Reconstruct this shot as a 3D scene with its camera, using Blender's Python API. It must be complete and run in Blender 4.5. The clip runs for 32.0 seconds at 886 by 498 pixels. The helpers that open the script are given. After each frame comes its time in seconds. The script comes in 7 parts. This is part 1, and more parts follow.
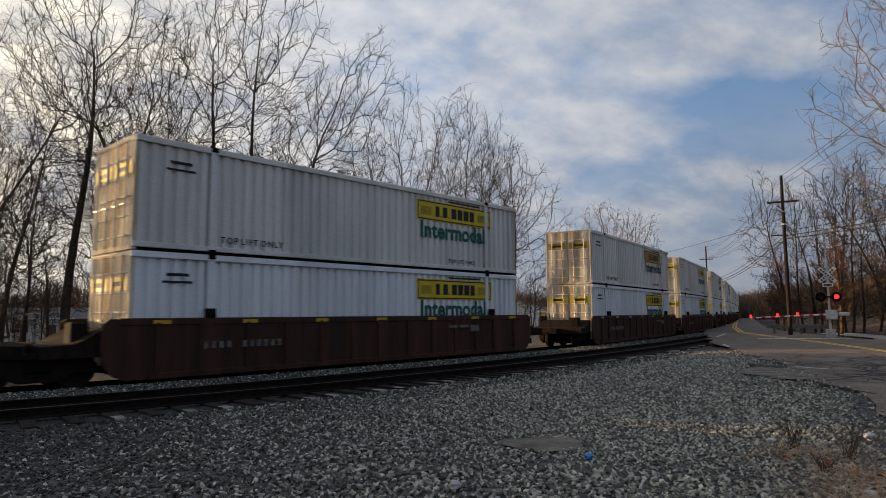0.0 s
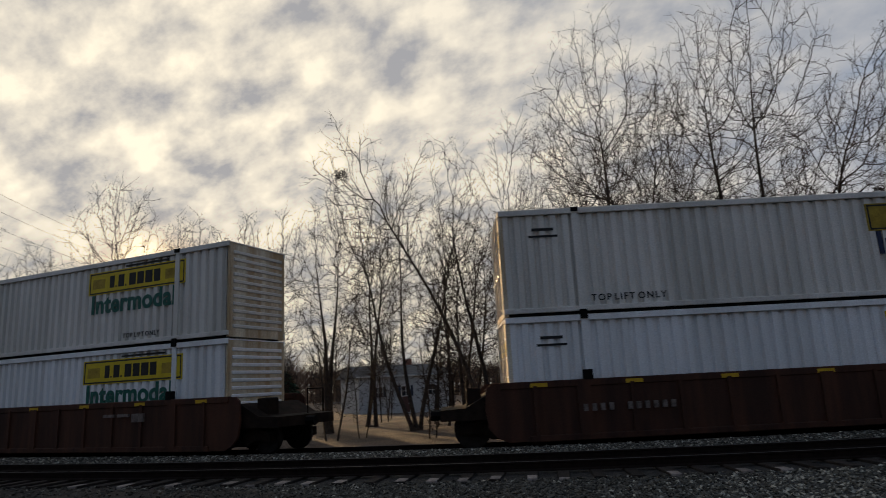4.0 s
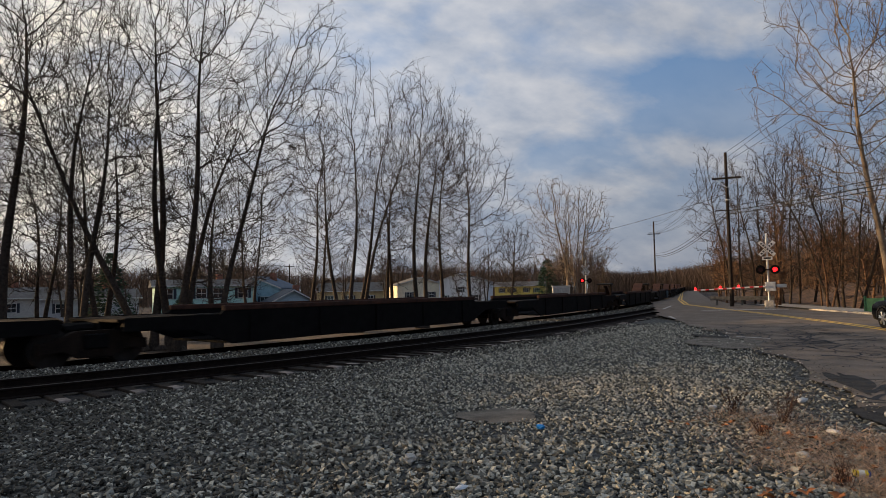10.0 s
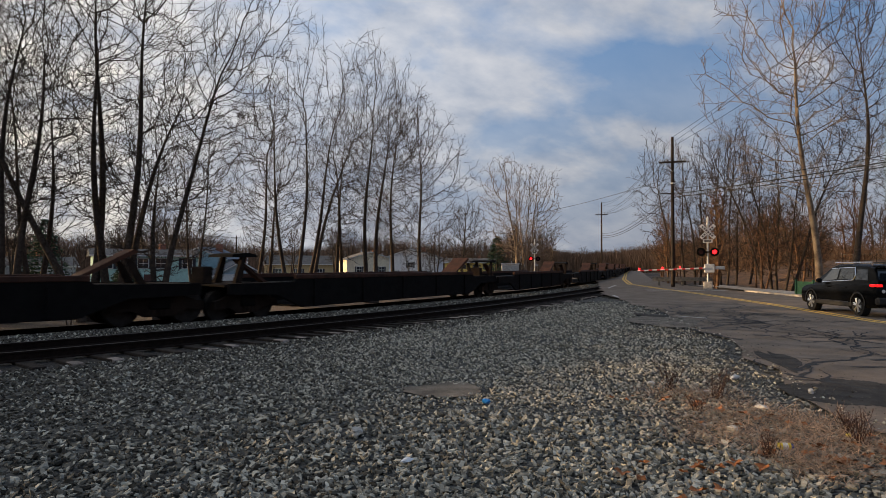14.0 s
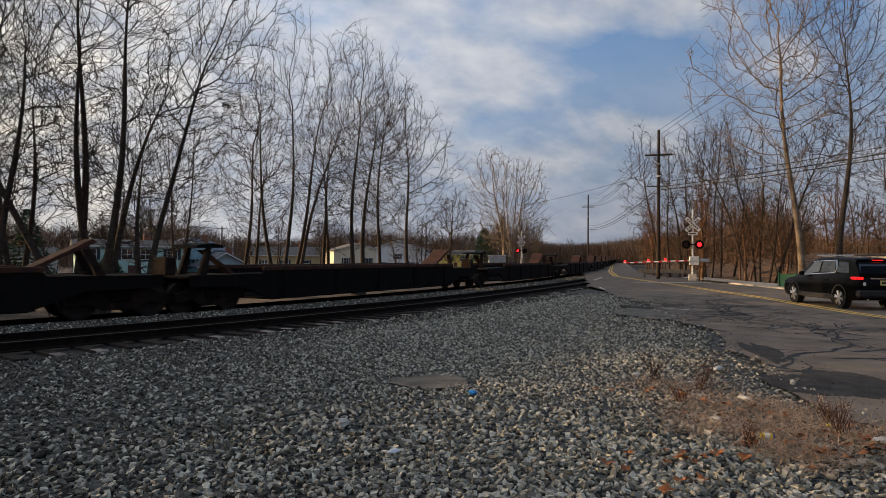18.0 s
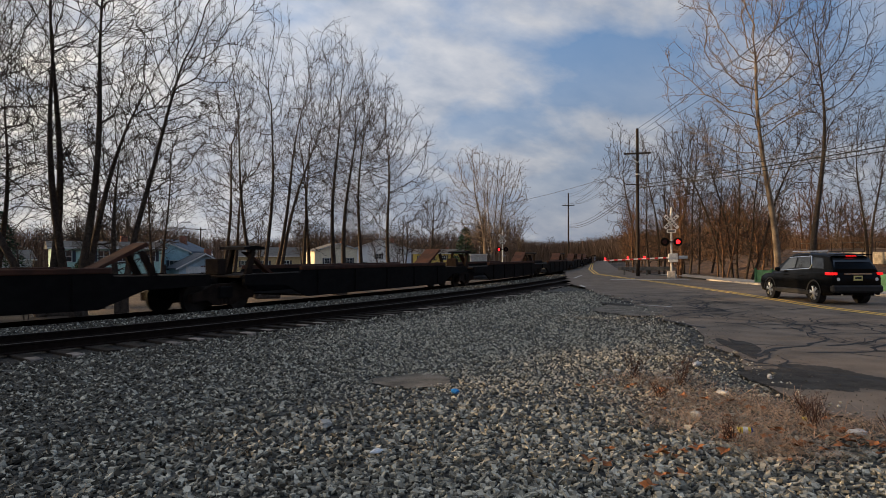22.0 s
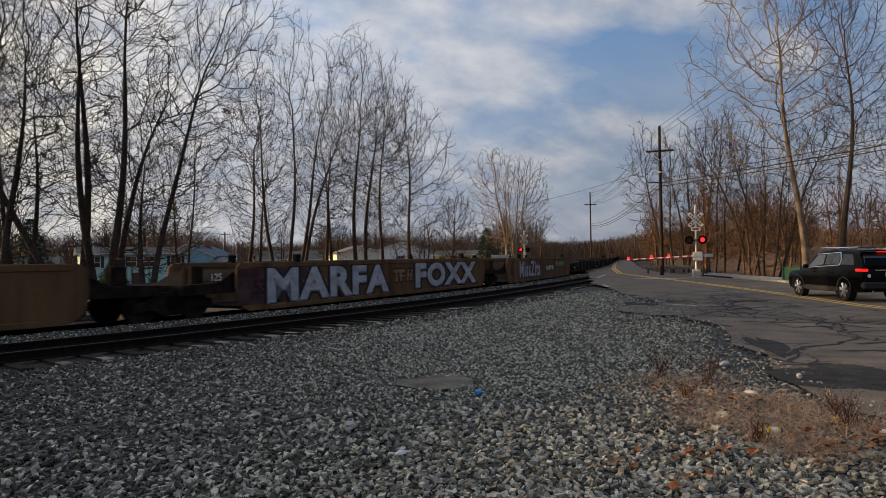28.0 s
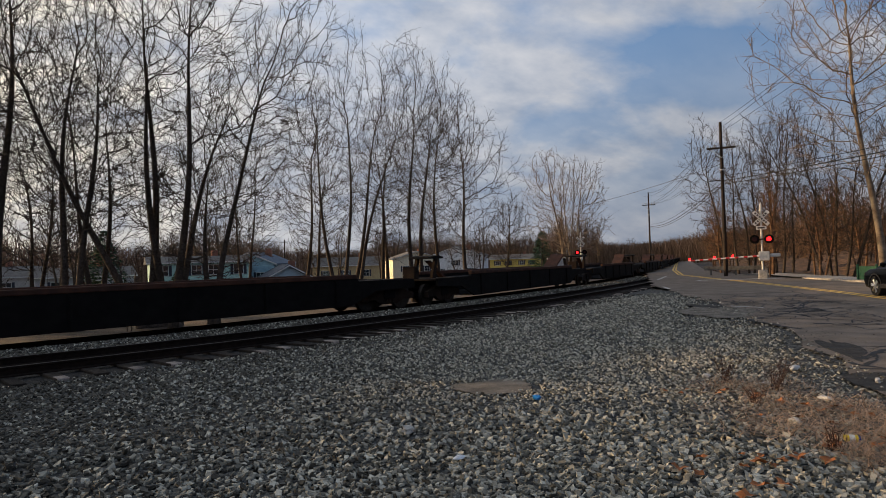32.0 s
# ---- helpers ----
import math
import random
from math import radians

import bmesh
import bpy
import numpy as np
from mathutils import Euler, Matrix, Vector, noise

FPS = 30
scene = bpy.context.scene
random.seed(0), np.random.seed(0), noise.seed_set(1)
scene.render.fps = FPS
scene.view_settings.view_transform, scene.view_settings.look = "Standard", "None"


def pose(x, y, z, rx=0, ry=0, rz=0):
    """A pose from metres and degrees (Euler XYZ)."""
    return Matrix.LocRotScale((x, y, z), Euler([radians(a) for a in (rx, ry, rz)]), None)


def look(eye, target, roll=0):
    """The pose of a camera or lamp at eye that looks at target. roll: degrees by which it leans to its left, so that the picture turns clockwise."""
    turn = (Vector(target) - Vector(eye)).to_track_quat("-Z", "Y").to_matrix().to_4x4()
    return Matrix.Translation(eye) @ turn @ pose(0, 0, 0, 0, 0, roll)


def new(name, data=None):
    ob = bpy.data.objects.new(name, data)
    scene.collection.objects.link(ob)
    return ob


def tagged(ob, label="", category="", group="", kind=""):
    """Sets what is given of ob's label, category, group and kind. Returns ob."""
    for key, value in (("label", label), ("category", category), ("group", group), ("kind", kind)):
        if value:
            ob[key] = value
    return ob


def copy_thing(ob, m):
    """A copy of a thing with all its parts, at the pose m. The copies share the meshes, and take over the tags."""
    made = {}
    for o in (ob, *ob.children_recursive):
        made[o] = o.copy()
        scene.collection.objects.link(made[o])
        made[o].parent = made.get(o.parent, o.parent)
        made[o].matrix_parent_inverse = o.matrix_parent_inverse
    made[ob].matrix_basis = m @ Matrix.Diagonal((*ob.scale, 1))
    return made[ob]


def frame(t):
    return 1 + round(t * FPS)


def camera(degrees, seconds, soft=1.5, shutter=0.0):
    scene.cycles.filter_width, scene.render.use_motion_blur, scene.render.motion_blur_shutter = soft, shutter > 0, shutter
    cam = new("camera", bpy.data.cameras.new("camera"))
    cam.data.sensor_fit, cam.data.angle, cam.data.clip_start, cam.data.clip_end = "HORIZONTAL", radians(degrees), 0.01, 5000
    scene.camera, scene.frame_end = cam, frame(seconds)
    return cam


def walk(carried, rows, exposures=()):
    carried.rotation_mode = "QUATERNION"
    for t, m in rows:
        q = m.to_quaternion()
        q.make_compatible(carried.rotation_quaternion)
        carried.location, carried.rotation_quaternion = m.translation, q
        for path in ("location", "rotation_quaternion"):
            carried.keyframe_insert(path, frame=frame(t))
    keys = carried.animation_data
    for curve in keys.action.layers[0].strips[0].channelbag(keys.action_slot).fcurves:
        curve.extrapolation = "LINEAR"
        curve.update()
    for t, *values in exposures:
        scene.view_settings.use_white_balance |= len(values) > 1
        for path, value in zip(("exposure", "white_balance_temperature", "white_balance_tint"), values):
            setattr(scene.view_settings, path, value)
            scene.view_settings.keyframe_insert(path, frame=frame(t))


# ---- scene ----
cam = camera(69.5, 32.0, soft=0.8, shutter=0.1)
EYE = 1.72
PATH = [
    (0, pose(0, 0, EYE, 95.81, 0.36, 0.10)),
    (0.5, pose(0, 0, EYE, 95.64, 0.59, -1.16)),
    (1, pose(0, 0, EYE, 95.76, 0.39, -1.81)),
    (1.5, pose(0, 0, EYE, 96.03, 0.14, -2.44)),
    (2, pose(0, 0, EYE, 96.16, -0.07, -2.94)),
    (2.5, pose(0, 0, EYE, 96.26, -0.15, -3.26)),
    (3, pose(0, 0, EYE, 97.54, 0.54, 0.53)),
    (3.3, pose(0, 0, EYE, 99.20, 2.01, 4.35)),
    (3.4, pose(0, 0, EYE, 99.45, 2.46, 9.51)),
    (3.5, pose(0, 0, EYE, 99.98, 2.50, 15.45)),
    (4, pose(0, 0, EYE, 101.96, 2.91, 45.24)),
    (4.5, pose(0, 0, EYE, 101.25, 2.02, 50.69)),
    (5.5, pose(0, 0, EYE, 100.45, 1.60, 52.65)),
    (6.5, pose(0, 0, EYE, 99.65, 1.18, 54.62)),
    (7, pose(0, 0, EYE, 99.32, 1.06, 55.22)),
    (7.5, pose(0, 0, EYE, 98.82, 1.16, 53.07)),
    (8, pose(0, 0, EYE, 98.53, 0.73, 46.08)),
    (8.5, pose(0, 0, EYE, 97.19, 2.13, 19.29)),
    (8.6, pose(0, 0, EYE, 96.89, 2.17, 13.45)),
    (8.8, pose(0, 0, EYE, 96.30, 1.92, 4.43)),
    (9, pose(0, 0, EYE, 95.74, 1.84, 0.83)),
    (9.5, pose(0, 0, EYE, 94.23, 1.47, -2.29)),
    (10, pose(0, 0, EYE, 93.60, 0.98, -3.99)),
    (10.5, pose(0, 0, EYE, 92.89, 0.73, -5.66)),
    (11, pose(0, 0, EYE, 92.59, 0.52, -6.44)),
    (11.5, pose(0, 0, EYE, 92.30, 0.27, -6.94)),
    (12, pose(0, 0, EYE, 92.06, 0.15, -7.34)),
    (12.5, pose(0, 0, EYE, 91.87, -0.02, -7.69)),
    (13, pose(0, 0, EYE, 91.70, -0.09, -7.97)),
    (13.5, pose(0, 0, EYE, 91.53, -0.20, -8.22)),
    (14, pose(0, 0, EYE, 91.39, -0.22, -8.45)),
    (14.5, pose(0, 0, EYE, 91.25, -0.30, -8.65)),
    (15.5, pose(0, 0, EYE, 91.05, -0.33, -8.95)),
    (16.5, pose(0, 0, EYE, 90.84, -0.37, -9.24)),
    (17, pose(0, 0, EYE, 90.77, -0.40, -9.35)),
    (17.5, pose(0, 0, EYE, 90.71, -0.37, -9.47)),
    (18, pose(0, 0, EYE, 90.65, -0.39, -9.61)),
    (18.5, pose(0, 0, EYE, 90.63, -0.33, -9.78)),
    (19, pose(0, 0, EYE, 90.58, -0.34, -9.95)),
    (19.5, pose(0, 0, EYE, 90.55, -0.27, -10.15)),
    (20, pose(0, 0, EYE, 90.56, -0.21, -10.45)),
    (20.5, pose(0, 0, EYE, 90.58, -0.21, -10.76)),
    (21, pose(0, 0, EYE, 90.58, -0.09, -10.96)),
    (21.5, pose(0, 0, EYE, 90.59, 0.04, -11.15)),
    (22, pose(0, 0, EYE, 90.58, 0.09, -11.28)),
    (22.5, pose(0, 0, EYE, 90.59, 0.21, -11.39)),
    (23, pose(0, 0, EYE, 90.58, 0.28, -11.52)),
    (23.5, pose(0, 0, EYE, 90.58, 0.32, -11.60)),
    (24, pose(0, 0, EYE, 90.57, 0.41, -11.68)),
    (24.5, pose(0, 0, EYE, 90.51, 0.38, -11.78)),
    (25.5, pose(0, 0, EYE, 90.43, 0.48, -11.92)),
    (26.5, pose(0, 0, EYE, 90.35, 0.58, -12.05)),
    (27, pose(0, 0, EYE, 90.39, 0.56, -11.51)),
    (27.5, pose(0, 0, EYE, 90.59, 0.74, -10.45)),
    (28, pose(0, 0, EYE, 90.72, 0.83, -9.34)),
    (28.5, pose(0, 0, EYE, 90.91, 0.99, -8.22)),
    (29, pose(0, 0, EYE, 91.01, 1.15, -7.16)),
    (29.5, pose(0, 0, EYE, 91.12, 1.25, -6.22)),
    (30, pose(0, 0, EYE, 91.22, 1.46, -5.44)),
    (30.5, pose(0, 0, EYE, 91.28, 1.58, -4.96)),
    (31, pose(0, 0, EYE, 91.26, 1.62, -5.15)),
    (31.5, pose(0, 0, EYE, 91.32, 1.66, -5.33)),
    (32, pose(0, 0, EYE, 91.22, 1.71, -4.39)),
]
EXPOSURES = [(0, 0.15), (2.5, 0.1), (3.2, 0.0), (3.6, -0.3), (4.0, -0.45), (4.5, -0.55), (6.5, -0.55), (8.0, -0.66), (8.3, -0.52), (8.6, -0.35), (9.0, -0.05), (10.0, 0.1), (13.0, 0.22), (24.0, 0.2), (28.0, 0.16), (29.5, 0.02), (31.0, 0.06), (32.0, 0.15)]
walk(cam, PATH, EXPOSURES)

# ---- world, sun ----
SUN_AZ, SUN_EL = -69.0, 6.0
sun_dir = Vector((math.sin(radians(SUN_AZ)) * math.cos(radians(SUN_EL)), math.cos(radians(SUN_AZ)) * math.cos(radians(SUN_EL)), math.sin(radians(SUN_EL))))


def make_world():
    w = bpy.data.worlds.new("sky")
    scene.world = w
    w.use_nodes = True
    nt = w.node_tree
    nt.nodes.clear()
    N, L = nt.nodes.new, nt.links.new
    out, bg = N("ShaderNodeOutputWorld"), N("ShaderNodeBackground")
    tc = N("ShaderNodeTexCoord")
    sky = N("ShaderNodeTexSky")
    sky.sky_type, sky.sun_disc = "NISHITA", False
    sky.sun_elevation, sky.sun_rotation = radians(SUN_EL), radians(SUN_AZ)
    sky.air_density, sky.dust_density = 1.2, 1.5
    # clear sky between the clouds
    clear = N("ShaderNodeMix")
    clear.data_type, clear.blend_type = "RGBA", "MIX"
    clear.inputs[0].default_value = 0.55
    sc = N("ShaderNodeMix")
    sc.data_type, sc.blend_type = "RGBA", "MULTIPLY"
    sc.inputs[0].default_value = 1.0
    L(sky.outputs[0], sc.inputs[6])
    sc.inputs[7].default_value = (0.12, 0.12, 0.12, 1)
    L(sc.outputs[2], clear.inputs[6])
    clear.inputs[7].default_value = (0.17, 0.36, 0.74, 1)
    # flatten the direction on to a cloud layer
    sep = N("ShaderNodeSeparateXYZ")
    L(tc.outputs["Generated"], sep.inputs[0])
    zc = N("ShaderNodeMath"); zc.operation = "MAXIMUM"; zc.inputs[1].default_value = 0.0
    L(sep.outputs[2], zc.inputs[0])
    za = N("ShaderNodeMath"); za.operation = "ADD"; za.inputs[1].default_value = 0.5
    L(zc.outputs[0], za.inputs[0])
    dv = N("ShaderNodeVectorMath"); dv.operation = "DIVIDE"
    cz = N("ShaderNodeCombineXYZ")
    L(za.outputs[0], cz.inputs[0]); L(za.outputs[0], cz.inputs[1]); cz.inputs[2].default_value = 1.0
    L(tc.outputs["Generated"], dv.inputs[0]); L(cz.outputs[0], dv.inputs[1])
    mp = N("ShaderNodeMapping")
    mp.inputs["Rotation"].default_value = (0, 0, radians(-38))
    mp.inputs["Scale"].default_value = (0.9, 1.2, 0.0)
    L(dv.outputs[0], mp.inputs[0])
    n1 = N("ShaderNodeTexNoise"); n1.inputs["Scale"].default_value = 3.3; n1.inputs["Detail"].default_value = 8; n1.inputs["Roughness"].default_value = 0.54; n1.inputs["Distortion"].default_value = 0.2
    L(mp.outputs[0], n1.inputs["Vector"])
    n2 = N("ShaderNodeTexNoise"); n2.inputs["Scale"].default_value = 9.0; n2.inputs["Detail"].default_value = 7; n2.inputs["Roughness"].default_value = 0.56
    L(mp.outputs[0], n2.inputs["Vector"])
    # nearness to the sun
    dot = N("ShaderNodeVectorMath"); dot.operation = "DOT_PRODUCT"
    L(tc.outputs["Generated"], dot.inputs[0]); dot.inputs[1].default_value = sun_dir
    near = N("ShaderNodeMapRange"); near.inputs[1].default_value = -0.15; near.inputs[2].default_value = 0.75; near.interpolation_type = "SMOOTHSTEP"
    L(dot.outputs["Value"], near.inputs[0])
    # cloud cover grows towards the sun and towards the horizon
    cov = N("ShaderNodeMath"); cov.operation = "MULTIPLY_ADD"; cov.inputs[1].default_value = 0.34
    L(near.outputs[0], cov.inputs[0]); L(n1.outputs[0], cov.inputs[2])
    mask = N("ShaderNodeValToRGB")
    mask.color_ramp.elements[0].position, mask.color_ramp.elements[1].position = 0.42, 0.62
    L(cov.outputs[0], mask.inputs[0])
    haze = N("ShaderNodeMapRange"); haze.inputs[1].default_value = 0.0; haze.inputs[2].default_value = 0.34; haze.inputs[3].default_value = 1.0; haze.inputs[4].default_value = 0.0
    L(zc.outputs[0], haze.inputs[0])
    mx = N("ShaderNodeMath"); mx.operation = "MAXIMUM"
    hz = N("ShaderNodeMath"); hz.operation = "MULTIPLY"; hz.inputs[1].default_value = 0.9
    L(haze.outputs[0], hz.inputs[0])
    L(mask.outputs[0], mx.inputs[0]); L(hz.outputs[0], mx.inputs[1])
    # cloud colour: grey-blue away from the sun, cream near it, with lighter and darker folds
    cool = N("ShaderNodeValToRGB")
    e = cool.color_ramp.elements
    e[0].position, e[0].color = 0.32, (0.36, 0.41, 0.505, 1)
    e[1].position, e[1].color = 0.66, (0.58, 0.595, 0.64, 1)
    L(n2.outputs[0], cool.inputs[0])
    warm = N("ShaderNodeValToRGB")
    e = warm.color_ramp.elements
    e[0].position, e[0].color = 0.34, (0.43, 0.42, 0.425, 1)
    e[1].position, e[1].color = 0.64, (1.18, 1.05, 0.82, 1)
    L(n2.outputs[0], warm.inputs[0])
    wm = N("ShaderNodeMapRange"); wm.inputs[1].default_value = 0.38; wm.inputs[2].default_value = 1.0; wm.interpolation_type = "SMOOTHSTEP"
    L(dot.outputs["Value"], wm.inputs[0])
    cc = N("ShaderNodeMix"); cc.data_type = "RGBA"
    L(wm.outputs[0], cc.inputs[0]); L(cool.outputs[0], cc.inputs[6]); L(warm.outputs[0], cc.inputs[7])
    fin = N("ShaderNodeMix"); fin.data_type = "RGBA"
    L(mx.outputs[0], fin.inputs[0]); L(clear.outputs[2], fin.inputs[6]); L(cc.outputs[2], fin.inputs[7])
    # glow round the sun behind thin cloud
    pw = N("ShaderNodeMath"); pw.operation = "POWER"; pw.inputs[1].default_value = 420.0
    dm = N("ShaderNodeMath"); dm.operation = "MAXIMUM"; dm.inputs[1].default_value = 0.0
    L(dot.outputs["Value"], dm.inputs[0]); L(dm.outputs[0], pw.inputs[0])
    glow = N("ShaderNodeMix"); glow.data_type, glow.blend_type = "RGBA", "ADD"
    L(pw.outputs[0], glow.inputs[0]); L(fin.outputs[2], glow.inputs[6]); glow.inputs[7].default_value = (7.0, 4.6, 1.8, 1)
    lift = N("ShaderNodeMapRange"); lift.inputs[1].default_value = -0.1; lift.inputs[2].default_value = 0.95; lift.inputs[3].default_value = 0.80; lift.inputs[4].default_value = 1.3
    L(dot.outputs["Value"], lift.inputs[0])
    low = N("ShaderNodeMapRange"); low.inputs[1].default_value = 0.0; low.inputs[2].default_value = 0.28; low.inputs[3].default_value = 0.75; low.inputs[4].default_value = 1.0
    L(zc.outputs[0], low.inputs[0])
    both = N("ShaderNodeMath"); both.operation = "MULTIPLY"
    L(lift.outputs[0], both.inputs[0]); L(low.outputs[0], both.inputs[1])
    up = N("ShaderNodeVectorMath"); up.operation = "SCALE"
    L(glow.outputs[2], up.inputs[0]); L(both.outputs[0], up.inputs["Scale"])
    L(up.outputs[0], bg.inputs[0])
    bg.inputs[1].default_value = 1.0
    L(bg.outputs[0], out.inputs[0])


make_world()
sun = new("sun", bpy.data.lights.new("sun", "SUN"))
sun.data.energy, sun.data.angle, sun.data.color = 7.5, radians(0.8), (1.0, 0.66, 0.34)
sun.matrix_world = look(sun_dir * 200, (0, 0, 0))
scene.view_settings.exposure = 0.0


# ---- materials ----
MATS = {}


def mat(name, col, rough=0.8, metal=0.0, var=0.25, scale=6.0, col2=None, fine=60.0, bump=0.3, dist=0.01, random_tint=0.0, spec=0.22, emit=None, coat=0.0, streak=False):
    if name in MATS:
        return MATS[name]
    m = bpy.data.materials.new(name)
    m.use_nodes = True
    nt = m.node_tree
    N, L = nt.nodes.new, nt.links.new
    b = nt.nodes["Principled BSDF"]
    b.inputs["Roughness"].default_value, b.inputs["Metallic"].default_value = rough, metal
    b.inputs["Specular IOR Level"].default_value = spec
    b.inputs["Coat Weight"].default_value = coat
    tc = N("ShaderNodeTexCoord")
    mp = N("ShaderNodeMapping")
    if streak:
        mp.inputs["Scale"].default_value = (1.0, 1.0, 0.12)
    L(tc.outputs["Object"], mp.inputs[0])
    n = N("ShaderNodeTexNoise"); n.inputs["Scale"].default_value = scale; n.inputs["Detail"].default_value = 5; n.inputs["Roughness"].default_value = 0.6
    L(mp.outputs[0], n.inputs["Vector"])
    f = N("ShaderNodeTexNoise"); f.inputs["Scale"].default_value = fine; f.inputs["Detail"].default_value = 3
    L(tc.outputs["Object"], f.inputs["Vector"])
    ramp = N("ShaderNodeValToRGB")
    c2 = col2 or tuple(c * (1 - var) for c in col)
    c1 = col if col2 else tuple(min(1, c * (1 + var * 0.6)) for c in col)
    ramp.color_ramp.elements[0].position, ramp.color_ramp.elements[1].position = 0.36, 0.64
    ramp.color_ramp.elements[0].color, ramp.color_ramp.elements[1].color = (*c2, 1), (*c1, 1)
    L(n.outputs[0], ramp.inputs[0])
    mul = N("ShaderNodeMix"); mul.data_type, mul.blend_type = "RGBA", "MULTIPLY"
    mul.inputs[0].default_value = min(1.0, var + 0.15)
    L(ramp.outputs[0], mul.inputs[6])
    fr = N("ShaderNodeMapRange"); fr.inputs[1].default_value = 0.3; fr.inputs[2].default_value = 0.7; fr.inputs[3].default_value = 0.6; fr.inputs[4].default_value = 1.25
    L(f.outputs[0], fr.inputs[0])
    L(fr.outputs[0], mul.inputs[7])
    last = mul.outputs[2]
    if random_tint:
        oi = N("ShaderNodeObjectInfo"); ge = N("ShaderNodeNewGeometry")
        ad = N("ShaderNodeMath"); ad.operation = "ADD"
        L(oi.outputs["Random"], ad.inputs[0]); L(ge.outputs["Random Per Island"], ad.inputs[1])
        fc = N("ShaderNodeMath"); fc.operation = "FRACT"; L(ad.outputs[0], fc.inputs[0])
        mr = N("ShaderNodeMapRange"); mr.inputs[3].default_value = 1 - random_tint; mr.inputs[4].default_value = 1 + random_tint
        L(fc.outputs[0], mr.inputs[0])
        m2 = N("ShaderNodeMix"); m2.data_type, m2.blend_type = "RGBA", "MULTIPLY"; m2.inputs[0].default_value = 1.0
        L(last, m2.inputs[6]); L(mr.outputs[0], m2.inputs[7])
        last = m2.outputs[2]
    L(last, b.inputs["Base Color"])
    if bump:
        bp = N("ShaderNodeBump"); bp.inputs["Strength"].default_value = bump; bp.inputs["Distance"].default_value = dist
        L(f.outputs[0], bp.inputs["Height"]); L(bp.outputs[0], b.inputs["Normal"])
    if emit:
        b.inputs["Emission Color"].default_value = (*emit[0], 1)
        b.inputs["Emission Strength"].default_value = emit[1]
    MATS[name] = m
    return m


def glass(name, tint=(0.02, 0.025, 0.03)):
    if name not in MATS:
        m = bpy.data.materials.new(name)
        m.use_nodes = True
        b = m.node_tree.nodes["Principled BSDF"]
        b.inputs["Base Color"].default_value = (*tint, 1)
        b.inputs["Roughness"].default_value = 0.05
        b.inputs["Specular IOR Level"].default_value = 0.7
        MATS[name] = m
    return MATS[name]


stone_m = mat("crushed_stone", (0.325, 0.308, 0.255), 0.9, var=0.3, scale=12, fine=120, bump=0.4, random_tint=0.72)
dark_stone_m = mat("dark_crushed_stone", (0.085, 0.078, 0.064), 0.92, var=0.35, scale=12, fine=120, bump=0.4, random_tint=0.7)
asphalt_m = mat("asphalt", (0.178, 0.142, 0.112), 0.95, var=0.28, scale=0.9, fine=160, bump=0.35, dist=0.006)
tar_m = mat("tar", (0.03, 0.03, 0.031), 0.8, var=0.3, scale=5, fine=120, bump=0.3)
dirt_m = mat("dark_dirt", (0.05, 0.045, 0.04), 0.95, var=0.4, scale=3, fine=70, bump=0.6)
rail_side_m = mat("rusty_rail", (0.014, 0.009, 0.007), 0.9, 0.0, spec=0.1, var=0.35, scale=9, fine=80)
rail_top_m = mat("worn_rail_head", (0.05, 0.043, 0.038), 0.65, 0.4, var=0.2, scale=9, fine=80, bump=0.05)
tie_m = mat("creosoted_wood", (0.022, 0.017, 0.014), 0.95, var=0.4, scale=7, fine=60, random_tint=0.35, bump=0.6)
tie_end_m = mat("weathered_tie_end", (0.26, 0.22, 0.195), 0.9, var=0.4, scale=9, fine=60, random_tint=0.3)
rust_m = mat("rusty_brown_paint", (0.075, 0.03, 0.017), 0.8, 0.0, var=0.45, scale=2.2, col2=(0.035, 0.016, 0.011), fine=45, streak=True)
orange_rust_m = mat("ochre_rust_paint", (0.125, 0.05, 0.024), 0.85, 0.0, var=0.4, scale=1.6, col2=(0.055, 0.023, 0.013), fine=40, streak=True)
wellbrown_m = mat("dull_ochre_paint", (0.16, 0.088, 0.036), 0.85, 0.0, var=0.4, scale=1.4, col2=(0.075, 0.036, 0.02), fine=40, streak=True)
black_m = mat("grimy_black_steel", (0.006, 0.0052, 0.005), 0.8, 0.0, spec=0.1, var=0.4, scale=4, fine=40)
grime_m = mat("grimy_brown_steel", (0.02, 0.013, 0.0095), 0.85, 0.0, spec=0.1, var=0.45, scale=3, fine=40)
wheel_m = mat("dark_wheel_steel", (0.03, 0.026, 0.024), 0.6, 0.6, var=0.3, scale=6)
white_m = mat("white_container_paint", (0.82, 0.83, 0.84), 0.55, var=0.16, scale=1.1, fine=30, col2=(0.66, 0.665, 0.66), bump=0.05, streak=True)
weathered_m = mat("weathered_white_paint", (0.74, 0.71, 0.66), 0.6, var=0.22, scale=1.0, fine=30, col2=(0.55, 0.53, 0.48), bump=0.05, streak=True)
# Stained white, with the low sun's gold put into its streaked colour.
sunlit_white_m = mat("stained_sunlit_white", (0.72, 0.66, 0.52), 0.7, var=0.4, scale=2.4, fine=30, col2=(0.42, 0.30, 0.17), bump=0.08, streak=True)
green_m = mat("dark_green_container_paint", (0.012, 0.085, 0.042), 0.5, var=0.2, scale=1.0, fine=30, bump=0.05, streak=True)
yellow_m = mat("yellow_panel", (0.62, 0.46, 0.02), 0.5, var=0.12, scale=3, bump=0.0)
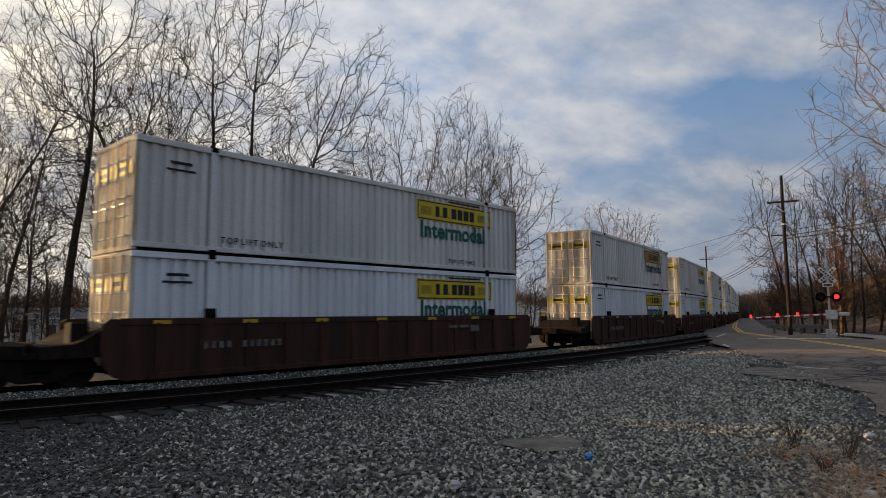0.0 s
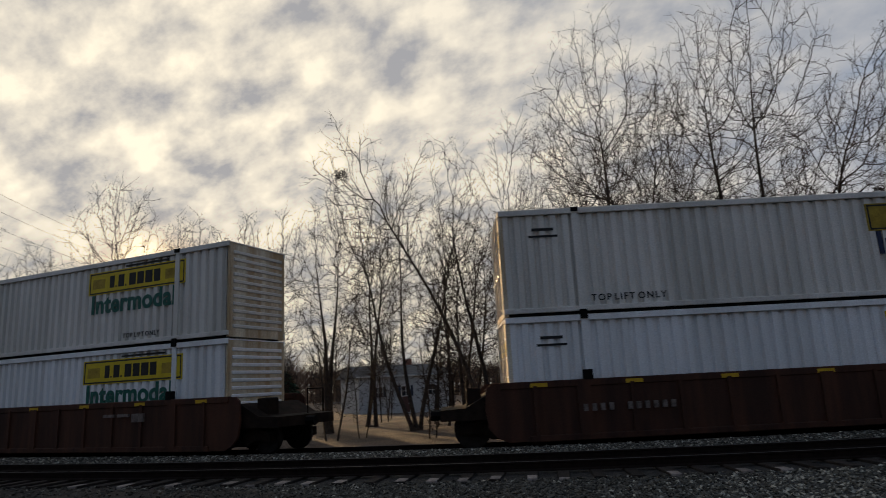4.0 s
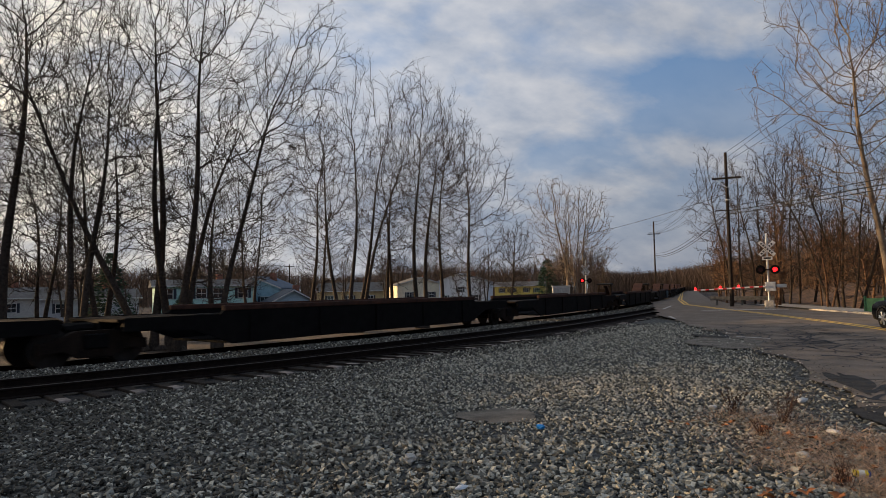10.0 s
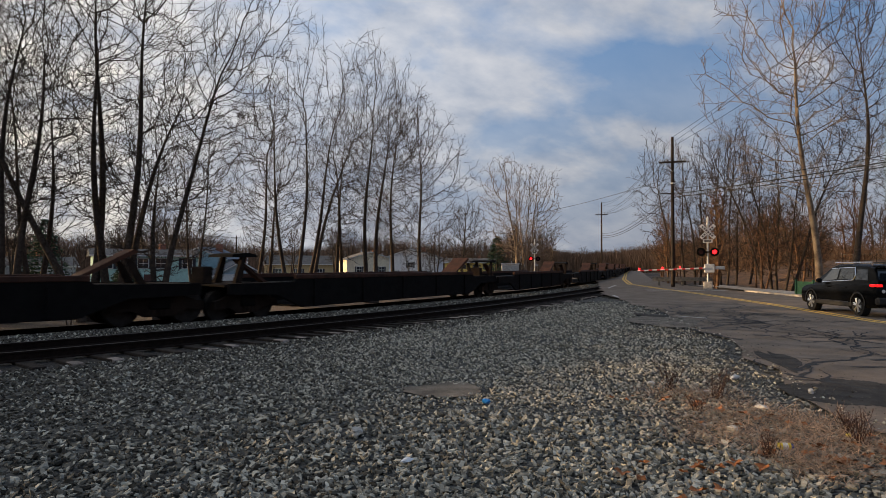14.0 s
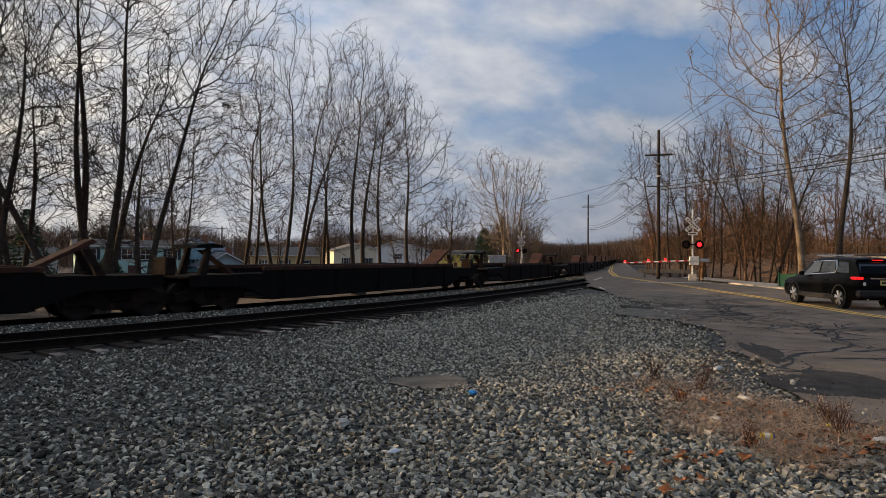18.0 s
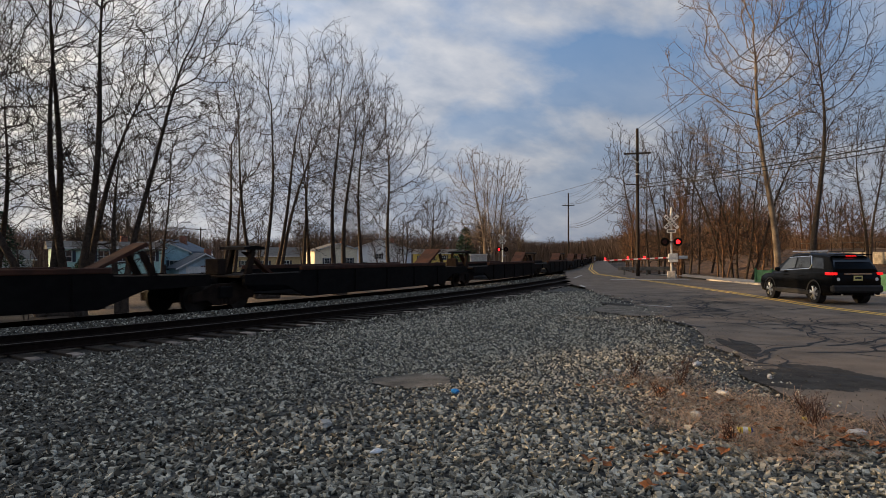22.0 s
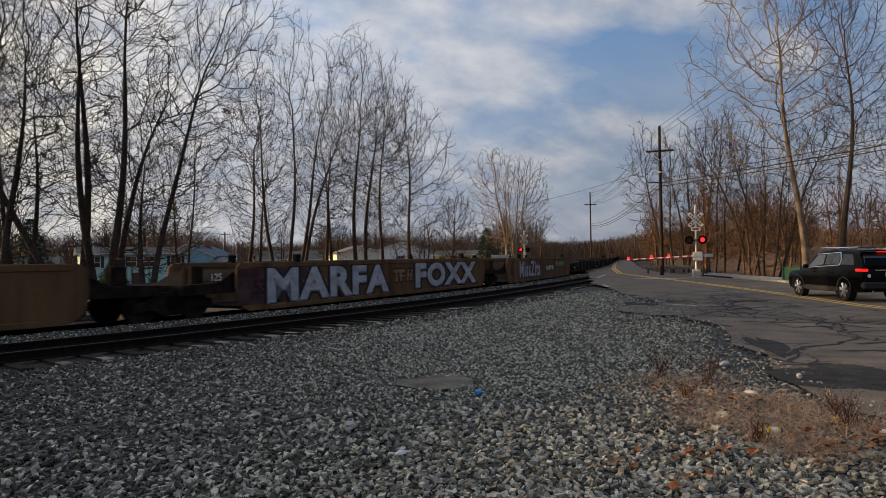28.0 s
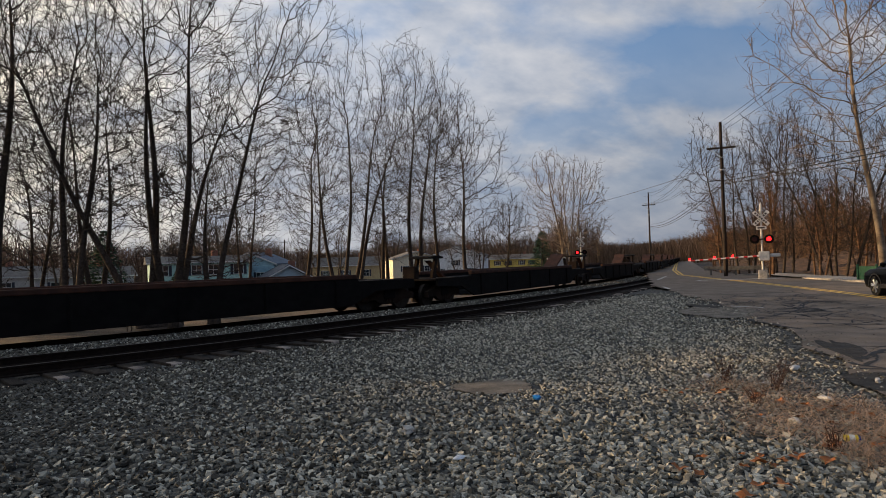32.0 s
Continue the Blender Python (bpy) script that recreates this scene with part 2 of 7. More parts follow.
oldyellow_m = mat("faded_mustard_panel", (0.36, 0.25, 0.03), 0.6, var=0.3, scale=4, bump=0.0)
ink_m = mat("black_lettering", (0.02, 0.02, 0.02), 0.6, var=0.2, bump=0.0)
teal_m = mat("dark_teal_lettering", (0.01, 0.10, 0.075), 0.5, var=0.15, bump=0.0)
white_ink_m = mat("white_lettering", (0.6, 0.6, 0.58), 0.6, var=0.25, scale=9, bump=0.0)
navy_m = mat("navy_emblem", (0.02, 0.03, 0.07), 0.5, var=0.15, bump=0.0)
lime_m = mat("lime_emblem", (0.45, 0.42, 0.04), 0.5, var=0.15, bump=0.0)
faint_m = mat("faded_lettering", (0.16, 0.13, 0.115), 0.8, var=0.4, scale=9, bump=0.0)
dimred_m = mat("dim_red_paint", (0.085, 0.016, 0.012), 0.85, var=0.4, scale=5, bump=0.0)
reflect_m = mat("yellow_reflector", (0.55, 0.33, 0.02), 0.4, var=0.15, bump=0.0)
bark_m = mat("grey_brown_bark", (0.058, 0.044, 0.034), 0.95, var=0.4, scale=9, fine=40, bump=0.6, random_tint=0.15)
twig_m = mat("brown_twigs", (0.05, 0.036, 0.028), 0.9, var=0.2, scale=4, bump=0.0)
pale_bark_m = mat("pale_mottled_bark", (0.26, 0.205, 0.15), 0.9, var=0.4, scale=1.5, fine=30, col2=(0.10, 0.07, 0.05), bump=0.4)
pale_twig_m = mat("tan_twigs", (0.15, 0.115, 0.09), 0.9, var=0.25, scale=4, bump=0.0)
brush_m = mat("reddish_brown_brush", (0.12, 0.068, 0.04), 0.95, var=0.35, scale=4, fine=30, bump=0.0, random_tint=0.25)
pole_m = mat("dark_pole_wood", (0.03, 0.021, 0.016), 0.9, var=0.35, scale=5, fine=50)
steel_m = mat("galvanised_steel", (0.42, 0.43, 0.43), 0.5, 0.6, var=0.2, scale=6)
silver_m = mat("aluminium_paint", (0.50, 0.50, 0.49), 0.55, 0.2, var=0.2, scale=5)
line_y_m = mat("worn_yellow_road_paint", (0.85, 0.54, 0.12), 0.8, var=0.3, scale=5, fine=60, col2=(0.52, 0.32, 0.09))
line_w_m = mat("worn_white_road_paint", (0.66, 0.63, 0.58), 0.8, var=0.35, scale=5, fine=60, col2=(0.36, 0.34, 0.31))
red_lamp_m = mat("lit_red_lens", (0.5, 0.01, 0.01), 0.3, emit=((1.0, 0.012, 0.016), 3.6), bump=0.0)
dark_lamp_m = mat("unlit_red_lens", (0.03, 0.004, 0.004), 0.3, bump=0.0)


# ---- mesh helpers ----
def obj_from(name, verts, faces, material, parent=None, label="", smooth=False):
    me = bpy.data.meshes.new(name)
    me.from_pydata([tuple(v) for v in verts], [], [tuple(f) for f in faces])
    me.materials.append(material)
    if smooth:
        me.shade_smooth()
    ob = new(name, me)
    if parent is not None:
        ob.parent = parent
    if label:
        ob["label"] = label
    return ob


def part(name, bm, material, parent=None, label="", smooth=False):
    me = bpy.data.meshes.new(name)
    bm.to_mesh(me)
    bm.free()
    me.materials.append(material)
    if smooth:
        me.shade_smooth()
    ob = new(name, me)
    if parent is not None:
        ob.parent = parent
    if label:
        ob["label"] = label
    return ob


def share(ob, m, parent=None):
    o = ob.copy()
    scene.collection.objects.link(o)
    if parent is not None:
        o.parent = parent
    o.matrix_basis = m
    return o


def add_box(bm, x0, x1, y0, y1, z0, z1, bevel=0.0):
    vs = [bm.verts.new(p) for p in ((x0, y0, z0), (x1, y0, z0), (x1, y1, z0), (x0, y1, z0), (x0, y0, z1), (x1, y0, z1), (x1, y1, z1), (x0, y1, z1))]
    fs = [bm.faces.new([vs[i] for i in f]) for f in ((3, 2, 1, 0), (4, 5, 6, 7), (0, 1, 5, 4), (1, 2, 6, 5), (2, 3, 7, 6), (3, 0, 4, 7))]
    if bevel:
        es = list({e for f in fs for e in f.edges})
        bmesh.ops.bevel(bm, geom=es, offset=bevel, segments=1, affect="EDGES")


def box(name, x0, x1, y0, y1, z0, z1, material, parent=None, label="", bevel=0.01):
    bm = bmesh.new()
    add_box(bm, x0, x1, y0, y1, z0, z1, bevel)
    return part(name, bm, material, parent, label)


def add_prism(bm, prof, y0, y1):
    """A profile of (x, z) points, drawn out along y."""
    a = [bm.verts.new((x, y0, z)) for x, z in prof]
    b = [bm.verts.new((x, y1, z)) for x, z in prof]
    n = len(prof)
    bm.faces.new(a)
    bm.faces.new(b[::-1])
    for i in range(n):
        bm.faces.new((a[i], b[i], b[(i + 1) % n], a[(i + 1) % n]))
    bmesh.ops.recalc_face_normals(bm, faces=bm.faces[:])


def add_tube(bm, p0, p1, r0, r1=None, n=8):
    p0, p1 = Vector(p0), Vector(p1)
    r1 = r0 if r1 is None else r1
    q = (p1 - p0).to_track_quat("Z", "Y")
    rings = []
    for p, r in ((p0, r0), (p1, r1)):
        rings.append([bm.verts.new(p + q @ Vector((r * math.cos(2 * math.pi * i / n), r * math.sin(2 * math.pi * i / n), 0))) for i in range(n)])
    for i in range(n):
        bm.faces.new((rings[0][i], rings[0][(i + 1) % n], rings[1][(i + 1) % n], rings[1][i]))
    bm.faces.new(rings[0][::-1])
    bm.faces.new(rings[1])


def tube(name, p0, p1, r0, r1, material, parent=None, label="", n=8):
    bm = bmesh.new()
    add_tube(bm, p0, p1, r0, r1, n)
    return part(name, bm, material, parent, label)


LETTERS = {}


def lettering(name, text, size, material, parent, m, label="", bold=0.0, depth=0.004, spread=1.0):
    key = (text, size, bold, depth, spread, material.name)
    if key in LETTERS:
        ob = new(name, LETTERS[key])
        ob.parent, ob.matrix_basis = parent, m
        if label:
            ob["label"] = label
        return ob
    cu = bpy.data.curves.new(name, "FONT")
    cu.body, cu.size, cu.extrude, cu.offset, cu.space_character = text, size, depth, bold, spread
    cu.resolution_u = 3
    tmp = bpy.data.objects.new(name, cu)
    scene.collection.objects.link(tmp)
    me = bpy.data.meshes.new_from_object(tmp.evaluated_get(bpy.context.evaluated_depsgraph_get()))
    bpy.data.objects.remove(tmp)
    me.materials.clear()
    me.materials.append(material)
    LETTERS[key] = me
    ob = new(name, me)
    ob.parent = parent
    ob.matrix_basis = m
    if label:
        ob["label"] = label
    return ob


def empty(name, m=None):
    e = new(name)
    e.empty_display_size = 0.3
    if m is not None:
        e.matrix_world = m
    return e


def fast_mesh(name, V, F, material):
    me = bpy.data.meshes.new(name)
    me.vertices.add(len(V)); me.vertices.foreach_set("co", V.astype(np.float32).ravel())
    me.loops.add(F.size); me.loops.foreach_set("vertex_index", F.astype(np.int32).ravel())
    me.polygons.add(len(F)); me.polygons.foreach_set("loop_start", np.arange(0, F.size, F.shape[1], dtype=np.int32))
    me.update(calc_edges=True)
    me.materials.append(material)
    return me


def join_parts(lst):
    vs, fs, o = [], [], 0
    for v, f in lst:
        vs.append(v)
        fs.append(f + o)
        o += len(v)
    return np.concatenate(vs), np.concatenate(fs)


# ---- the railway line: heading (degrees from y towards x) along its length ----
S_KEYS = [-420, -60, -35, -22, -10, 0, 9, 20, 32, 48, 75, 130, 1100]
H_KEYS = [95, 93, 85.1, 74.7, 64.2, 54.5, 43.0, 36.4, 34.0, 30.8, 26.8, 25.5, 25]
DS = 0.25
s_grid = np.arange(-420, 1100 + DS, DS)
h_grid = np.radians(np.interp(s_grid, S_KEYS, H_KEYS))
x_grid = np.concatenate([[0], np.cumsum(np.sin(h_grid[:-1]) * DS)])
y_grid = np.concatenate([[0], np.cumsum(np.cos(h_grid[:-1]) * DS)])
zero = int(np.argmin(abs(s_grid)))
x_grid += -11.6 - x_grid[zero]
y_grid += 13.86 - y_grid[zero]


def line_at(s, off=0.0):
    """Place on the line; off metres to its right-hand side, where the camera stands."""
    h = float(np.interp(s, s_grid, h_grid))
    return float(np.interp(s, s_grid, x_grid)) + off * math.cos(h), float(np.interp(s, s_grid, y_grid)) - off * math.sin(h), h


def rail_z(s):
    return float(np.interp(s, [-420, -30, 10, 45, 1100], [0.05, 0.05, 0.05, -0.10, -0.10]))


# ---- ground ----
def track_offset(x, y):
    d = (x_grid[::4] - x) ** 2 + (y_grid[::4] - y) ** 2
    i = int(np.argmin(d)) * 4
    h = h_grid[i]
    return (x - x_grid[i]) * math.cos(h) - (y - y_grid[i]) * math.sin(h), s_grid[i]


def track_offset_many(P):
    """The same for many places near the camera at once."""
    use = np.where((s_grid > -90) & (s_grid < 120))[0][::4]
    off, along = np.zeros(len(P)), np.zeros(len(P))
    for a in range(0, len(P), 20000):
        q = P[a:a + 20000]
        i = use[((q[:, :1] - x_grid[use][None]) ** 2 + (q[:, 1:] - y_grid[use][None]) ** 2).argmin(1)]
        off[a:a + 20000] = (q[:, 0] - x_grid[i]) * np.cos(h_grid[i]) - (q[:, 1] - y_grid[i]) * np.sin(h_grid[i])
        along[a:a + 20000] = s_grid[i]
    return off, along


def ground_z(x, y):
    off, s = track_offset(x, y)
    base = rail_z(s) - 0.05
    bed = base - 0.20
    # a ballast bed under both tracks, open gravel on the camera's side, a low strip beyond
    if off < -2.2:
        k = min(1, (-2.2 - off) / 2.5)
        return bed - 0.55 * k - 1.3 * min(1, max(0, (-off - 30) / 40))
    if off > 5.6:
        k = min(1, (off - 5.6) / 2.5)
        return (base - 0.05) * (1 - k)
    if off > 3.1:
        return base - 0.05
    if off > 1.0:
        # heaped stone between the tracks
        return base - 0.05 + 0.16 * min(1, (3.1 - off) / 0.3) - 0.28 * min(1, max(0, (1.35 - off) / 0.35))
    return bed + 0.03


def build_ground():
    xs = np.unique(np.concatenate([np.linspace(-900, -60, 22), np.linspace(-60, -16, 34), np.linspace(-16, 26, 120), np.linspace(26, 80, 36), np.linspace(80, 1200, 24)]))
    ys = np.unique(np.concatenate([np.linspace(-300, -20, 12), np.linspace(-20, 2, 20), np.linspace(2, 26, 90), np.linspace(26, 80, 50), np.linspace(80, 1600, 30)]))
    verts, faces = [], []
    for y in ys:
        for x in xs:
            verts.append((x, y, ground_z(x, y) - 0.03))
    nx = len(xs)
    for j in range(len(ys) - 1):
        for i in range(nx - 1):
            faces.append((j * nx + i, j * nx + i + 1, (j + 1) * nx + i + 1, (j + 1) * nx + i))
    m = bpy.data.materials.new("gravel_and_winter_grass")
    m.use_nodes = True
    nt = m.node_tree
    N, L = nt.nodes.new, nt.links.new
    b = nt.nodes["Principled BSDF"]
    b.inputs["Roughness"].default_value = 0.95
    tc = N("ShaderNodeTexCoord")
    n2 = N("ShaderNodeTexNoise"); n2.inputs["Scale"].default_value = 0.35; n2.inputs["Detail"].default_value = 6
    L(tc.outputs["Object"], n2.inputs["Vector"])
    vo = N("ShaderNodeTexVoronoi"); vo.inputs["Scale"].default_value = 17.0
    L(tc.outputs["Object"], vo.inputs["Vector"])
    vs_ = N("ShaderNodeSeparateColor"); L(vo.outputs["Color"], vs_.inputs[0])
    r1 = N("ShaderNodeValToRGB")
    r1.color_ramp.elements[0].position, r1.color_ramp.elements[1].position = 0.05, 1.0
    # Near-black low end puts the shade of gaps between stones into the colour.
    r1.color_ramp.elements[0].color, r1.color_ramp.elements[1].color = (0.006, 0.006, 0.006, 1), (0.11, 0.11, 0.10, 1)
    L(vs_.outputs[0], r1.inputs[0])
    r2 = N("ShaderNodeValToRGB")
    r2.color_ramp.elements[0].position, r2.color_ramp.elements[1].position = 0.38, 0.62
    r2.color_ramp.elements[0].color, r2.color_ramp.elements[1].color = (0.035, 0.024, 0.018, 1), (0.10, 0.068, 0.046, 1)
    L(n2.outputs[0], r2.inputs[0])
    at = N("ShaderNodeAttribute"); at.attribute_name = "grass"
    mix = N("ShaderNodeMix"); mix.data_type = "RGBA"
    L(at.outputs["Fac"], mix.inputs[0]); L(r1.outputs[0], mix.inputs[6]); L(r2.outputs[0], mix.inputs[7])
    at2 = N("ShaderNodeAttribute"); at2.attribute_name = "oil_and_shade"
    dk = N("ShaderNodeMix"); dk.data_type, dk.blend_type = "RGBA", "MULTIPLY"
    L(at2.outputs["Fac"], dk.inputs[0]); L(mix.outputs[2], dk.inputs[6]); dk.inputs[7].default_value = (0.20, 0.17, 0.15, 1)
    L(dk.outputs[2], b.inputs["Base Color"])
    bp = N("ShaderNodeBump"); bp.inputs["Strength"].default_value = 0.9; bp.inputs["Distance"].default_value = 0.04
    L(vo.outputs["Distance"], bp.inputs["Height"]); bp.invert = True; L(bp.outputs[0], b.inputs["Normal"])
    ob = obj_from("ground", verts, faces, m)
    a = ob.data.attributes.new("grass", "FLOAT", "POINT")
    vals = []
    for x, y, z in verts:
        off, s = track_offset(x, y)
        far = 1.0 if (x < -9.5 and y < 6.5 and off > 5.6) or (off < -2.6 or y > 62 or x > 30 or x < -60) else 0.0
        vals.append(far)
    a.data.foreach_set("value", vals)
    # Oily track beds, plus tree shade painted into the left verge's ground colour.
    o2 = ob.data.attributes.new("oil_and_shade", "FLOAT", "POINT")
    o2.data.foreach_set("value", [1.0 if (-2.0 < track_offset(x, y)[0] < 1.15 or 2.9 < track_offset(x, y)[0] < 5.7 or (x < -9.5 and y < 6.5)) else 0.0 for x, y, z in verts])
    tagged(ob, "grey crushed-stone ground turning to dry winter grass", "ground", kind="structure")


build_ground()


def scatter_stones():
    """Loose crushed stone, dense near the camera and thinner towards the tracks."""
    rng = np.random.default_rng(3)
    base = np.array([(1, 0, 0), (-1, 0, 0), (0, 1, 0), (0, -1, 0), (0, 0, 1), (0, 0, -1)], float)
    tri = np.array([(0, 2, 4), (2, 1, 4), (1, 3, 4), (3, 0, 4), (2, 0, 5), (1, 2, 5), (3, 1, 5), (0, 3, 5)])
    n = 165000
    r = 2.2 + 30.0 * rng.random(n) ** 2.0
    a = np.radians(-84 + 134 * rng.random(n))
    r2, a2 = 8 + 22 * rng.random(40000), np.radians(-60 + 92 * rng.random(40000))
    near = np.stack([r * np.sin(a), r * np.cos(a)], 1)
    near = near[near[:, 1] > 0.6][:125000]
    bed = np.array([line_at(-16 + 70 * q ** 1.3, 1.1 + 1.8 * w)[:2] for q, w in rng.random((14000, 2))])
    P = np.concatenate([near, np.stack([r2 * np.sin(a2), r2 * np.cos(a2)], 1), bed])
    offs, along = track_offset_many(P)
    rnd = rng.random((3, len(P)))
    edge = np.interp(P[:, 1], [p[1] for p in ROAD_L], [p[0] for p in ROAD_L])
    keep = P[:, 0] < edge + 0.3 - 1.3 * rnd[0] ** 1.5
    keep &= ((P[:, 0] - 1.32) / 0.62) ** 2 + ((P[:, 1] - 8.75) / 0.42) ** 2 > 0.75 + 0.5 * rnd[1]
    keep &= (offs > 5.55) | ((offs > 1.15) & (offs < 2.8))
    keep &= ~((P[:, 0] < -9.0 - 1.5 * rnd[2]) & (P[:, 1] < 6.5) & (offs > 6.2) & (rnd[1] < 0.55))
    offs = offs[keep]
    base_z = np.interp(along[keep], [-420, -30, 10, 45, 1100], [0.05, 0.05, 0.05, -0.10, -0.10]) - 0.05
    zs = np.where(offs > 5.55, (base_z - 0.05) * (1 - np.clip((offs - 5.6) / 2.5, 0, 1)), base_z - 0.05 + 0.16 * np.clip((3.1 - offs) / 0.3, 0, 1) - 0.28 * np.clip((1.35 - offs) / 0.35, 0, 1)) - 0.03
    P = P[keep]
    n = len(P)
    dist = np.hypot(P[:, 0], P[:, 1])
    sz = (0.0110 + 0.0135 * rng.random(n) ** 1.3) * (0.86 + dist / 28.0)
    order = np.argsort(dist)
    P, sz, zs, offs = P[order], sz[order], zs[order], offs[order]
    edge = np.interp(P[:, 1], [p[1] for p in ROAD_L], [p[0] for p in ROAD_L])
    zs = zs + 0.035 * np.clip((P[:, 0] - edge + 0.25) / 0.4, 0, 1)
    chunk = int((dist < 7.5).sum())
    cube = np.array([(a, b, c) for c in (-0.72, 0.72) for a, b in ((-0.8, -0.8), (0.8, -0.8), (0.8, 0.8), (-0.8, 0.8))])
    quad = np.array([(3, 2, 1), (3, 1, 0), (4, 5, 6), (4, 6, 7), (0, 1, 5), (0, 5, 4), (1, 2, 6), (1, 6, 5), (2, 3, 7), (2, 7, 6), (3, 0, 4), (3, 4, 7)])

    def heap(shape, faces, lo, hi, rough):
        """Stones of one rough shape, each turned, tilted and dented."""
        m = hi - lo
        k = sz[lo:hi, None, None]
        V = shape[None] * k * (1 - rough + 2 * rough * rng.random((m, len(shape), 1))) + rng.normal(0, 0.15, (m, len(shape), 3)) * k
        V *= np.stack([1.1 + 0.5 * rng.random(m), 0.75 + 0.25 * rng.random(m), 0.6 + 0.3 * rng.random(m)], 1)[:, None, :]
        tilt = rng.normal(0, 0.36, (m, 2))
        V[:, :, 2] += V[:, :, 0] * tilt[:, :1] + V[:, :, 1] * tilt[:, 1:]
        an = rng.random(m) * 6.283
        c, s_ = np.cos(an)[:, None], np.sin(an)[:, None]
        X, Y = V[:, :, 0] * c - V[:, :, 1] * s_, V[:, :, 0] * s_ + V[:, :, 1] * c
        V[:, :, 0], V[:, :, 1] = X + P[lo:hi, :1], Y + P[lo:hi, 1:]
        V[:, :, 2] += (zs[lo:hi] + sz[lo:hi] * 0.3 + 0.01)[:, None]
        return V.reshape(-1, 3), (faces[None] + (np.arange(m) * len(shape))[:, None, None]).reshape(-1, 3)

    V, F = join_parts([heap(cube, quad, 0, chunk, 0.3), heap(base, tri, chunk, n, 0.28)])
    me = fast_mesh("loose_stones", V, F, stone_m)
    me.shade_flat()
    me.materials.append(dark_stone_m)
    # darker stone more often towards the left and the tracks, paler by the road
    chance = np.clip((1.5 - P[:, 0]) / 8.0, 0.0, 0.93)
    chance = np.maximum(chance, np.where(offs < 7.0, 0.6, 0.0))
    chance = np.where(offs < 3.0, 0.75, chance)
    is_dark = (rng.random(n) < chance).astype(np.int32)
    me.polygons.foreach_set("material_index", np.concatenate([np.repeat(is_dark[:chunk], 12), np.repeat(is_dark[chunk:], 8)]))
    tagged(new("loose_stones", me), "grey angular crushed railway stone lying loose", "gravel", kind="stuff")
    n = 4000
    y = 4.5 + 20 * rng.random(n) ** 1.5
    edge = np.interp(y, [p[1] for p in ROAD_L], [p[0] for p in ROAD_L])
    x = edge + rng.normal(-0.25, 0.75, n)
    sz = 0.004 + 0.014 * rng.random(n) ** 3
    V = base[None] * (sz[:, None, None] * (0.6 + 0.8 * rng.random((n, 6, 1))))
    V[:, :, 2] *= 0.6
    V += np.stack([x, y, np.full(n, 0.014) + sz * 0.4], 1)[:, None, :]
    F = tri[None] + (np.arange(n) * 6)[:, None, None]
    me = bpy.data.meshes.new("road_grit")
    me.from_pydata(V.reshape(-1, 3).tolist(), [], F.reshape(-1, 3).tolist())
    me.materials.append(dark_stone_m)
    tagged(new("road_grit", me), "fine grey grit strewn along the broken asphalt edge", "gravel", kind="stuff")


ROAD_L = [(6.0, -60), (5.6, -10), (5.3, 0), (5.6, 6.2), (6.3, 8.3), (7.4, 11), (8.7, 14), (9.4, 16.6), (11.2, 21.7), (13, 29), (15.3, 37), (18.4, 45), (21.5, 53), (28, 70), (62, 145), (420, 900)]
ROAD_R = [(17, -60), (18, -10), (19, 0), (20, 6.2), (20.6, 8.8), (21.2, 12), (21.6, 15), (22, 18), (23, 24), (24.2, 31), (25.4, 38.5), (27, 47), (29.5, 56), (36, 72), (70, 145), (428, 900)]
ROAD_Y = [(11.8, -60), (12.5, -10), (13.6, 0), (14.6, 7), (15.2, 11), (15.8, 14.5), (16.2, 17.8), (17, 20.6), (18.2, 24.6), (19.4, 30), (20.6, 35.2), (22, 43), (24, 52), (32, 71), (66, 145), (424, 900)]


def road_left(y):
    ys = [p[1] for p in ROAD_L]
    if y < ys[0] or y > ys[-1]:
        return None
    return float(np.interp(y, ys, [p[0] for p in ROAD_L]))


def road_z(y):
    return float(np.interp(y, [-100, 24, 46, 62, 90], [0.0, 0.0, 0.07, 0.07, 0.0]))


def ribbon(pl, pr, step, dz):
    """Left and right edge lines as a strip of quads."""
    verts, faces = [], []
    n = 0
    for k in range(len(pl) - 1):
        cuts = max(1, int(abs(pl[k + 1][1] - pl[k][1]) / step)) if pl[k][1] < 90 else 1
        for c in range(cuts + (1 if k == len(pl) - 2 else 0)):
            f = c / cuts
            a = Vector(pl[k]).lerp(Vector(pl[k + 1]), f)
            b = Vector(pr[k]).lerp(Vector(pr[k + 1]), f)
            verts += [(a.x, a.y, road_z(a.y) + dz), (b.x, b.y, road_z(b.y) + dz)]
            n += 1
    for i in range(n - 1):
        faces.append((2 * i, 2 * i + 1, 2 * i + 3, 2 * i + 2))
    return verts, faces


def build_road():
    v, f = ribbon(ROAD_L, ROAD_R, 1.0, 0.012)
    rng = random.Random(5)
    for i in range(0, len(v), 2):
        if v[i][1] < 60:
            v[i] = (v[i][0] + rng.uniform(-0.22, 0.22), v[i][1], v[i][2])
    ob = obj_from("road", v, f, asphalt_m)
    tagged(ob, "worn grey asphalt two-lane road with cracked surface", "road", kind="structure")
    for k in (-0.17, 0.17):
        a = [(x + k - 0.10, y) for x, y in ROAD_Y]
        b = [(x + k + 0.10, y) for x, y in ROAD_Y]
        v, f = ribbon(a, b, 1.0, 0.017)
        tagged(obj_from("centre_line", v, f, line_y_m), "worn double yellow centre line on the asphalt", "road marking", kind="structure")


build_road()
scatter_stones()


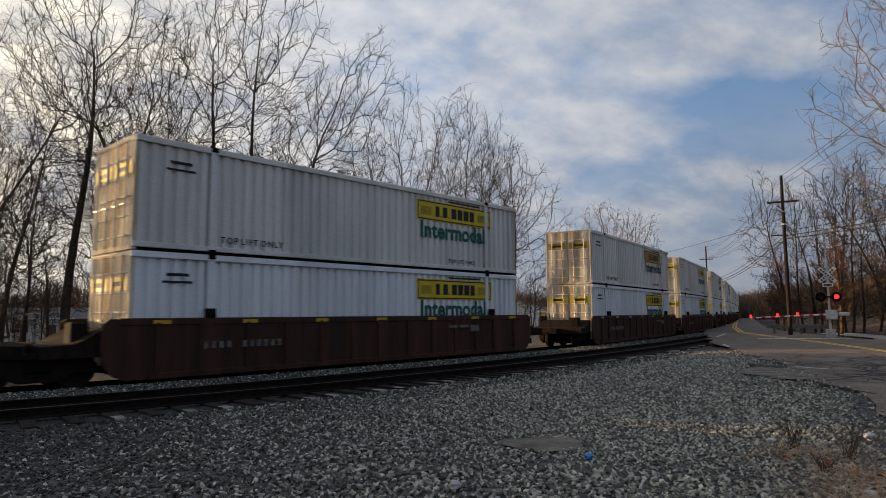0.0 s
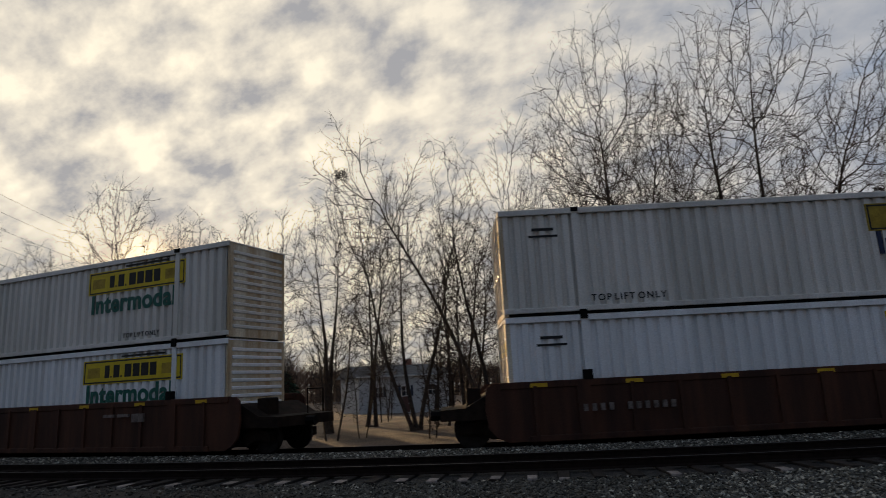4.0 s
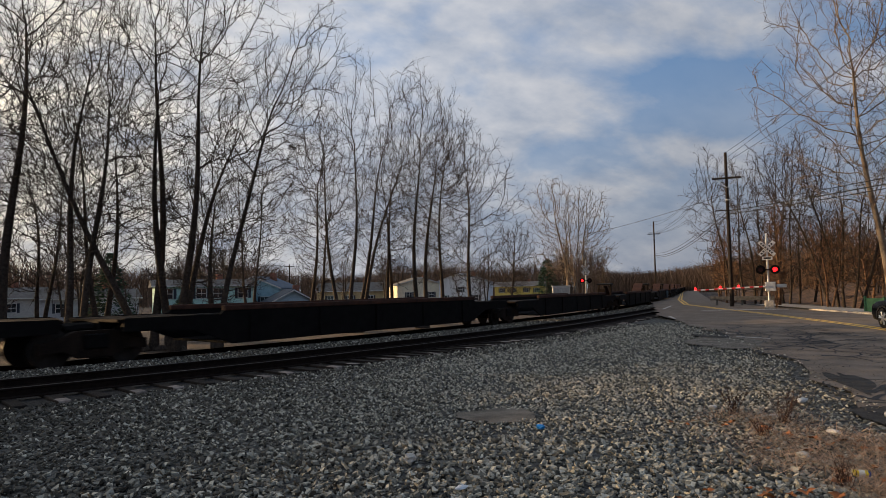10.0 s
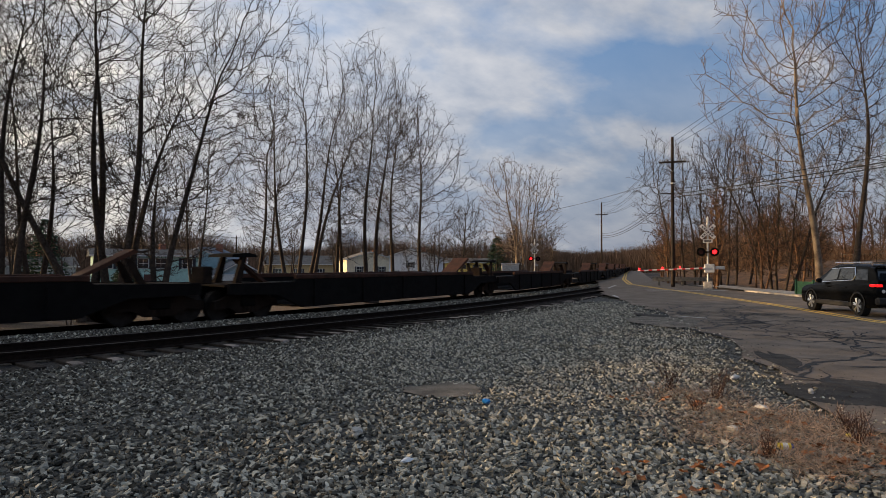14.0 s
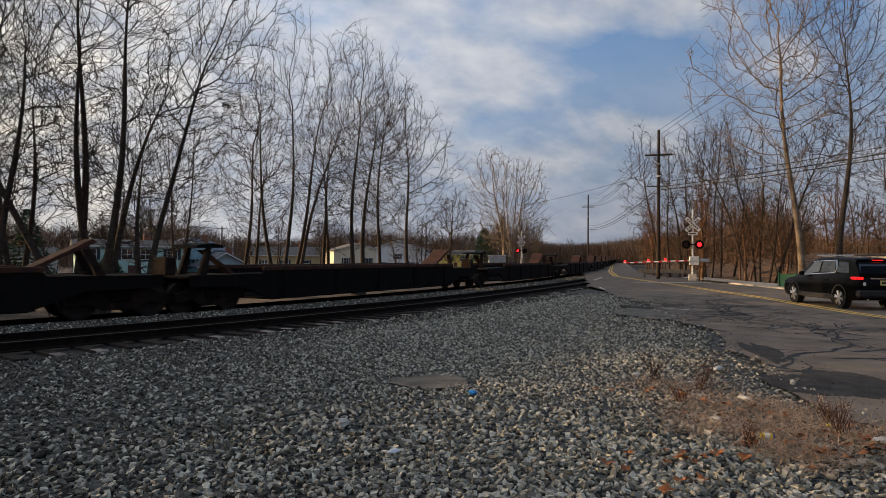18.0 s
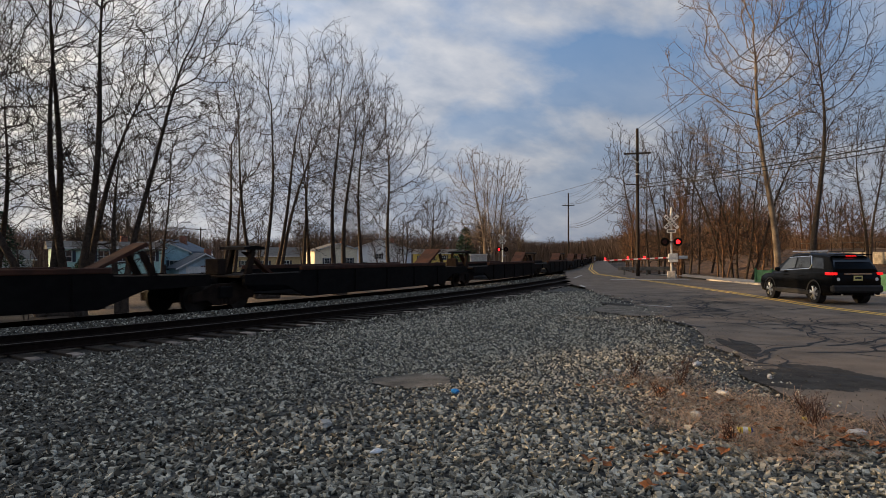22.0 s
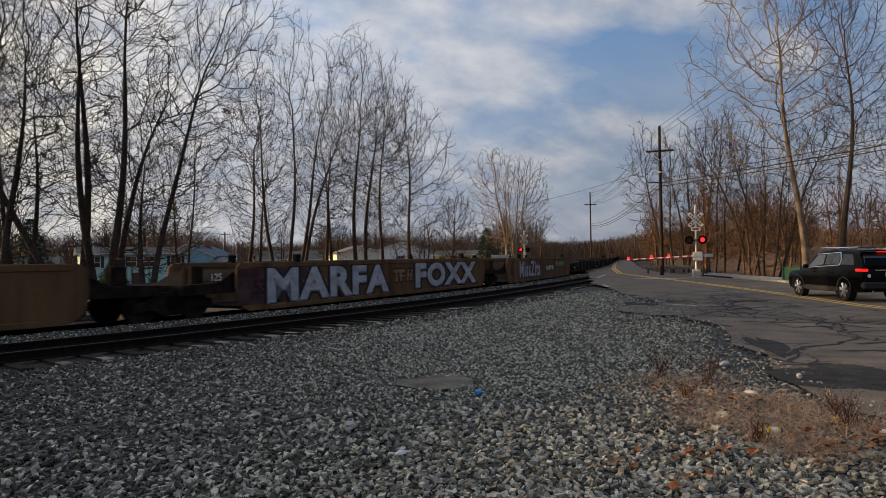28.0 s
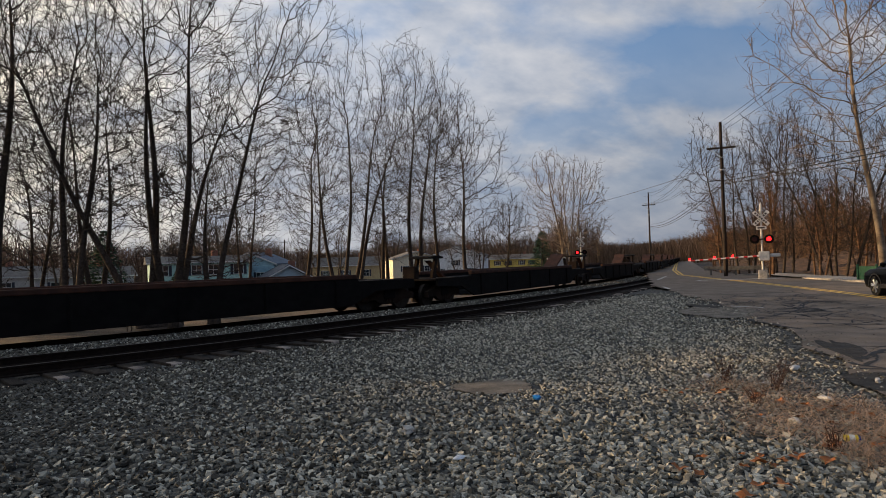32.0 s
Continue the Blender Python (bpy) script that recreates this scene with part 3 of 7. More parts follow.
# ---- railway tracks ----
def sweep(name, prof, off, s0, s1, dz, material, parent, step=1.0, label=""):
    ss = np.arange(s0, s1 + 0.01, step)
    verts, faces = [], []
    n = len(prof)
    for s in ss:
        x, y, h = line_at(s, off)
        z = rail_z(s) + dz
        for a, b in prof:
            verts.append((x + a * math.cos(h), y - a * math.sin(h), z + b))
    for i in range(len(ss) - 1):
        for k in range(n):
            faces.append((i * n + k, i * n + (k + 1) % n, (i + 1) * n + (k + 1) % n, (i + 1) * n + k))
    return obj_from(name, verts, faces, material, parent, label)


RAIL_WEB = [(-0.076, -0.18), (0.076, -0.18), (0.076, -0.165), (0.012, -0.14), (0.012, -0.045), (0.036, -0.035), (0.036, -0.006), (-0.036, -0.006), (-0.036, -0.035), (-0.012, -0.045), (-0.012, -0.14), (-0.076, -0.165)]
RAIL_HEAD = [(-0.034, -0.0055), (0.034, -0.0055), (0.030, 0.0), (-0.030, 0.0)]


def build_track(name, off, dz, label, s0=-120, s1=260):
    t = empty(name)
    for g in (-0.7525, 0.7525):
        sweep("rail", RAIL_WEB, off + g, s0, s1, dz, rail_side_m, t)
        sweep("rail_head", RAIL_HEAD, off + g, s0, s1, dz, rail_top_m, t, label="bright worn rail head")
    rng = random.Random(off)
    bm = bmesh.new()
    add_box(bm, -1.28, 1.72, -0.11, 0.11, -0.17, 0.0, 0.012)
    proto = None
    s = -34.0
    while s < 110:
        x, y, h = line_at(s, off + rng.uniform(-0.06, 0.06))
        m = pose(x, y, rail_z(s) + dz - 0.178, 0, 0, -math.degrees(h) + rng.uniform(-1.2, 1.2))
        if proto is None:
            proto = part("tie", bm, tie_m, t)
            proto.matrix_basis = m
            b2 = bmesh.new()
            add_box(b2, 1.42, 1.76, -0.10, 0.10, -0.06, 0.008, 0.012)
            cap = part('tie_end', b2, tie_end_m, t, 'pale weathered tie end')
            cap.matrix_basis = m
        else:
            share(proto, m, t)
            if rng.random() < 0.72:
                share(cap, m @ Matrix.Translation((rng.uniform(-0.12, 0.03), 0, rng.uniform(-0.012, 0.004))), t)
        s += 0.56
    tagged(t, label, "railway track", kind="structure")
    return t


near_track = build_track("near_track", 4.0, 0.10, "empty railway track of dark rusty rails on wooden ties")
far_track = build_track("far_track", 0.0, 0.0, "railway track with rusty rails carrying the freight train")


# ---- railway cars (x along the train, y across, z from the rail head) ----
def make_truck(parent, x):
    """One two-axle truck, as a part with its wheels."""
    bm = bmesh.new()
    add_box(bm, x - 0.28, x + 0.28, -1.15, 1.15, 0.42, 0.78, 0.03)
    for ax in (-0.87, 0.87):
        add_tube(bm, (x + ax, -0.95, 0.46), (x + ax, 0.95, 0.46), 0.085, n=8)
    tr = part("truck", bm, black_m, parent, "black cast-steel wheel truck")
    for sy in (-1, 1):
        bm = bmesh.new()
        prof = [(-1.25, 0.36), (-1.25, 0.60), (-0.95, 0.66), (-0.45, 0.86), (0.45, 0.86), (0.95, 0.66), (1.25, 0.60), (1.25, 0.36), (0.72, 0.40), (0.38, 0.22), (-0.38, 0.22), (-0.72, 0.40)]
        add_prism(bm, [(x + a, b) for a, b in prof], sy * 1.0 - 0.09, sy * 1.0 + 0.09)
        part("side_frame", bm, grime_m, tr)
        bm = bmesh.new()
        for k in (-0.16, 0.0, 0.16):
            add_tube(bm, (x + k, sy * 1.06, 0.26), (x + k, sy * 1.06, 0.60), 0.06, n=8)
        part("spring_set", bm, grime_m, tr)
        for ax in (-0.87, 0.87):
            bm = bmesh.new()
            add_tube(bm, (x + ax, sy * 0.68, 0.457), (x + ax, sy * 0.80, 0.457), 0.457, n=24)
            add_tube(bm, (x + ax, sy * 0.66, 0.457), (x + ax, sy * 0.68, 0.457), 0.49, 0.49, n=24)
            add_tube(bm, (x + ax, sy * 0.80, 0.457), (x + ax, sy * 0.93, 0.457), 0.10, n=10)
            part("wheel", bm, wheel_m, tr)
    return tr


def make_well(L, body_m, ribbed, half_l, trucks, label, deck_end=True):
    """A well car: high side walls with a top chord, sloped ends, end platforms; trucks at the given places."""
    car = empty("well_car")
    hw = 1.50
    top, bot = 1.62, 0.16
    for sy in (-1, 1):
        bm = bmesh.new()
        prof = [(half_l + 0.22, top), (half_l + 0.36, top - 0.12), (half_l + 0.40, 0.95), (half_l + 0.32, 0.5), (half_l + 0.12, bot + 0.12), (half_l - 0.15, bot)]
        prof = [(-a, b) for a, b in prof[::-1]] + prof
        prof = prof[::-1]
        add_prism(bm, prof, sy * hw - 0.04, sy * hw + 0.04)
        wall = part("side_wall", bm, body_m, car)
        bm = bmesh.new()
        add_box(bm, -half_l, half_l, sy * hw - 0.07, sy * hw + 0.075, top - 0.16, top + 0.02, 0.02)
        part("top_chord", bm, body_m, wall)
        bm = bmesh.new()
        add_box(bm, -half_l + 0.7, half_l - 0.7, sy * hw - 0.09, sy * hw + 0.085, bot - 0.02, bot + 0.14, 0.02)
        part("bottom_chord", bm, body_m, wall)
        for k in range(10):
            x = (-6.2 + k * 0.22 + (0.25 if k > 3 else 0)) * (1 if sy < 0 else -1)
            box("car_mark", x - 0.055, x + 0.055, *sorted((sy * (hw + 0.04), sy * (hw + 0.046 if not ribbed else hw + 0.11))), 0.84, 1.02, faint_m, wall, "faded white lettering mark", 0)
        for k in range(3):
            x = (3.6 + k * 0.62) * (1 if sy < 0 else -1)
            box("owner_mark", x - 0.24, x + 0.24, *sorted((sy * (hw + 0.04), sy * (hw + 0.047 if not ribbed else hw + 0.11))), 1.18 if k < 2 else 1.02, 1.27, faint_m, wall, "faded white lettering mark", 0)
        if ribbed:
            n = 13
            for i in range(n):
                x = -half_l + 0.9 + (2 * half_l - 1.8) * i / (n - 1)
                wide = 0.17 if i in (1, 6, 11) else 0.05
                bm = bmesh.new()
                add_box(bm, x - wide, x + wide, sy * (hw + 0.04), sy * (hw + 0.105), bot + 0.1, top - 0.1)
                part("rib", bm, body_m, wall)
            for i in range(7):
                x = -half_l + 1.0 + (2 * half_l - 2.0) * i / 6
                box("reflector", x - 0.22, x + 0.22, sy * (hw + 0.078), sy * (hw + 0.084), top - 0.13, top - 0.03, reflect_m, wall, "yellow reflector strip", 0)
        if not ribbed:
            for k in range(3):
                x = (0.4 + k * 0.75) * (1 if sy < 0 else -1)
                box("owner_shape", x - 0.30, x + 0.30, *sorted((sy * (hw + 0.04), sy * (hw + 0.045))), 1.02, 1.12, dimred_m, wall, "dim red painted shape", 0)
                box("owner_shape", x - 0.07, x + 0.07, *sorted((sy * (hw + 0.04), sy * (hw + 0.045))), 0.62, 1.015, dimred_m, wall, "dim red painted shape", 0)
        for x in (-half_l + 2.3, half_l - 2.3):
            box("guide_post", x - 0.12, x + 0.12, sy * hw - 0.09, sy * hw + 0.09, top, top + 0.26, black_m, wall, "black steel stacking guide", 0.02)
    bm = bmesh.new()
    add_box(bm, -half_l + 0.6, half_l - 0.6, -1.4, 1.4, bot, bot + 0.09, 0)
    part("floor_pan", bm, grime_m, car)
    for e in (-1, 1):
        bm = bmesh.new()
        prof = [(e * (half_l + 0.2), 1.42), (e * (half_l + 0.9), 1.05), (e * L / 2, 1.02), (e * L / 2, 0.74), (e * (half_l + 0.3), 0.74)]
        add_prism(bm, prof, -1.35, 1.35)
        plat = part("end_platform", bm, grime_m, car)
        bm = bmesh.new()
        add_tube(bm, (e * (L / 2 - 0.35), 1.3, 1.02), (e * (L / 2 - 0.35), 1.3, 1.75), 0.02)
        add_tube(bm, (e * (L / 2 - 0.35), 0.5, 1.02), (e * (L / 2 - 0.35), 0.5, 1.75), 0.02)
        add_tube(bm, (e * (L / 2 - 0.35), 0.5, 1.75), (e * (L / 2 - 0.35), 1.3, 1.75), 0.02)
        part("hand_rail", bm, grime_m, plat)
        box("brake_box", e * (L / 2 - 0.9) - 0.2, e * (L / 2 - 0.9) + 0.2, -0.9, -0.4, 1.02, 1.55, grime_m, plat, "", 0.03)
    bm = bmesh.new()
    add_tube(bm, (-L / 2 - 0.3, 0, 0.85), (L / 2 + 0.3, 0, 0.85), 0.14)
    part("drawbar", bm, black_m, car)
    for x in trucks:
        make_truck(car, x)
    tagged(car, label, "well car", "cars of the freight train")
    return car


def make_spine(L, trucks, label, body_m=None, hitch=True, panel=None):
    """A low articulated container car: deep dark belly, thin rusty top chord, sloped ends, folded trailer hitches."""
    car = empty("low_well_car")
    h = L / 2
    bm_m = body_m or black_m
    for sy in (-1, 1):
        bm = bmesh.new()
        prof = [(-h + 0.5, 1.12), (-h + 3.2, 1.12), (-h + 3.3, 1.22), (h - 3.3, 1.22), (h - 3.2, 1.12), (h - 0.5, 1.12), (h - 0.5, 0.80), (h - 2.4, 0.74), (h - 3.6, 0.28), (-h + 3.6, 0.28), (-h + 2.4, 0.74), (-h + 0.5, 0.80)]
        add_prism(bm, prof, sy * 1.35 - 0.05, sy * 1.35 + 0.05)
        wall = part("side_sill", bm, bm_m, car)
        bm = bmesh.new()
        add_box(bm, -h + 3.3, h - 3.3, sy * 1.35 - 0.08, sy * 1.35 + 0.08, 1.21, 1.36, 0.02)
        part("top_chord", bm, rust_m, wall, "rust-brown top chord")
        for i in range(5):
            x = -h + 4.2 + (L - 8.4) * i / 4
            box("rib", x - 0.05, x + 0.05, sy * 1.40, sy * 1.45, 0.32, 1.20, bm_m, wall, "", 0)
        if panel:
            bm = bmesh.new()
            add_prism(bm, [(h - 6.35, 1.18), (h - 6.0, 0.62), (h - 5.7, 0.32), (h - 3.55, 0.32), (h - 3.35, 0.6), (h - 3.45, 0.95), (h - 3.7, 1.18)][::-1], *sorted((sy * 1.452, sy * 1.458)))
            part("painted_panel", bm, panel, wall, "blue spray-painted lettering shape")
            bm = bmesh.new()
            for cx, r in ((h - 5.3, 0.30), (h - 4.7, 0.24), (h - 4.15, 0.32), (h - 3.75, 0.26), (h - 5.75, 0.4)):
                for q in range(9):
                    a0, a1 = (q * 0.3 - 0.1, q * 0.3 + 0.22)
                    p = [(cx + (r + g) * math.cos(a_), 0.40 + (r * 1.7 + g) * math.sin(a_)) for g, a_ in ((0, a0), (0.03, a0), (0.03, a1), (0, a1))]
                    add_prism(bm, p, *sorted((sy * 1.459, sy * 1.463)))
            part("graffiti_outline", bm, faint_m, wall, "pale grey spray-paint outline")
    bm = bmesh.new()
    add_box(bm, -h + 0.4, h - 0.4, -0.35, 0.35, 0.72, 1.10, 0.03)
    part("centre_sill", bm, black_m, car)
    bm = bmesh.new()
    add_box(bm, -h + 3.4, h - 3.4, -1.3, 1.3, 0.30, 0.36, 0)
    part("floor_pan", bm, black_m, car)
    for e in (-1, 1):
        bm = bmesh.new()
        add_box(bm, e * (h - 1.7) - 1.3, e * (h - 1.7) + 1.3, -1.30, 1.30, 1.02, 1.10, 0.02)
        part("end_deck", bm, grime_m, car)
    bm = bmesh.new()
    add_tube(bm, (-h - 0.3, 0, 0.85), (h + 0.3, 0, 0.85), 0.14)
    part("drawbar", bm, black_m, car)
    if hitch:
        x = -h + 1.75
        bm = bmesh.new()
        add_prism(bm, [(x + 1.35, 1.10), (x + 1.55, 1.10), (x + 0.30, 1.85), (x + 0.16, 1.85)], -0.12, 0.12)
        st = part("trailer_hitch", bm, rust_m, car, "rusty steel trailer hitch stand")
        for sy in (-0.45, 0.45):
            bm = bmesh.new()
            add_prism(bm, [(x - 0.25, 1.10), (x + 0.05, 1.10), (x + 0.22, 1.92), (x + 0.06, 1.92)], sy - 0.06, sy + 0.06)
            part("hitch_leg", bm, grime_m, st)
        bm = bmesh.new()
        add_prism(bm, [(x - 0.40, 1.92), (x + 0.65, 1.92), (x + 0.62, 2.0), (x + 0.25, 2.06), (x - 0.35, 2.0)], -0.55, 0.55)
        part("hitch_plate", bm, black_m, st)
        x = h - 2.45
        bm = bmesh.new()
        add_prism(bm, [(x - 1.25, 1.12), (x - 1.12, 1.10), (x + 0.62, 1.98), (x + 0.50, 2.06)], -0.42, 0.42)
        st = part("hitch_ramp", bm, rust_m, car, "rust-brown sloped hitch plate")
        for sy in (-0.5, 0.5):
            bm = bmesh.new()
            add_prism(bm, [(x + 0.55, 1.10), (x + 0.80, 1.10), (x + 0.42, 1.80), (x + 0.24, 1.80)], sy - 0.05, sy + 0.05)
            part("hitch_leg", bm, grime_m, st)
        box("brake_wheel_box", -h + 0.5, -h + 0.85, -0.3, 0.3, 1.10, 1.62, grime_m, car, "", 0.03)
    for x in trucks:
        make_truck(car, x)
    tagged(car, label, "container car", "cars of the freight train")
    return car


CL, CW, CH = 16.15, 2.59, 2.905


def corrugated(bm, x0, x1, z0, z1, sy, pitch=0.33, depth=0.085):
    n = int((x1 - x0) / pitch)
    y_out, y_in = sy * CW / 2, sy * (CW / 2 - depth)
    pts = [(x0, y_out)]
    p = (x1 - x0) / n
    for i in range(n):
        a = x0 + i * p
        pts += [(a + 0.42 * p, y_out), (a + 0.56 * p, y_in), (a + 0.84 * p, y_in), (a + 0.98 * p, y_out)]
    pts.append((x1, y_out))
    lo = [bm.verts.new((x, y, z0)) for x, y in pts]
    hi = [bm.verts.new((x, y, z1)) for x, y in pts]
    for i in range(len(pts) - 1):
        q = (lo[i], lo[i + 1], hi[i + 1], hi[i])
        bm.faces.new(q if sy < 0 else q[::-1])


def make_container(z, paint, brand, flip=False, faded=False):
    """A 53-foot container on its own; its doors are at -x."""
    c = empty("container")
    h = CL / 2
    for sy in (-1, 1):
        bm = bmesh.new()
        corrugated(bm, -h + 0.12, h - 0.12, z + 0.20, z + CH - 0.16, sy)
        wall = part("side_panel", bm, paint, c)
        bm = bmesh.new()
        add_box(bm, -h, h, sy * CW / 2 - 0.06, sy * CW / 2 + 0.006, z + CH - 0.16, z + CH, 0.012)
        part("top_rail", bm, paint, wall)
        bm = bmesh.new()
        add_box(bm, -h, h, sy * CW / 2 - 0.06, sy * CW / 2 + 0.008, z + 0.065, z + 0.20, 0.012)
        part("bottom_rail", bm, paint, wall)
        # The dark gap below the box is put in as a black strip.
        bm = bmesh.new()
        add_box(bm, -h + 0.05, h - 0.05, *sorted((sy * (CW / 2 - 0.12), sy * (CW / 2 - 0.03))), z, z + 0.07, 0)
        part("gap_strip", bm, black_m, wall, "black recessed strip drawing the dark gap between boxes")
        for x in (-h + 2.1, h - 2.1):
            box("lifting_post", x - 0.09, x + 0.09, sy * CW / 2 - 0.05, sy * CW / 2 + 0.014, z + 0.05, z + CH - 0.05, paint, wall, "", 0.01)
        for x in (-h + 2.1, h - 2.1):
            box("corner_casting", x - 0.10, x + 0.10, sy * CW / 2 - 0.1, sy * CW / 2 + 0.018, z - 0.015, z + 0.11, black_m, wall, "black corner casting", 0.01)
            box("corner_casting", x - 0.10, x + 0.10, sy * CW / 2 - 0.1, sy * CW / 2 + 0.018, z + CH - 0.11, z + CH + 0.01, black_m, wall, "black corner casting", 0.01)
        # lettering: x runs to the reader's right on the -y side
        yo = sy * (CW / 2 + 0.010)

        def put(name, text, size, m_, x, zz, label="", bold=0.0, spread=1.0):
            for word in text.split():
                ob = lettering(name, word, size, m_, wall, pose(x if sy < 0 else -x, yo, zz, 90, 0, 0 if sy < 0 else 180), label, bold, 0.003, spread)
                x += max(v.co.x for v in ob.data.vertices) + 0.3 * size

        def bar(name, x0, x1, z0, z1, m_, lift=0.0, label=""):
            a, b = (x0, x1) if sy < 0 else (-x1, -x0)
            y = sorted((sy * (CW / 2 + 0.002), sy * (CW / 2 + 0.012 + lift)))
            box(name, a, b, y[0], y[1], z0, z1, m_, wall, label, 0)

        if brand == "yellow":
            bx = 1.95
            ym = oldyellow_m if faded else yellow_m
            bar("logo_panel", bx, bx + 4.35, z + 1.82, z + 2.58, ym, 0.0, "yellow panel with a black bar")
            for zz in (1.85, 2.50):
                bar("logo_border", bx + 0.05, bx + 4.30, z + zz, z + zz + 0.045, ink_m, 0.002)
            for xx in (0.05, 4.255):
                bar("logo_border", bx + xx, bx + xx + 0.045, z + 1.895, z + 2.50, ink_m, 0.002)
            for k, wd in enumerate((0.22, 0.06, 0.27, 0.06, 0.30, 0.30, 0.32, 0.28)):
                x = bx + 1.0 + (0, 0.27, 0.40, 0.72, 0.90, 1.26, 1.62, 2.0)[k]
                bar("logo_mark", x, x + wd, z + 2.0, z + (2.40 if wd > 0.1 else 2.06), ink_m, 0.002)
            for xx in (0.2, 3.5):
                bar("logo_scroll", bx + xx, bx + xx + 0.58, z + 2.02, z + 2.34, oldyellow_m, 0.0025)
            put("service_word", "Intermodal", 0.84, navy_m if faded else teal_m, bx + 0.15, z + 1.20, "dark green lettering", 0.026, 1.03)
            put("notice", "TOP LIFT ONLY", 0.25, ink_m, -h + 2.35, z + 0.32, "", 0.004, 1.25)
            put("notice", "TOP LIFT ONLY", 0.2, ink_m, h - 4.4, z + 0.30, "", 0.004, 1.25)
        elif brand == "shield":
            bx = -4.3
            yy = sy * (CW / 2 + 0.012)
            cx = (bx + 0.95) * (1 if sy < 0 else -1)
            for nm, m_, k_, dy in (("shield_emblem", navy_m, 1.0, 0.0), ("shield_half", lime_m, 0.86, 0.004)):
                bm = bmesh.new()
                pts = [(-0.92, 0.62), (0.0, 0.78), (0.92, 0.62), (0.88, 0.0), (0.55, -0.48), (0.0, -0.78), (-0.55, -0.48), (-0.88, 0.0)]
                if nm == "shield_half":
                    pts = [(0.10, 0.70), (0.92, 0.62), (0.88, 0.0), (0.55, -0.48), (0.10, -0.70)]
                add_prism(bm, [(cx + a * k_, z + 1.48 + b * k_) for a, b in pts], *sorted((yy + sy * dy, yy + sy * (dy + 0.004))))
                part(nm, bm, m_, wall, "navy and lime shield emblem")
            bm = bmesh.new()
            for q in range(3):
                add_prism(bm, [(cx - 0.62 + q * 0.16, z + 1.02 + q * 0.02), (cx - 0.48 + q * 0.16, z + 0.98 + q * 0.02), (cx + 0.10 + q * 0.2, z + 1.95 - q * 0.12), (cx - 0.06 + q * 0.2, z + 1.98 - q * 0.12)], *sorted((yy + sy * 0.009, yy + sy * 0.012)))
            part("shield_flash", bm, white_m, wall)
            for k, wd in enumerate((0.72, 1.05, 0.24, 0.68, 0.72)):
                x = bx + 2.4 + (0, 0.82, 1.98, 2.32, 3.10)[k]
                bar("logo_mark", x, x + wd, z + 1.42, z + 1.95, navy_m, 0.0)
            put("service_word", "INTERMODAL", 0.46, steel_m, bx + 2.3, z + 0.88, "thin grey lettering", -0.004, 1.2)
            put("size_mark", "53ft", 0.46, ink_m, h - 1.75, z + 0.62, "", 0.012)
        else:
            put("size_mark", "53'", 0.36, white_ink_m, h - 1.3, z + 1.22, "", 0.004)
            put("size_mark", "53'", 0.36, white_ink_m, -h + 0.5, z + 1.22, "", 0.004)
            put("notice", "WARNING HIGH CUBE", 0.20, white_ink_m, -1.4, z + 2.35, "", 0.004, 1.1)
            bar("number_mark", 4.2, 5.0, z + 2.28, z + 2.48, white_ink_m)
            bm = bmesh.new()
            x = 3.6 if sy < 0 else -3.6
            y = sy * (CW / 2 + 0.012)
            vs = [bm.verts.new((x + a * 0.34, y, z + 1.62 + b * 0.34)) for a, b in ((-1, 0), (0, -1), (1, 0), (0, 1))]
            bm.faces.new(vs if sy < 0 else vs[::-1])
            part("placard", bm, white_ink_m, wall, "white diamond placard")
        bar("code_mark", -h + 0.9, -h + 1.5, z + 2.30, z + 2.38, ink_m if paint is not green_m else white_ink_m)
        bar("code_mark", -h + 0.8, -h + 1.6, z + 2.12, z + 2.18, ink_m if paint is not green_m else white_ink_m)
        bar("code_mark", h - 4.4, h - 2.5, z + 2.62, z + 2.68, ink_m if paint is not green_m else white_ink_m)
    bm = bmesh.new()
    add_box(bm, -h, h, -CW / 2 + 0.03, CW / 2 - 0.03, z + CH - 0.05, z + CH - 0.01, 0)
    part("roof", bm, paint, c)
    bm = bmesh.new()
    add_box(bm, h - 0.10, h - 0.02, -CW / 2 + 0.01, CW / 2 - 0.01, z + 0.02, z + CH - 0.02, 0)
    endw = part("front_wall", bm, sunlit_white_m if paint is not green_m else green_m, c)
    for k in range(11):
        zz = z + 0.28 + k * 0.225
        box("corrugation", h - 0.03, h + 0.012, -CW / 2 + 0.16, CW / 2 - 0.16, zz, zz + 0.11, paint, endw, "", 0.02)
    for sy in (-1, 1):
        bm = bmesh.new()
        a, b = sorted((sy * 0.01, sy * (CW / 2 - 0.06)))
        add_box(bm, -h + 0.02, -h + 0.07, a, b, z + 0.14, z + CH - 0.12, 0.01)
        door = part("door", bm, sunlit_white_m if paint is not green_m else green_m, c)
        for k in range(5):
            zz = z + 0.35 + k * 0.5
            box("door_rib", -h - 0.005, -h + 0.025, a + 0.08, b - 0.08, zz, zz + 0.05, paint, door, "", 0.01)
        if brand == "yellow":
            box("logo_panel", -h - 0.012, -h - 0.006, a + 0.08, b - 0.06, z + 1.92, z + 2.26, oldyellow_m if faded else yellow_m, door, "yellow painted panel on the door", 0)
            box("logo_bar", -h - 0.016, -h - 0.012, a + 0.30, b - 0.28, z + 2.03, z + 2.15, ink_m, door, "", 0)
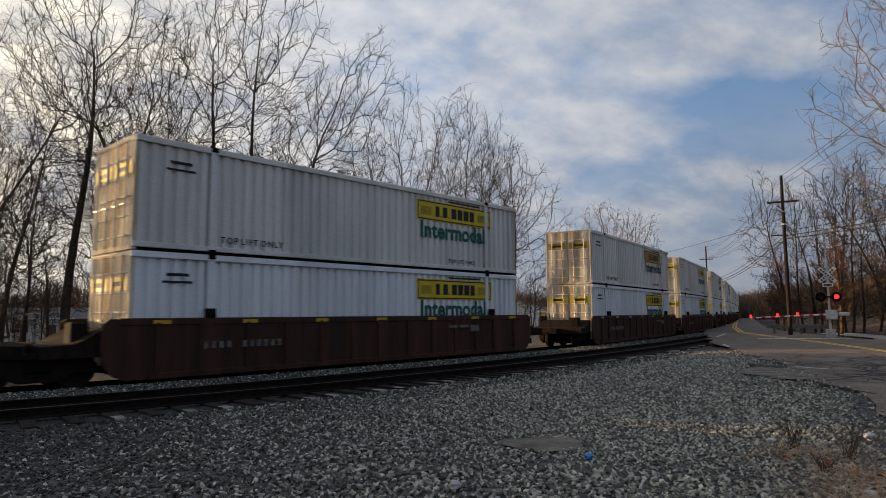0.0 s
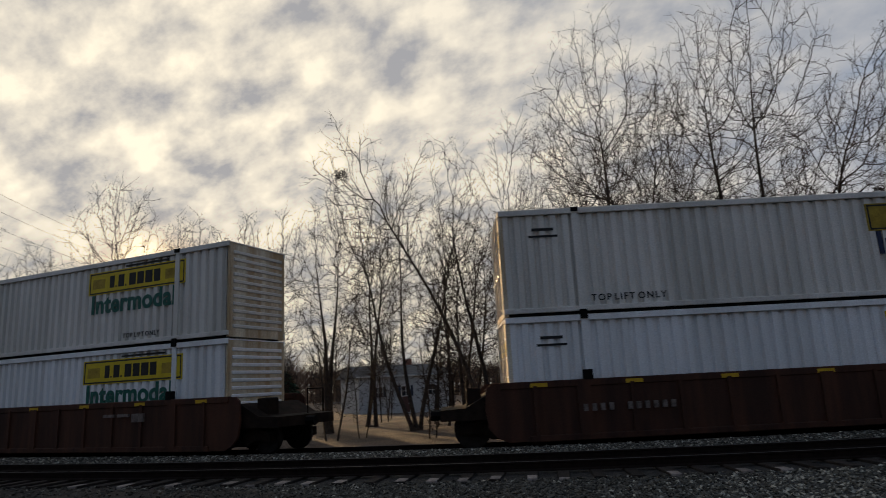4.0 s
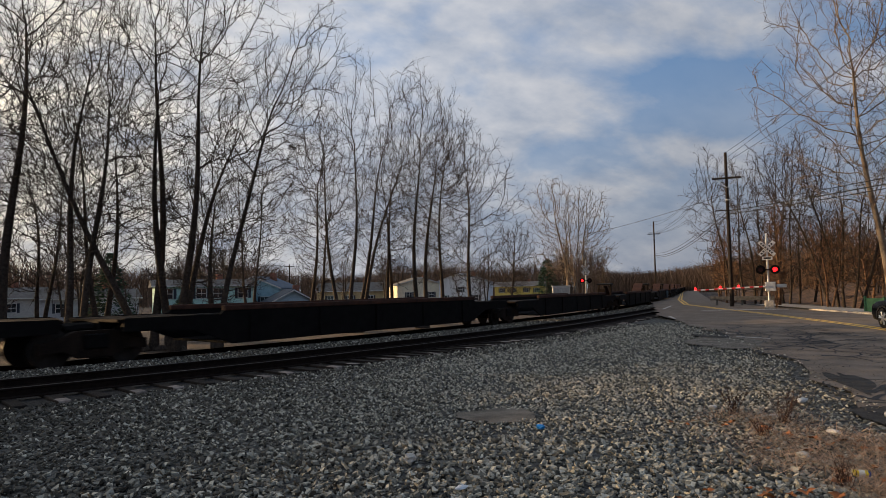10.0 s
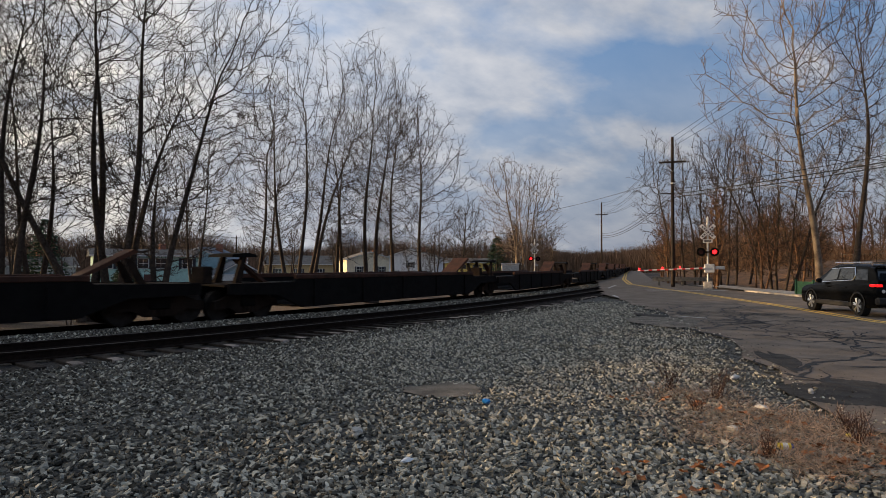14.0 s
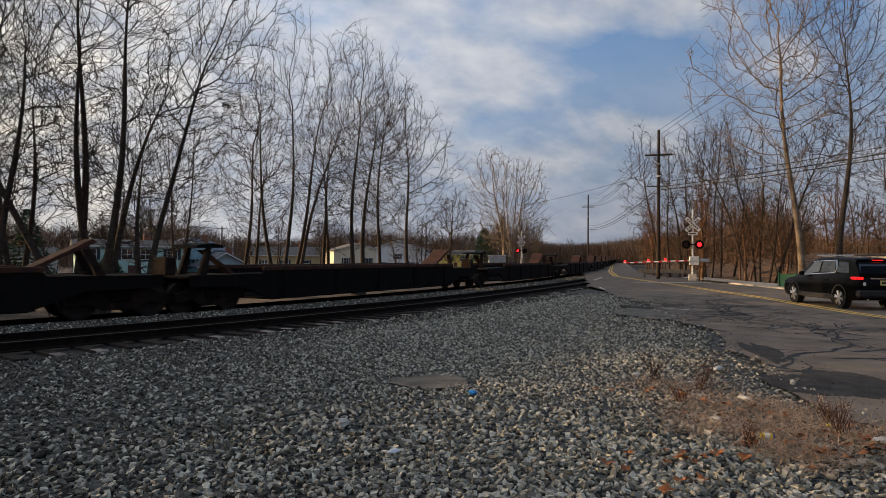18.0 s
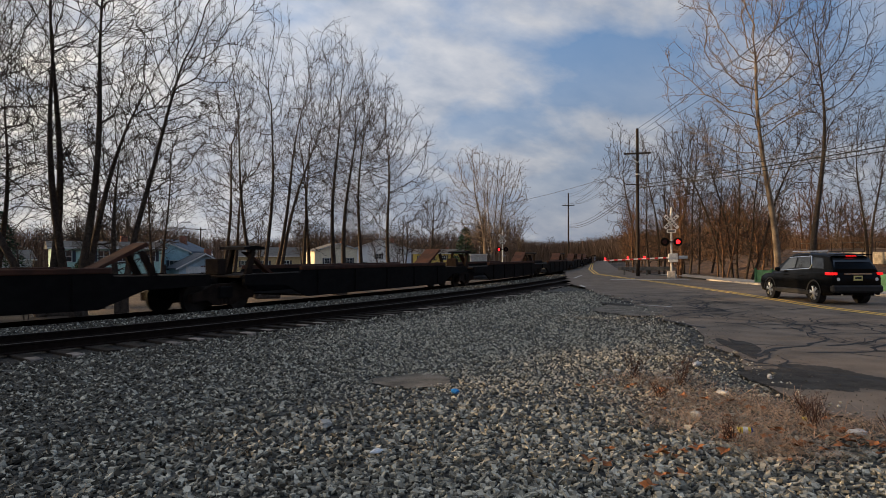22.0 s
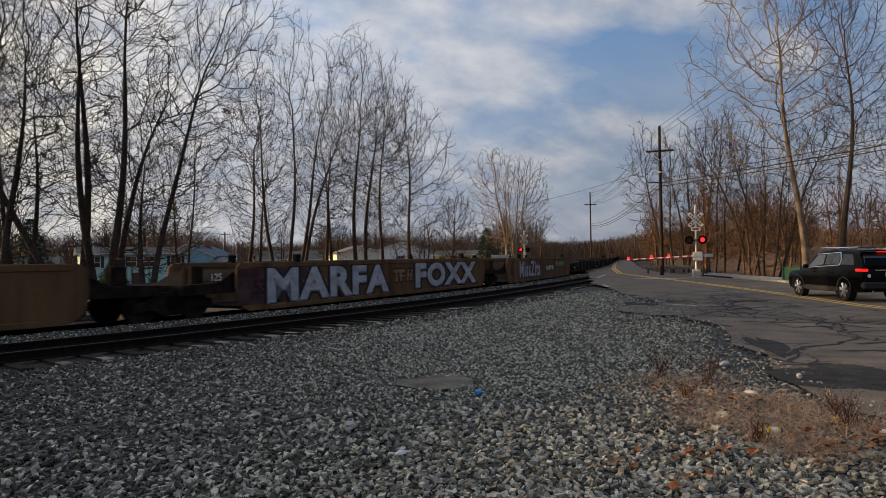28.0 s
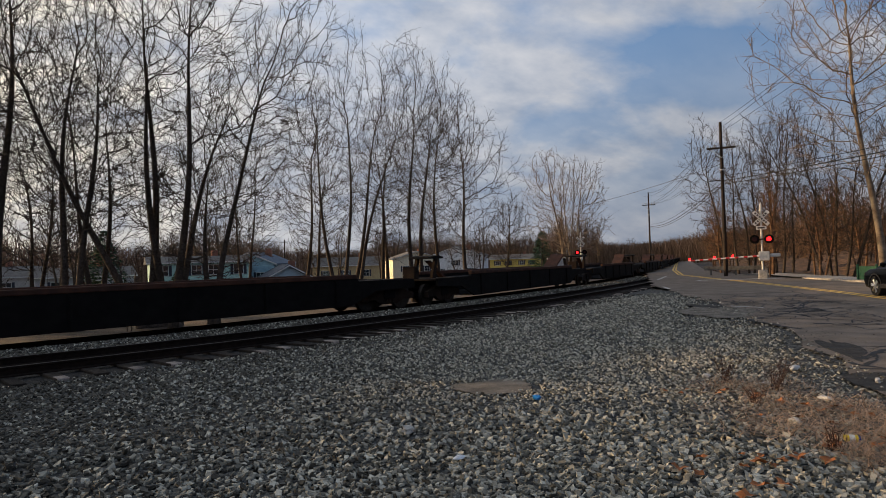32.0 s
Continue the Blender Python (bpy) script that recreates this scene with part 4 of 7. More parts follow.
        for y in (sy * 0.32, sy * 0.92):
            tube("lock_rod", (-h - 0.03, y, z + 0.1), (-h - 0.03, y, z + CH - 0.1), 0.022, 0.022, steel_m, door, "steel lock rod")
            box("lock_handle", -h - 0.06, -h - 0.03, y - 0.02, y + 0.25, z + 1.15, z + 1.19, steel_m, door, "", 0)
    bm = bmesh.new()
    for y in (-CW / 2, CW / 2 - 0.07):
        add_box(bm, -h, -h + 0.12, y, y + 0.07, z, z + CH, 0.01)
    add_box(bm, -h, -h + 0.10, -CW / 2 + 0.07, CW / 2 - 0.07, z, z + 0.14, 0)
    add_box(bm, -h, -h + 0.10, -CW / 2 + 0.07, CW / 2 - 0.07, z + CH - 0.12, z + CH, 0)
    part("door_frame", bm, sunlit_white_m if paint is not green_m else green_m, c)
    if paint is green_m:
        lab = "dark green corrugated 53-foot shipping container in a well car"
    elif brand == "shield":
        lab = "white corrugated 53-foot container with a navy shield emblem"
    elif faded:
        lab = "white corrugated 53-foot container with a faded mustard panel"
    else:
        lab = "white corrugated 53-foot container with a yellow logo panel"
    tagged(c, lab, "container", "containers of the freight train")
    return c


SPEED = 23.0
Z_LOW, Z_UP = 0.41, 0.41 + CH + 0.03
MOVES = []


def build_train():
    wells = {}

    def group(times, kind, boxes):
        for i, t10 in enumerate(times):
            ends = (i == 0, i == len(times) - 1)
            pitch = 21.0 if kind == "brown" else 19.8
            key = (kind, ends)
            tr = []
            tr.append(-pitch / 2 + (1.7 if ends[0] else 0.0))
            if ends[1]:
                tr.append(pitch / 2 - 1.7)
            L = pitch
            if key not in wells:
                body, rib = {"ribbed": (rust_m, True), "ochre": (orange_rust_m, False), "brown": (wellbrown_m, False)}[kind]
                lab = {"ribbed": "rust-brown ribbed steel well car with yellow reflector strips", "ochre": "smooth reddish-ochre steel well car, stained and scrawled", "brown": "empty dull-brown steel well car with painted graffiti"}[kind]
                wells[key] = make_well(L, body, rib, 8.35, tr, lab)
                car = wells[key]
            else:
                car = copy_thing(wells[key], Matrix.Identity(4))
            MOVES.append((car, t10, pitch))
            for lev, b in enumerate(boxes[i] if boxes else ()):
                MOVES.append((get_box(lev, b), t10, pitch))

    protos = {}

    def get_box(lev, b):
        key = (lev, b)
        if key not in protos:
            z = Z_UP if lev else Z_LOW
            paint = green_m if b == "green" else (weathered_m if lev and b != "s" else white_m)
            brand = {"y": "yellow", "f": "yellow", "s": "shield", "green": "plain"}[b]
            protos[key] = make_container(z, paint, brand, faded=(b == "f"))
            return protos[key]
        return copy_thing(protos[key], Matrix.Identity(4))

    group([-1.63, -0.77, 0.09], "ribbed", [("y", "y"), ("y", "y"), ("y", "y")])
    group([1.13, 2.0, 2.88], "ribbed", [("y", "f"), ("y", "y"), ("y", "y")])
    group([3.92, 4.81, 5.65], "ribbed", [("y", "f"), ("y", "y"), ("y", "f")])
    group([6.67, 7.535, 8.395], "ochre", [("y", "y"), ("green", "y"), ("s", "s")])
    n_before = len(MOVES)
    group([27.46, 28.385, 29.29], "brown", None)
    graffiti([m[0] for m in MOVES[n_before:]])
    spines = {}

    def spine_set(t0, n, pitch_t=0.775, tags=()):
        pitch = pitch_t * SPEED
        for i in range(n):
            ends = (i == 0, i == n - 1)
            tr = [-pitch / 2 + (1.5 if ends[0] else 0.0)]
            if ends[1]:
                tr.append(pitch / 2 - 1.5)
            hit = "plain" not in tags
            blue = ("blue" in tags) and i == 1
            key = (ends, hit, blue)
            if key not in spines:
                bluem = mat("blue_spray_paint", (0.04, 0.10, 0.135), 0.7, var=0.5, scale=2.0, col2=(0.014, 0.034, 0.05), bump=0.0)
                lab = "low dark steel container car with folded trailer hitches" if hit else "low dark steel container car, empty"
                spines[key] = make_spine(pitch, tr, lab, hitch=hit, panel=bluem if blue else None)
                car = spines[key]
            else:
                car = copy_thing(spines[key], Matrix.Identity(4))
            MOVES.append((car, t0 + (i + 0.5) * pitch_t, pitch))

    spine_set(8.93, 3, 0.832, ("plain",))
    spine_set(11.44, 3, 0.845, ("blue",))
    spine_set(13.985, 5, 0.786)
    spine_set(17.925, 3, 0.845)
    spine_set(20.47, 5, 0.784)
    spine_set(24.40, 3, 0.85)
    spine_set(29.76, 3, 0.844, ("plain",))
    spine_set(32.30, 3, 0.84)
    spine_set(34.83, 3, 0.84)
    spine_set(37.36, 3, 0.84)


def graffiti(cars):
    pale = mat("pale_spray_paint", (0.40, 0.39, 0.42), 0.6, var=0.3, scale=3, bump=0.0)
    tan = mat("tan_spray_paint", (0.30, 0.14, 0.06), 0.6, var=0.3, scale=3, bump=0.0)
    dark = mat("black_spray_paint", (0.015, 0.015, 0.02), 0.6, var=0.3, bump=0.0)
    mauve = mat("grey_mauve_spray_paint", (0.20, 0.18, 0.22), 0.7, var=0.4, scale=3, bump=0.0)
    rust_dark = mat("dark_red_stencil", (0.05, 0.012, 0.01), 0.8, var=0.3, bump=0.0)
    violet = mat("dull_purple_paint", (0.075, 0.035, 0.035), 0.8, var=0.4, scale=2, bump=0.0)
    lime = mat("pale_green_spray_paint", (0.16, 0.24, 0.10), 0.6, var=0.3, scale=3, bump=0.0)
    y = -1.545

    def letters(car, x0, x1, n, z0, z1, fill, seed):
        rng = random.Random(seed)
        w = (x1 - x0) / n
        for i in range(n):
            bm = bmesh.new()
            bo = bmesh.new()
            a, b = x0 + i * w + 0.02, x0 + (i + 0.93) * w
            lean = rng.uniform(-0.15, 0.15)
            strokes = rng.choice([[(0, 0, 0.32, 1), (0.62, 0, 1, 1), (0.2, 0.38, 0.8, 0.62)], [(0, 0, 0.34, 1), (0.2, 0.72, 1, 1), (0.2, 0.36, 0.85, 0.58)], [(0.3, 0, 0.68, 1), (0, 0.75, 1, 1)], [(0, 0, 0.35, 1), (0.3, 0.0, 1, 0.28), (0.3, 0.7, 1, 1), (0.66, 0.1, 1, 0.9)]])
            for u0, v0, u1, v1 in strokes:
                for bmx, g, yy in ((bo, 0.05, y - 0.006), (bm, 0.0, y - 0.012)):
                    p = [(a + (b - a) * u + g * su + lean * v, z0 + (z1 - z0) * v + g * sv) for u, v, su, sv in ((u0, v0, -1, -1), (u1, v0, 1, -1), (u1, v1, 1, 1), (u0, v1, -1, 1))]
                    add_prism(bmx, p, yy, yy + 0.004)
            part("graffiti_outline", bo, dark, car, "black spray-paint outline")
            part("graffiti_letter", bm, fill, car, "pale spray-painted letter shape")

    def words(car, text, x, z, size, sx, fill, kb=1.0):
        for nm, m_, bold, dy in (("graffiti_outline", dark, 0.15, 0.010), ("graffiti_shine", mauve, 0.075, 0.015), ("graffiti_letter", fill, 0.058, 0.020)):
            lettering(nm, text, size, m_, car, pose(x, y - dy, z + (0.03 if nm == "graffiti_letter" else 0.0), 90, 0, 0) @ Matrix.Diagonal((sx, 1, 1, 1)), "bulbous pale spray-painted letters with black outline" if nm == "graffiti_letter" else "", bold * kb, 0.002, 1.12)

    words(cars[1], "MARFA", -7.55, 0.40, 1.40, 1.42, pale)
    words(cars[1], "FOXX", 1.45, 0.44, 1.36, 1.52, pale)
    lettering("stencil_mark", "53", 0.62, rust_dark, cars[1], pose(-8.1, y - 0.004, 0.66, 90, 0, 0), "dark red stencilled number", 0.02, 0.002, 1.0)
    lettering("load_mark", "125", 0.30, white_ink_m, cars[1], pose(-9.6, -1.40, 1.12, 90, 0, 0), "white stencilled load mark", 0.004, 0.002, 1.0)
    letters(cars[1], -0.25, 1.25, 3, 0.72, 1.22, tan, 9)
    box("purple_patch", -8.7, -5.6, y + 0.001, y + 0.006, 0.34, 1.44, violet, cars[1], "dull purple painted patch", 0)
    words(cars[2], "MissZits", -6.3, 0.46, 1.36, 1.0, pale, 0.6)
    lettering("stencil_mark", "53", 0.62, rust_dark, cars[2], pose(-8.1, y - 0.004, 0.66, 90, 0, 0), "dark red stencilled number", 0.02, 0.002, 1.0)
    letters(cars[2], 0.6, 2.8, 7, 0.75, 1.05, white_ink_m, 21)
    letters(cars[2], 3.6, 6.6, 2, 0.95, 1.35, lime, 15)
    letters(cars[0], -1.2, 0.6, 6, 0.85, 1.08, white_ink_m, 31)


# ---- trees ----
def tubes(pts, rad, sides):
    """Tapered tubes along many lines of the same number of points."""
    k, n, _ = pts.shape
    d = np.gradient(pts, axis=1)
    d /= np.linalg.norm(d, axis=2)[:, :, None] + 1e-9
    ref = np.zeros_like(d)
    ref[..., 0], ref[..., 1] = 1.0, 0.31
    u = np.cross(d, ref)
    u /= np.linalg.norm(u, axis=2)[:, :, None] + 1e-9
    v = np.cross(d, u)
    a = np.arange(sides) * 2 * np.pi / sides
    V = pts[:, :, None, :] + rad[:, :, None, None] * (np.cos(a)[None, None, :, None] * u[:, :, None, :] + np.sin(a)[None, None, :, None] * v[:, :, None, :])
    idx = np.arange(k * n * sides).reshape(k, n, sides)
    A, B = idx[:, :-1], idx[:, 1:]
    A2, B2 = np.roll(A, -1, 2), np.roll(B, -1, 2)
    F = np.concatenate([np.stack([A, A2, B2], -1).reshape(-1, 3), np.stack([A, B2, B], -1).reshape(-1, 3)])
    return V.reshape(-1, 3), F


def spikes(pts, rad):
    """Fine twigs: three-sided, running out to a point."""
    k, n, _ = pts.shape
    V, F = tubes(pts, rad, 3)
    V = V.reshape(k, n, 3, 3)[:, :-1].reshape(-1, 3)
    tips = pts[:, -1]
    idx = np.arange(k * (n - 1) * 3).reshape(k, n - 1, 3)
    tip = len(V) + np.arange(k)
    out = [np.stack([idx[:, -1, a], idx[:, -1, (a + 1) % 3], tip], 1) for a in range(3)]
    for i in range(n - 2):
        for a in range(3):
            b = (a + 1) % 3
            out.append(np.stack([idx[:, i, a], idx[:, i, b], idx[:, i + 1, b]], 1))
            out.append(np.stack([idx[:, i, a], idx[:, i + 1, b], idx[:, i + 1, a]], 1))
    return np.concatenate([V, tips]), np.concatenate(out)


def unit(a):
    return a / (np.linalg.norm(a, axis=-1, keepdims=True) + 1e-9)


def reach(goal, node):
    """Distance from nodes to goals; a goal above a node is nearer than one level with it, so that limbs rise."""
    d = goal[:, None] - node[None]
    z = d[..., 2]
    return np.sqrt(d[..., 0] ** 2 + d[..., 1] ** 2 + (np.where(z > 0, 0.55, 2.0) * z) ** 2)


def grow(rng, height, spread, stems, dense, twig, frac):
    """Bare winter tree: stems (offset, lean, curve, share of height) from which limbs reach out for free places in the crown."""
    k = height / 15.0
    step, kill = 0.42 * k, 0.50 * k
    ns = len(stems)
    pos, par, rad0 = [], [], []
    goals = []
    base_r = (0.0115 * height + 0.02) / max(ns, 1.6) ** 0.3 * (1.0 if dense > 0.6 else 0.55)
    for off, lean, curve, share_h in stems:
        hs = height * share_h
        ph, ph2 = rng.random(2) * 6.283
        lean_y, oy = rng.normal(0, 0.05), rng.normal(0, 0.25)
        w = 0.010 * height

        def axis(z):
            return np.stack([off + lean * z + curve * z * z / height + w * (np.sin(z / height * 8 + ph) - math.sin(ph)), oy + lean_y * z + w * (np.sin(z / height * 7 + ph2) - math.sin(ph2)), z - 0.3], -1)

        n = max(4, int(hs * 0.70 / step))
        for i in range(n + 1):
            z = hs * 0.70 * i / n
            par.append(len(pos) - 1 if i else (0 if pos else -1))
            pos.append(axis(z))
            rad0.append(base_r * (1 - 0.80 * i / n) * (1.3 if i == 0 else 1.0))
        na = int(760 * dense / ns ** 0.55)
        v = rng.random(na) ** 0.85
        u = frac + (1.06 - frac) * v
        R = 0.25 * height * spread * (np.sin(np.pi * np.clip(v, 0, 1) ** 0.8) ** 0.65 * 0.9 + 0.10) * (0.8 + 0.2 * share_h)
        rr, an = R * rng.random(na) ** 0.5, rng.random(na) * 6.283
        c = axis(hs * u)
        goals.append(c + np.stack([rr * np.cos(an), rr * np.sin(an) * 0.85, rng.normal(0, 0.2, na)], 1))
    A = np.concatenate(goals)
    P = np.zeros((6000, 3))
    n = len(pos)
    n_stem = n
    P[:n] = pos
    par = np.concatenate([np.array(par), np.zeros(6000, int)])[:6000]
    kids = np.zeros(6000, int)
    D = reach(A, P[:n])
    # limbs do not start from the bare lower trunk
    D[:, P[:n, 2] < frac * height * 0.75] += 4 * k
    best, near = D.min(1), D.argmin(1)
    for _ in range(70):
        if not len(A) or n > 5600:
            break
        acc = np.zeros((n, 3))
        np.add.at(acc, near, unit(A - P[near]))
        src = np.where((np.abs(acc).sum(1) > 1e-6) & (kids[:n] < 3))[0]
        if not len(src):
            break
        d = unit(unit(acc[src]) + rng.normal(0, 0.17, (len(src), 3)) + np.array((0, 0, 0.30)))
        m = min(len(src), 5900 - n)
        P[n:n + m] = P[src[:m]] + d[:m] * step
        par[n:n + m] = src[:m]
        kids[src] += 1
        Dn = reach(A, P[n:n + m])
        b, a = Dn.min(1), Dn.argmin(1) + n
        up = b < best
        best, near = np.where(up, b, best), np.where(up, a, near)
        n += m
        live = best > kill
        A, best, near = A[live], best[live], near[live]
    P, par = P[:n], par[:n]
    # thickness: each limb carries what grows from it
    e = 2.55
    load = np.zeros(n)
    tip = twig * 0.95
    for i in range(n - 1, -1, -1):
        if load[i] == 0:
            load[i] = tip ** e
        if par[i] >= 0:
            load[par[i]] += load[i]
    r = load ** (1 / e)
    r[:n_stem] = np.maximum(r[:n_stem], np.array(rad0))
    ch = np.where(par >= 0)[0]
    pa = par[ch]
    seg = np.stack([P[pa], P[ch]], 1)
    sr = np.stack([np.where(ch < n_stem, r[pa], np.minimum(r[pa], r[ch] * 1.3)), r[ch]], 1)
    big = []
    for lo, hi, sides in ((0.07, 9.0, 9), (0.028, 0.07, 5), (0.0, 0.028, 3)):
        q = (r[ch] >= lo) & (r[ch] < hi)
        if q.any():
            # each piece runs a little into the next, so that bends stay closed
            g = seg[q].copy()
            g[:, 1] += unit(g[:, 1] - g[:, 0]) * sr[q][:, 1:] * 0.5
            big.append(tubes(g, sr[q], sides))
    thin = np.where(r[ch] < 0.032)[0]
    t = thin
    m = len(t)
    d0 = unit(seg[t, 1] - seg[t, 0])
    side = unit(rng.normal(0, 1, (m, 3)))
    d1 = unit(d0 * 0.9 + side * 0.9 + np.array((0, 0, 0.18)))
    p0 = seg[t, 0] + (seg[t, 1] - seg[t, 0]) * rng.random((m, 1))
    l1 = ((0.45 + 0.75 * rng.random((m, 1))) * k)
    p1 = p0 + d1 * l1 * 0.5
    d2 = unit(d1 + rng.normal(0, 0.25, (m, 3)) + np.array((0, 0, 0.12)))
    p2 = p1 + d2 * l1 * 0.5
    tw = np.stack([p0, p1, p2], 1)
    tr = np.tile(np.array((1.0, 0.75, 0.4)) * twig * 0.85, (m, 1))
    small = [spikes(tw, tr)]
    if dense > 0.6:
        for at, start in ((0.55, p1), (0.9, p1), (0.2, p0 * 0.4 + p1 * 0.6)):
            d3 = unit(d2 + unit(rng.normal(0, 1, (m, 3))) * 0.95)
            q1 = start + (p2 - p1) * at * rng.random((m, 1))
            q2 = q1 + d3 * (0.20 + 0.42 * rng.random((m, 1))) * k
            small.append(spikes(np.stack([q1, q2], 1), np.tile(np.array((0.8, 0.4)) * twig * 0.85, (m, 1))))
    return join_parts(big), join_parts(small)


TREES = {}
ONE = ((0, 0.02, 0.0, 1.0),)


def fan(n, lean, seed, off=0.25):
    """n stems spread from one foot."""
    rng = random.Random(seed)
    out = []
    for i in range(n):
        k = (i - (n - 1) / 2) / max(1, (n - 1) / 2) if n > 1 else 0.0
        out.append((off * k, lean * k + rng.uniform(-0.03, 0.03), lean * 0.35 * k + rng.uniform(-0.04, 0.04), rng.uniform(0.84, 1.0)))
    return tuple(out)


def tree(az, d, height, spread=1.0, stems=ONE, dense=1.0, seed=1, pale=False, label="", base=-0.5, twig=0.0125, name="bare_tree", reuse=None, frac=0.24, bark=None):
    rng = np.random.default_rng(seed)
    key = reuse or ("own", seed, az)
    if key not in TREES:
        (V1, F1), (V2, F2) = grow(rng, height, spread, stems, dense, twig, frac)
        TREES[key] = (fast_mesh("trunk", V1, F1, bark or (pale_bark_m if pale else bark_m)), fast_mesh("crown", V2, F2, bark or (pale_twig_m if pale else twig_m)), height)
    a, b, h0 = TREES[key]
    t = empty(name)
    x, y = d * math.sin(radians(az)), d * math.cos(radians(az))
    t.matrix_world = pose(x, y, base, 0, 0, (seed * 137 + az * 7) % 360 if reuse else -az)
    k = height / h0
    for nm, me in (("trunk", a), ("crown", b)):
        o = new(nm, me)
        o.parent = t
        o.scale = (k, k, k)
    tagged(t, label or "bare deciduous tree with dark grey-brown branches", "tree", "bare trees along the line")
    return t


def H(d, tan):
    return d * tan + EYE + 0.5


def build_trees():
    # tall trees right behind the line
    tree(-26.3, 32, H(32, 0.47), 0.9, ((-0.1, 0.03, 0.05, 1.0), (0.5, 0.09, -0.04, 0.9)), 1.0, 11, frac=0.24)
    tree(-20.9, 31, H(31, 0.44), 0.9, ((0, -0.38, -0.04, 1.0),), 1.0, 12, frac=0.29)
    tree(-20.3, 31.5, H(31.5, 0.55), 0.9, ((0, 0.0, 0.0, 1.0), (0.7, -0.06, 0.02, 0.85)), 1.0, 13, frac=0.26)
    tree(-18.6, 31, H(31, 0.53), 0.85, ((0, 0.05, 0.03, 1.0), (0.2, 0.05, 0.42, 0.72)), 1.0, 14, frac=0.26)
    tree(-15.2, 30, H(30, 0.42), 1.0, ((0, 0.02, 0.25, 1.0), (-0.2, -0.02, 0.05, 0.6)), 1.0, 15, frac=0.22)
    tree(-30.5, 33, H(33, 0.58), 0.9, ((0, 0.03, 0.0, 1.0),), 1.0, 16, frac=0.30)
    tree(-40.8, 35, H(35, 0.46), 0.95, fan(4, 0.34, 3, 0.4), 1.0, 17, frac=0.22)
    tree(-48.0, 38, H(38, 0.33), 0.9, ((0, -0.3, 0.05, 1.0), (0.2, -0.1, 0.05, 1.0), (0.4, 0.15, 0.1, 0.95)), 1.0, 18, frac=0.25)
    tree(-24.0, 40, H(40, 0.36), 0.9, fan(2, 0.12, 4), 1.0, 19)
    tree(-34.8, 42, H(42, 0.34), 0.9, fan(2, 0.14, 5), 1.0, 20)
    tree(-7.8, 42, H(42, 0.27), 0.85, ((0, 0.03, 0.04, 1.0), (0.5, 0.12, 0.02, 0.8)), 1.0, 21)
    tree(-4.4, 40, H(40, 0.365), 0.85, ((-0.4, -0.10, 0.0, 0.86), (0, 0.02, 0.02, 1.0), (0.4, 0.13, 0.06, 0.98), (0.8, 0.2, 0.08, 0.85)), 1.0, 22)
    tree(-0.8, 45, H(45, 0.27), 0.8, fan(2, 0.1, 6), 1.0, 23)
    tree(1.7, 43, H(43, 0.335), 0.8, ((0, 0.02, 0.01, 1.0), (0.6, 0.05, 0.03, 0.96)), 1.0, 24, frac=0.19)
    tree(3.9, 47, H(47, 0.265), 0.9, ONE, 1.0, 25)
    tree(6.6, 50, H(50, 0.27), 1.2, ((0, -0.03, 0.0, 1.0),), 1.0, 26, frac=0.20)
    tree(10.0, 58, H(58, 0.10), 1.2, ((0, 0.0, 0.1, 1.0),), 1.0, 27, frac=0.25)
    tree(15.6, 80, H(80, 0.175), 1.15, fan(5, 0.07, 7, 0.8), 1.0, 28, pale=True, label="pale-barked bare tree of several stems catching low sun", twig=0.019, frac=0.22)
    # left of the camera, far end of the line
    tree(-55.2, 40, H(40, 0.345), 0.6, fan(2, 0.08, 8), 1.0, 31, frac=0.22)
    tree(-60.0, 42, H(42, 0.30), 0.65, fan(2, 0.10, 9), 1.0, 32)
    tree(-63.4, 43, H(43, 0.27), 0.55, fan(2, 0.08, 10), 1.0, 33)
    tree(-66.9, 44, H(44, 0.28), 0.6, fan(2, 0.06, 11), 1.0, 34, frac=0.14)
    tree(-72.4, 46, H(46, 0.31), 0.95, ONE, 1.0, 35, frac=0.32)
    tree(-77.0, 50, H(50, 0.22), 0.8, fan(2, 0.1, 12), 1.0, 36)
    tree(-82.4, 52, H(52, 0.275), 0.55, ONE, 1.0, 37)
    tree(-86.5, 55, H(55, 0.21), 0.9, fan(2, 0.1, 13), 1.0, 38)
    tree(-92.0, 52, H(52, 0.24), 0.9, ONE, 1.0, 39)
    tree(-101.0, 11.0, 9.2, 1.0, ((0, 0.10, 0.02, 1.0),), 1.0, 51, label="bare tree leaning over the gravel near the camera", base=0.0, frac=0.48, twig=0.006)
    for i, (az, d, tan) in enumerate(((-43.0, 37, 0.24), (-36.2, 38, 0.25), (-32.8, 35, 0.22), (-44, 46, 0.28), (-37.5, 44, 0.27), (-28.0, 44, 0.24), (-51.5, 44, 0.26), (-12.6, 48, 0.20))):
        tree(az, d, H(d, tan), 0.8, fan(2, 0.12, 20 + i % 3), 1.0, 60 + i % 3, reuse=("mid", i % 3))
    # right of the road
    tree(30.3, 62, H(62, 0.205), 0.75, fan(5, 0.09, 14, 2.2), 1.0, 41, twig=0.016, frac=0.12)
    tree(32.0, 63, H(63, 0.185), 0.75, fan(5, 0.09, 15, 2.2), 1.0, 42, twig=0.016, frac=0.12)
    tree(36.1, 50, H(50, 0.215), 0.8, fan(5, 0.26, 16, 0.6), 1.0, 43, twig=0.0145, frac=0.16)
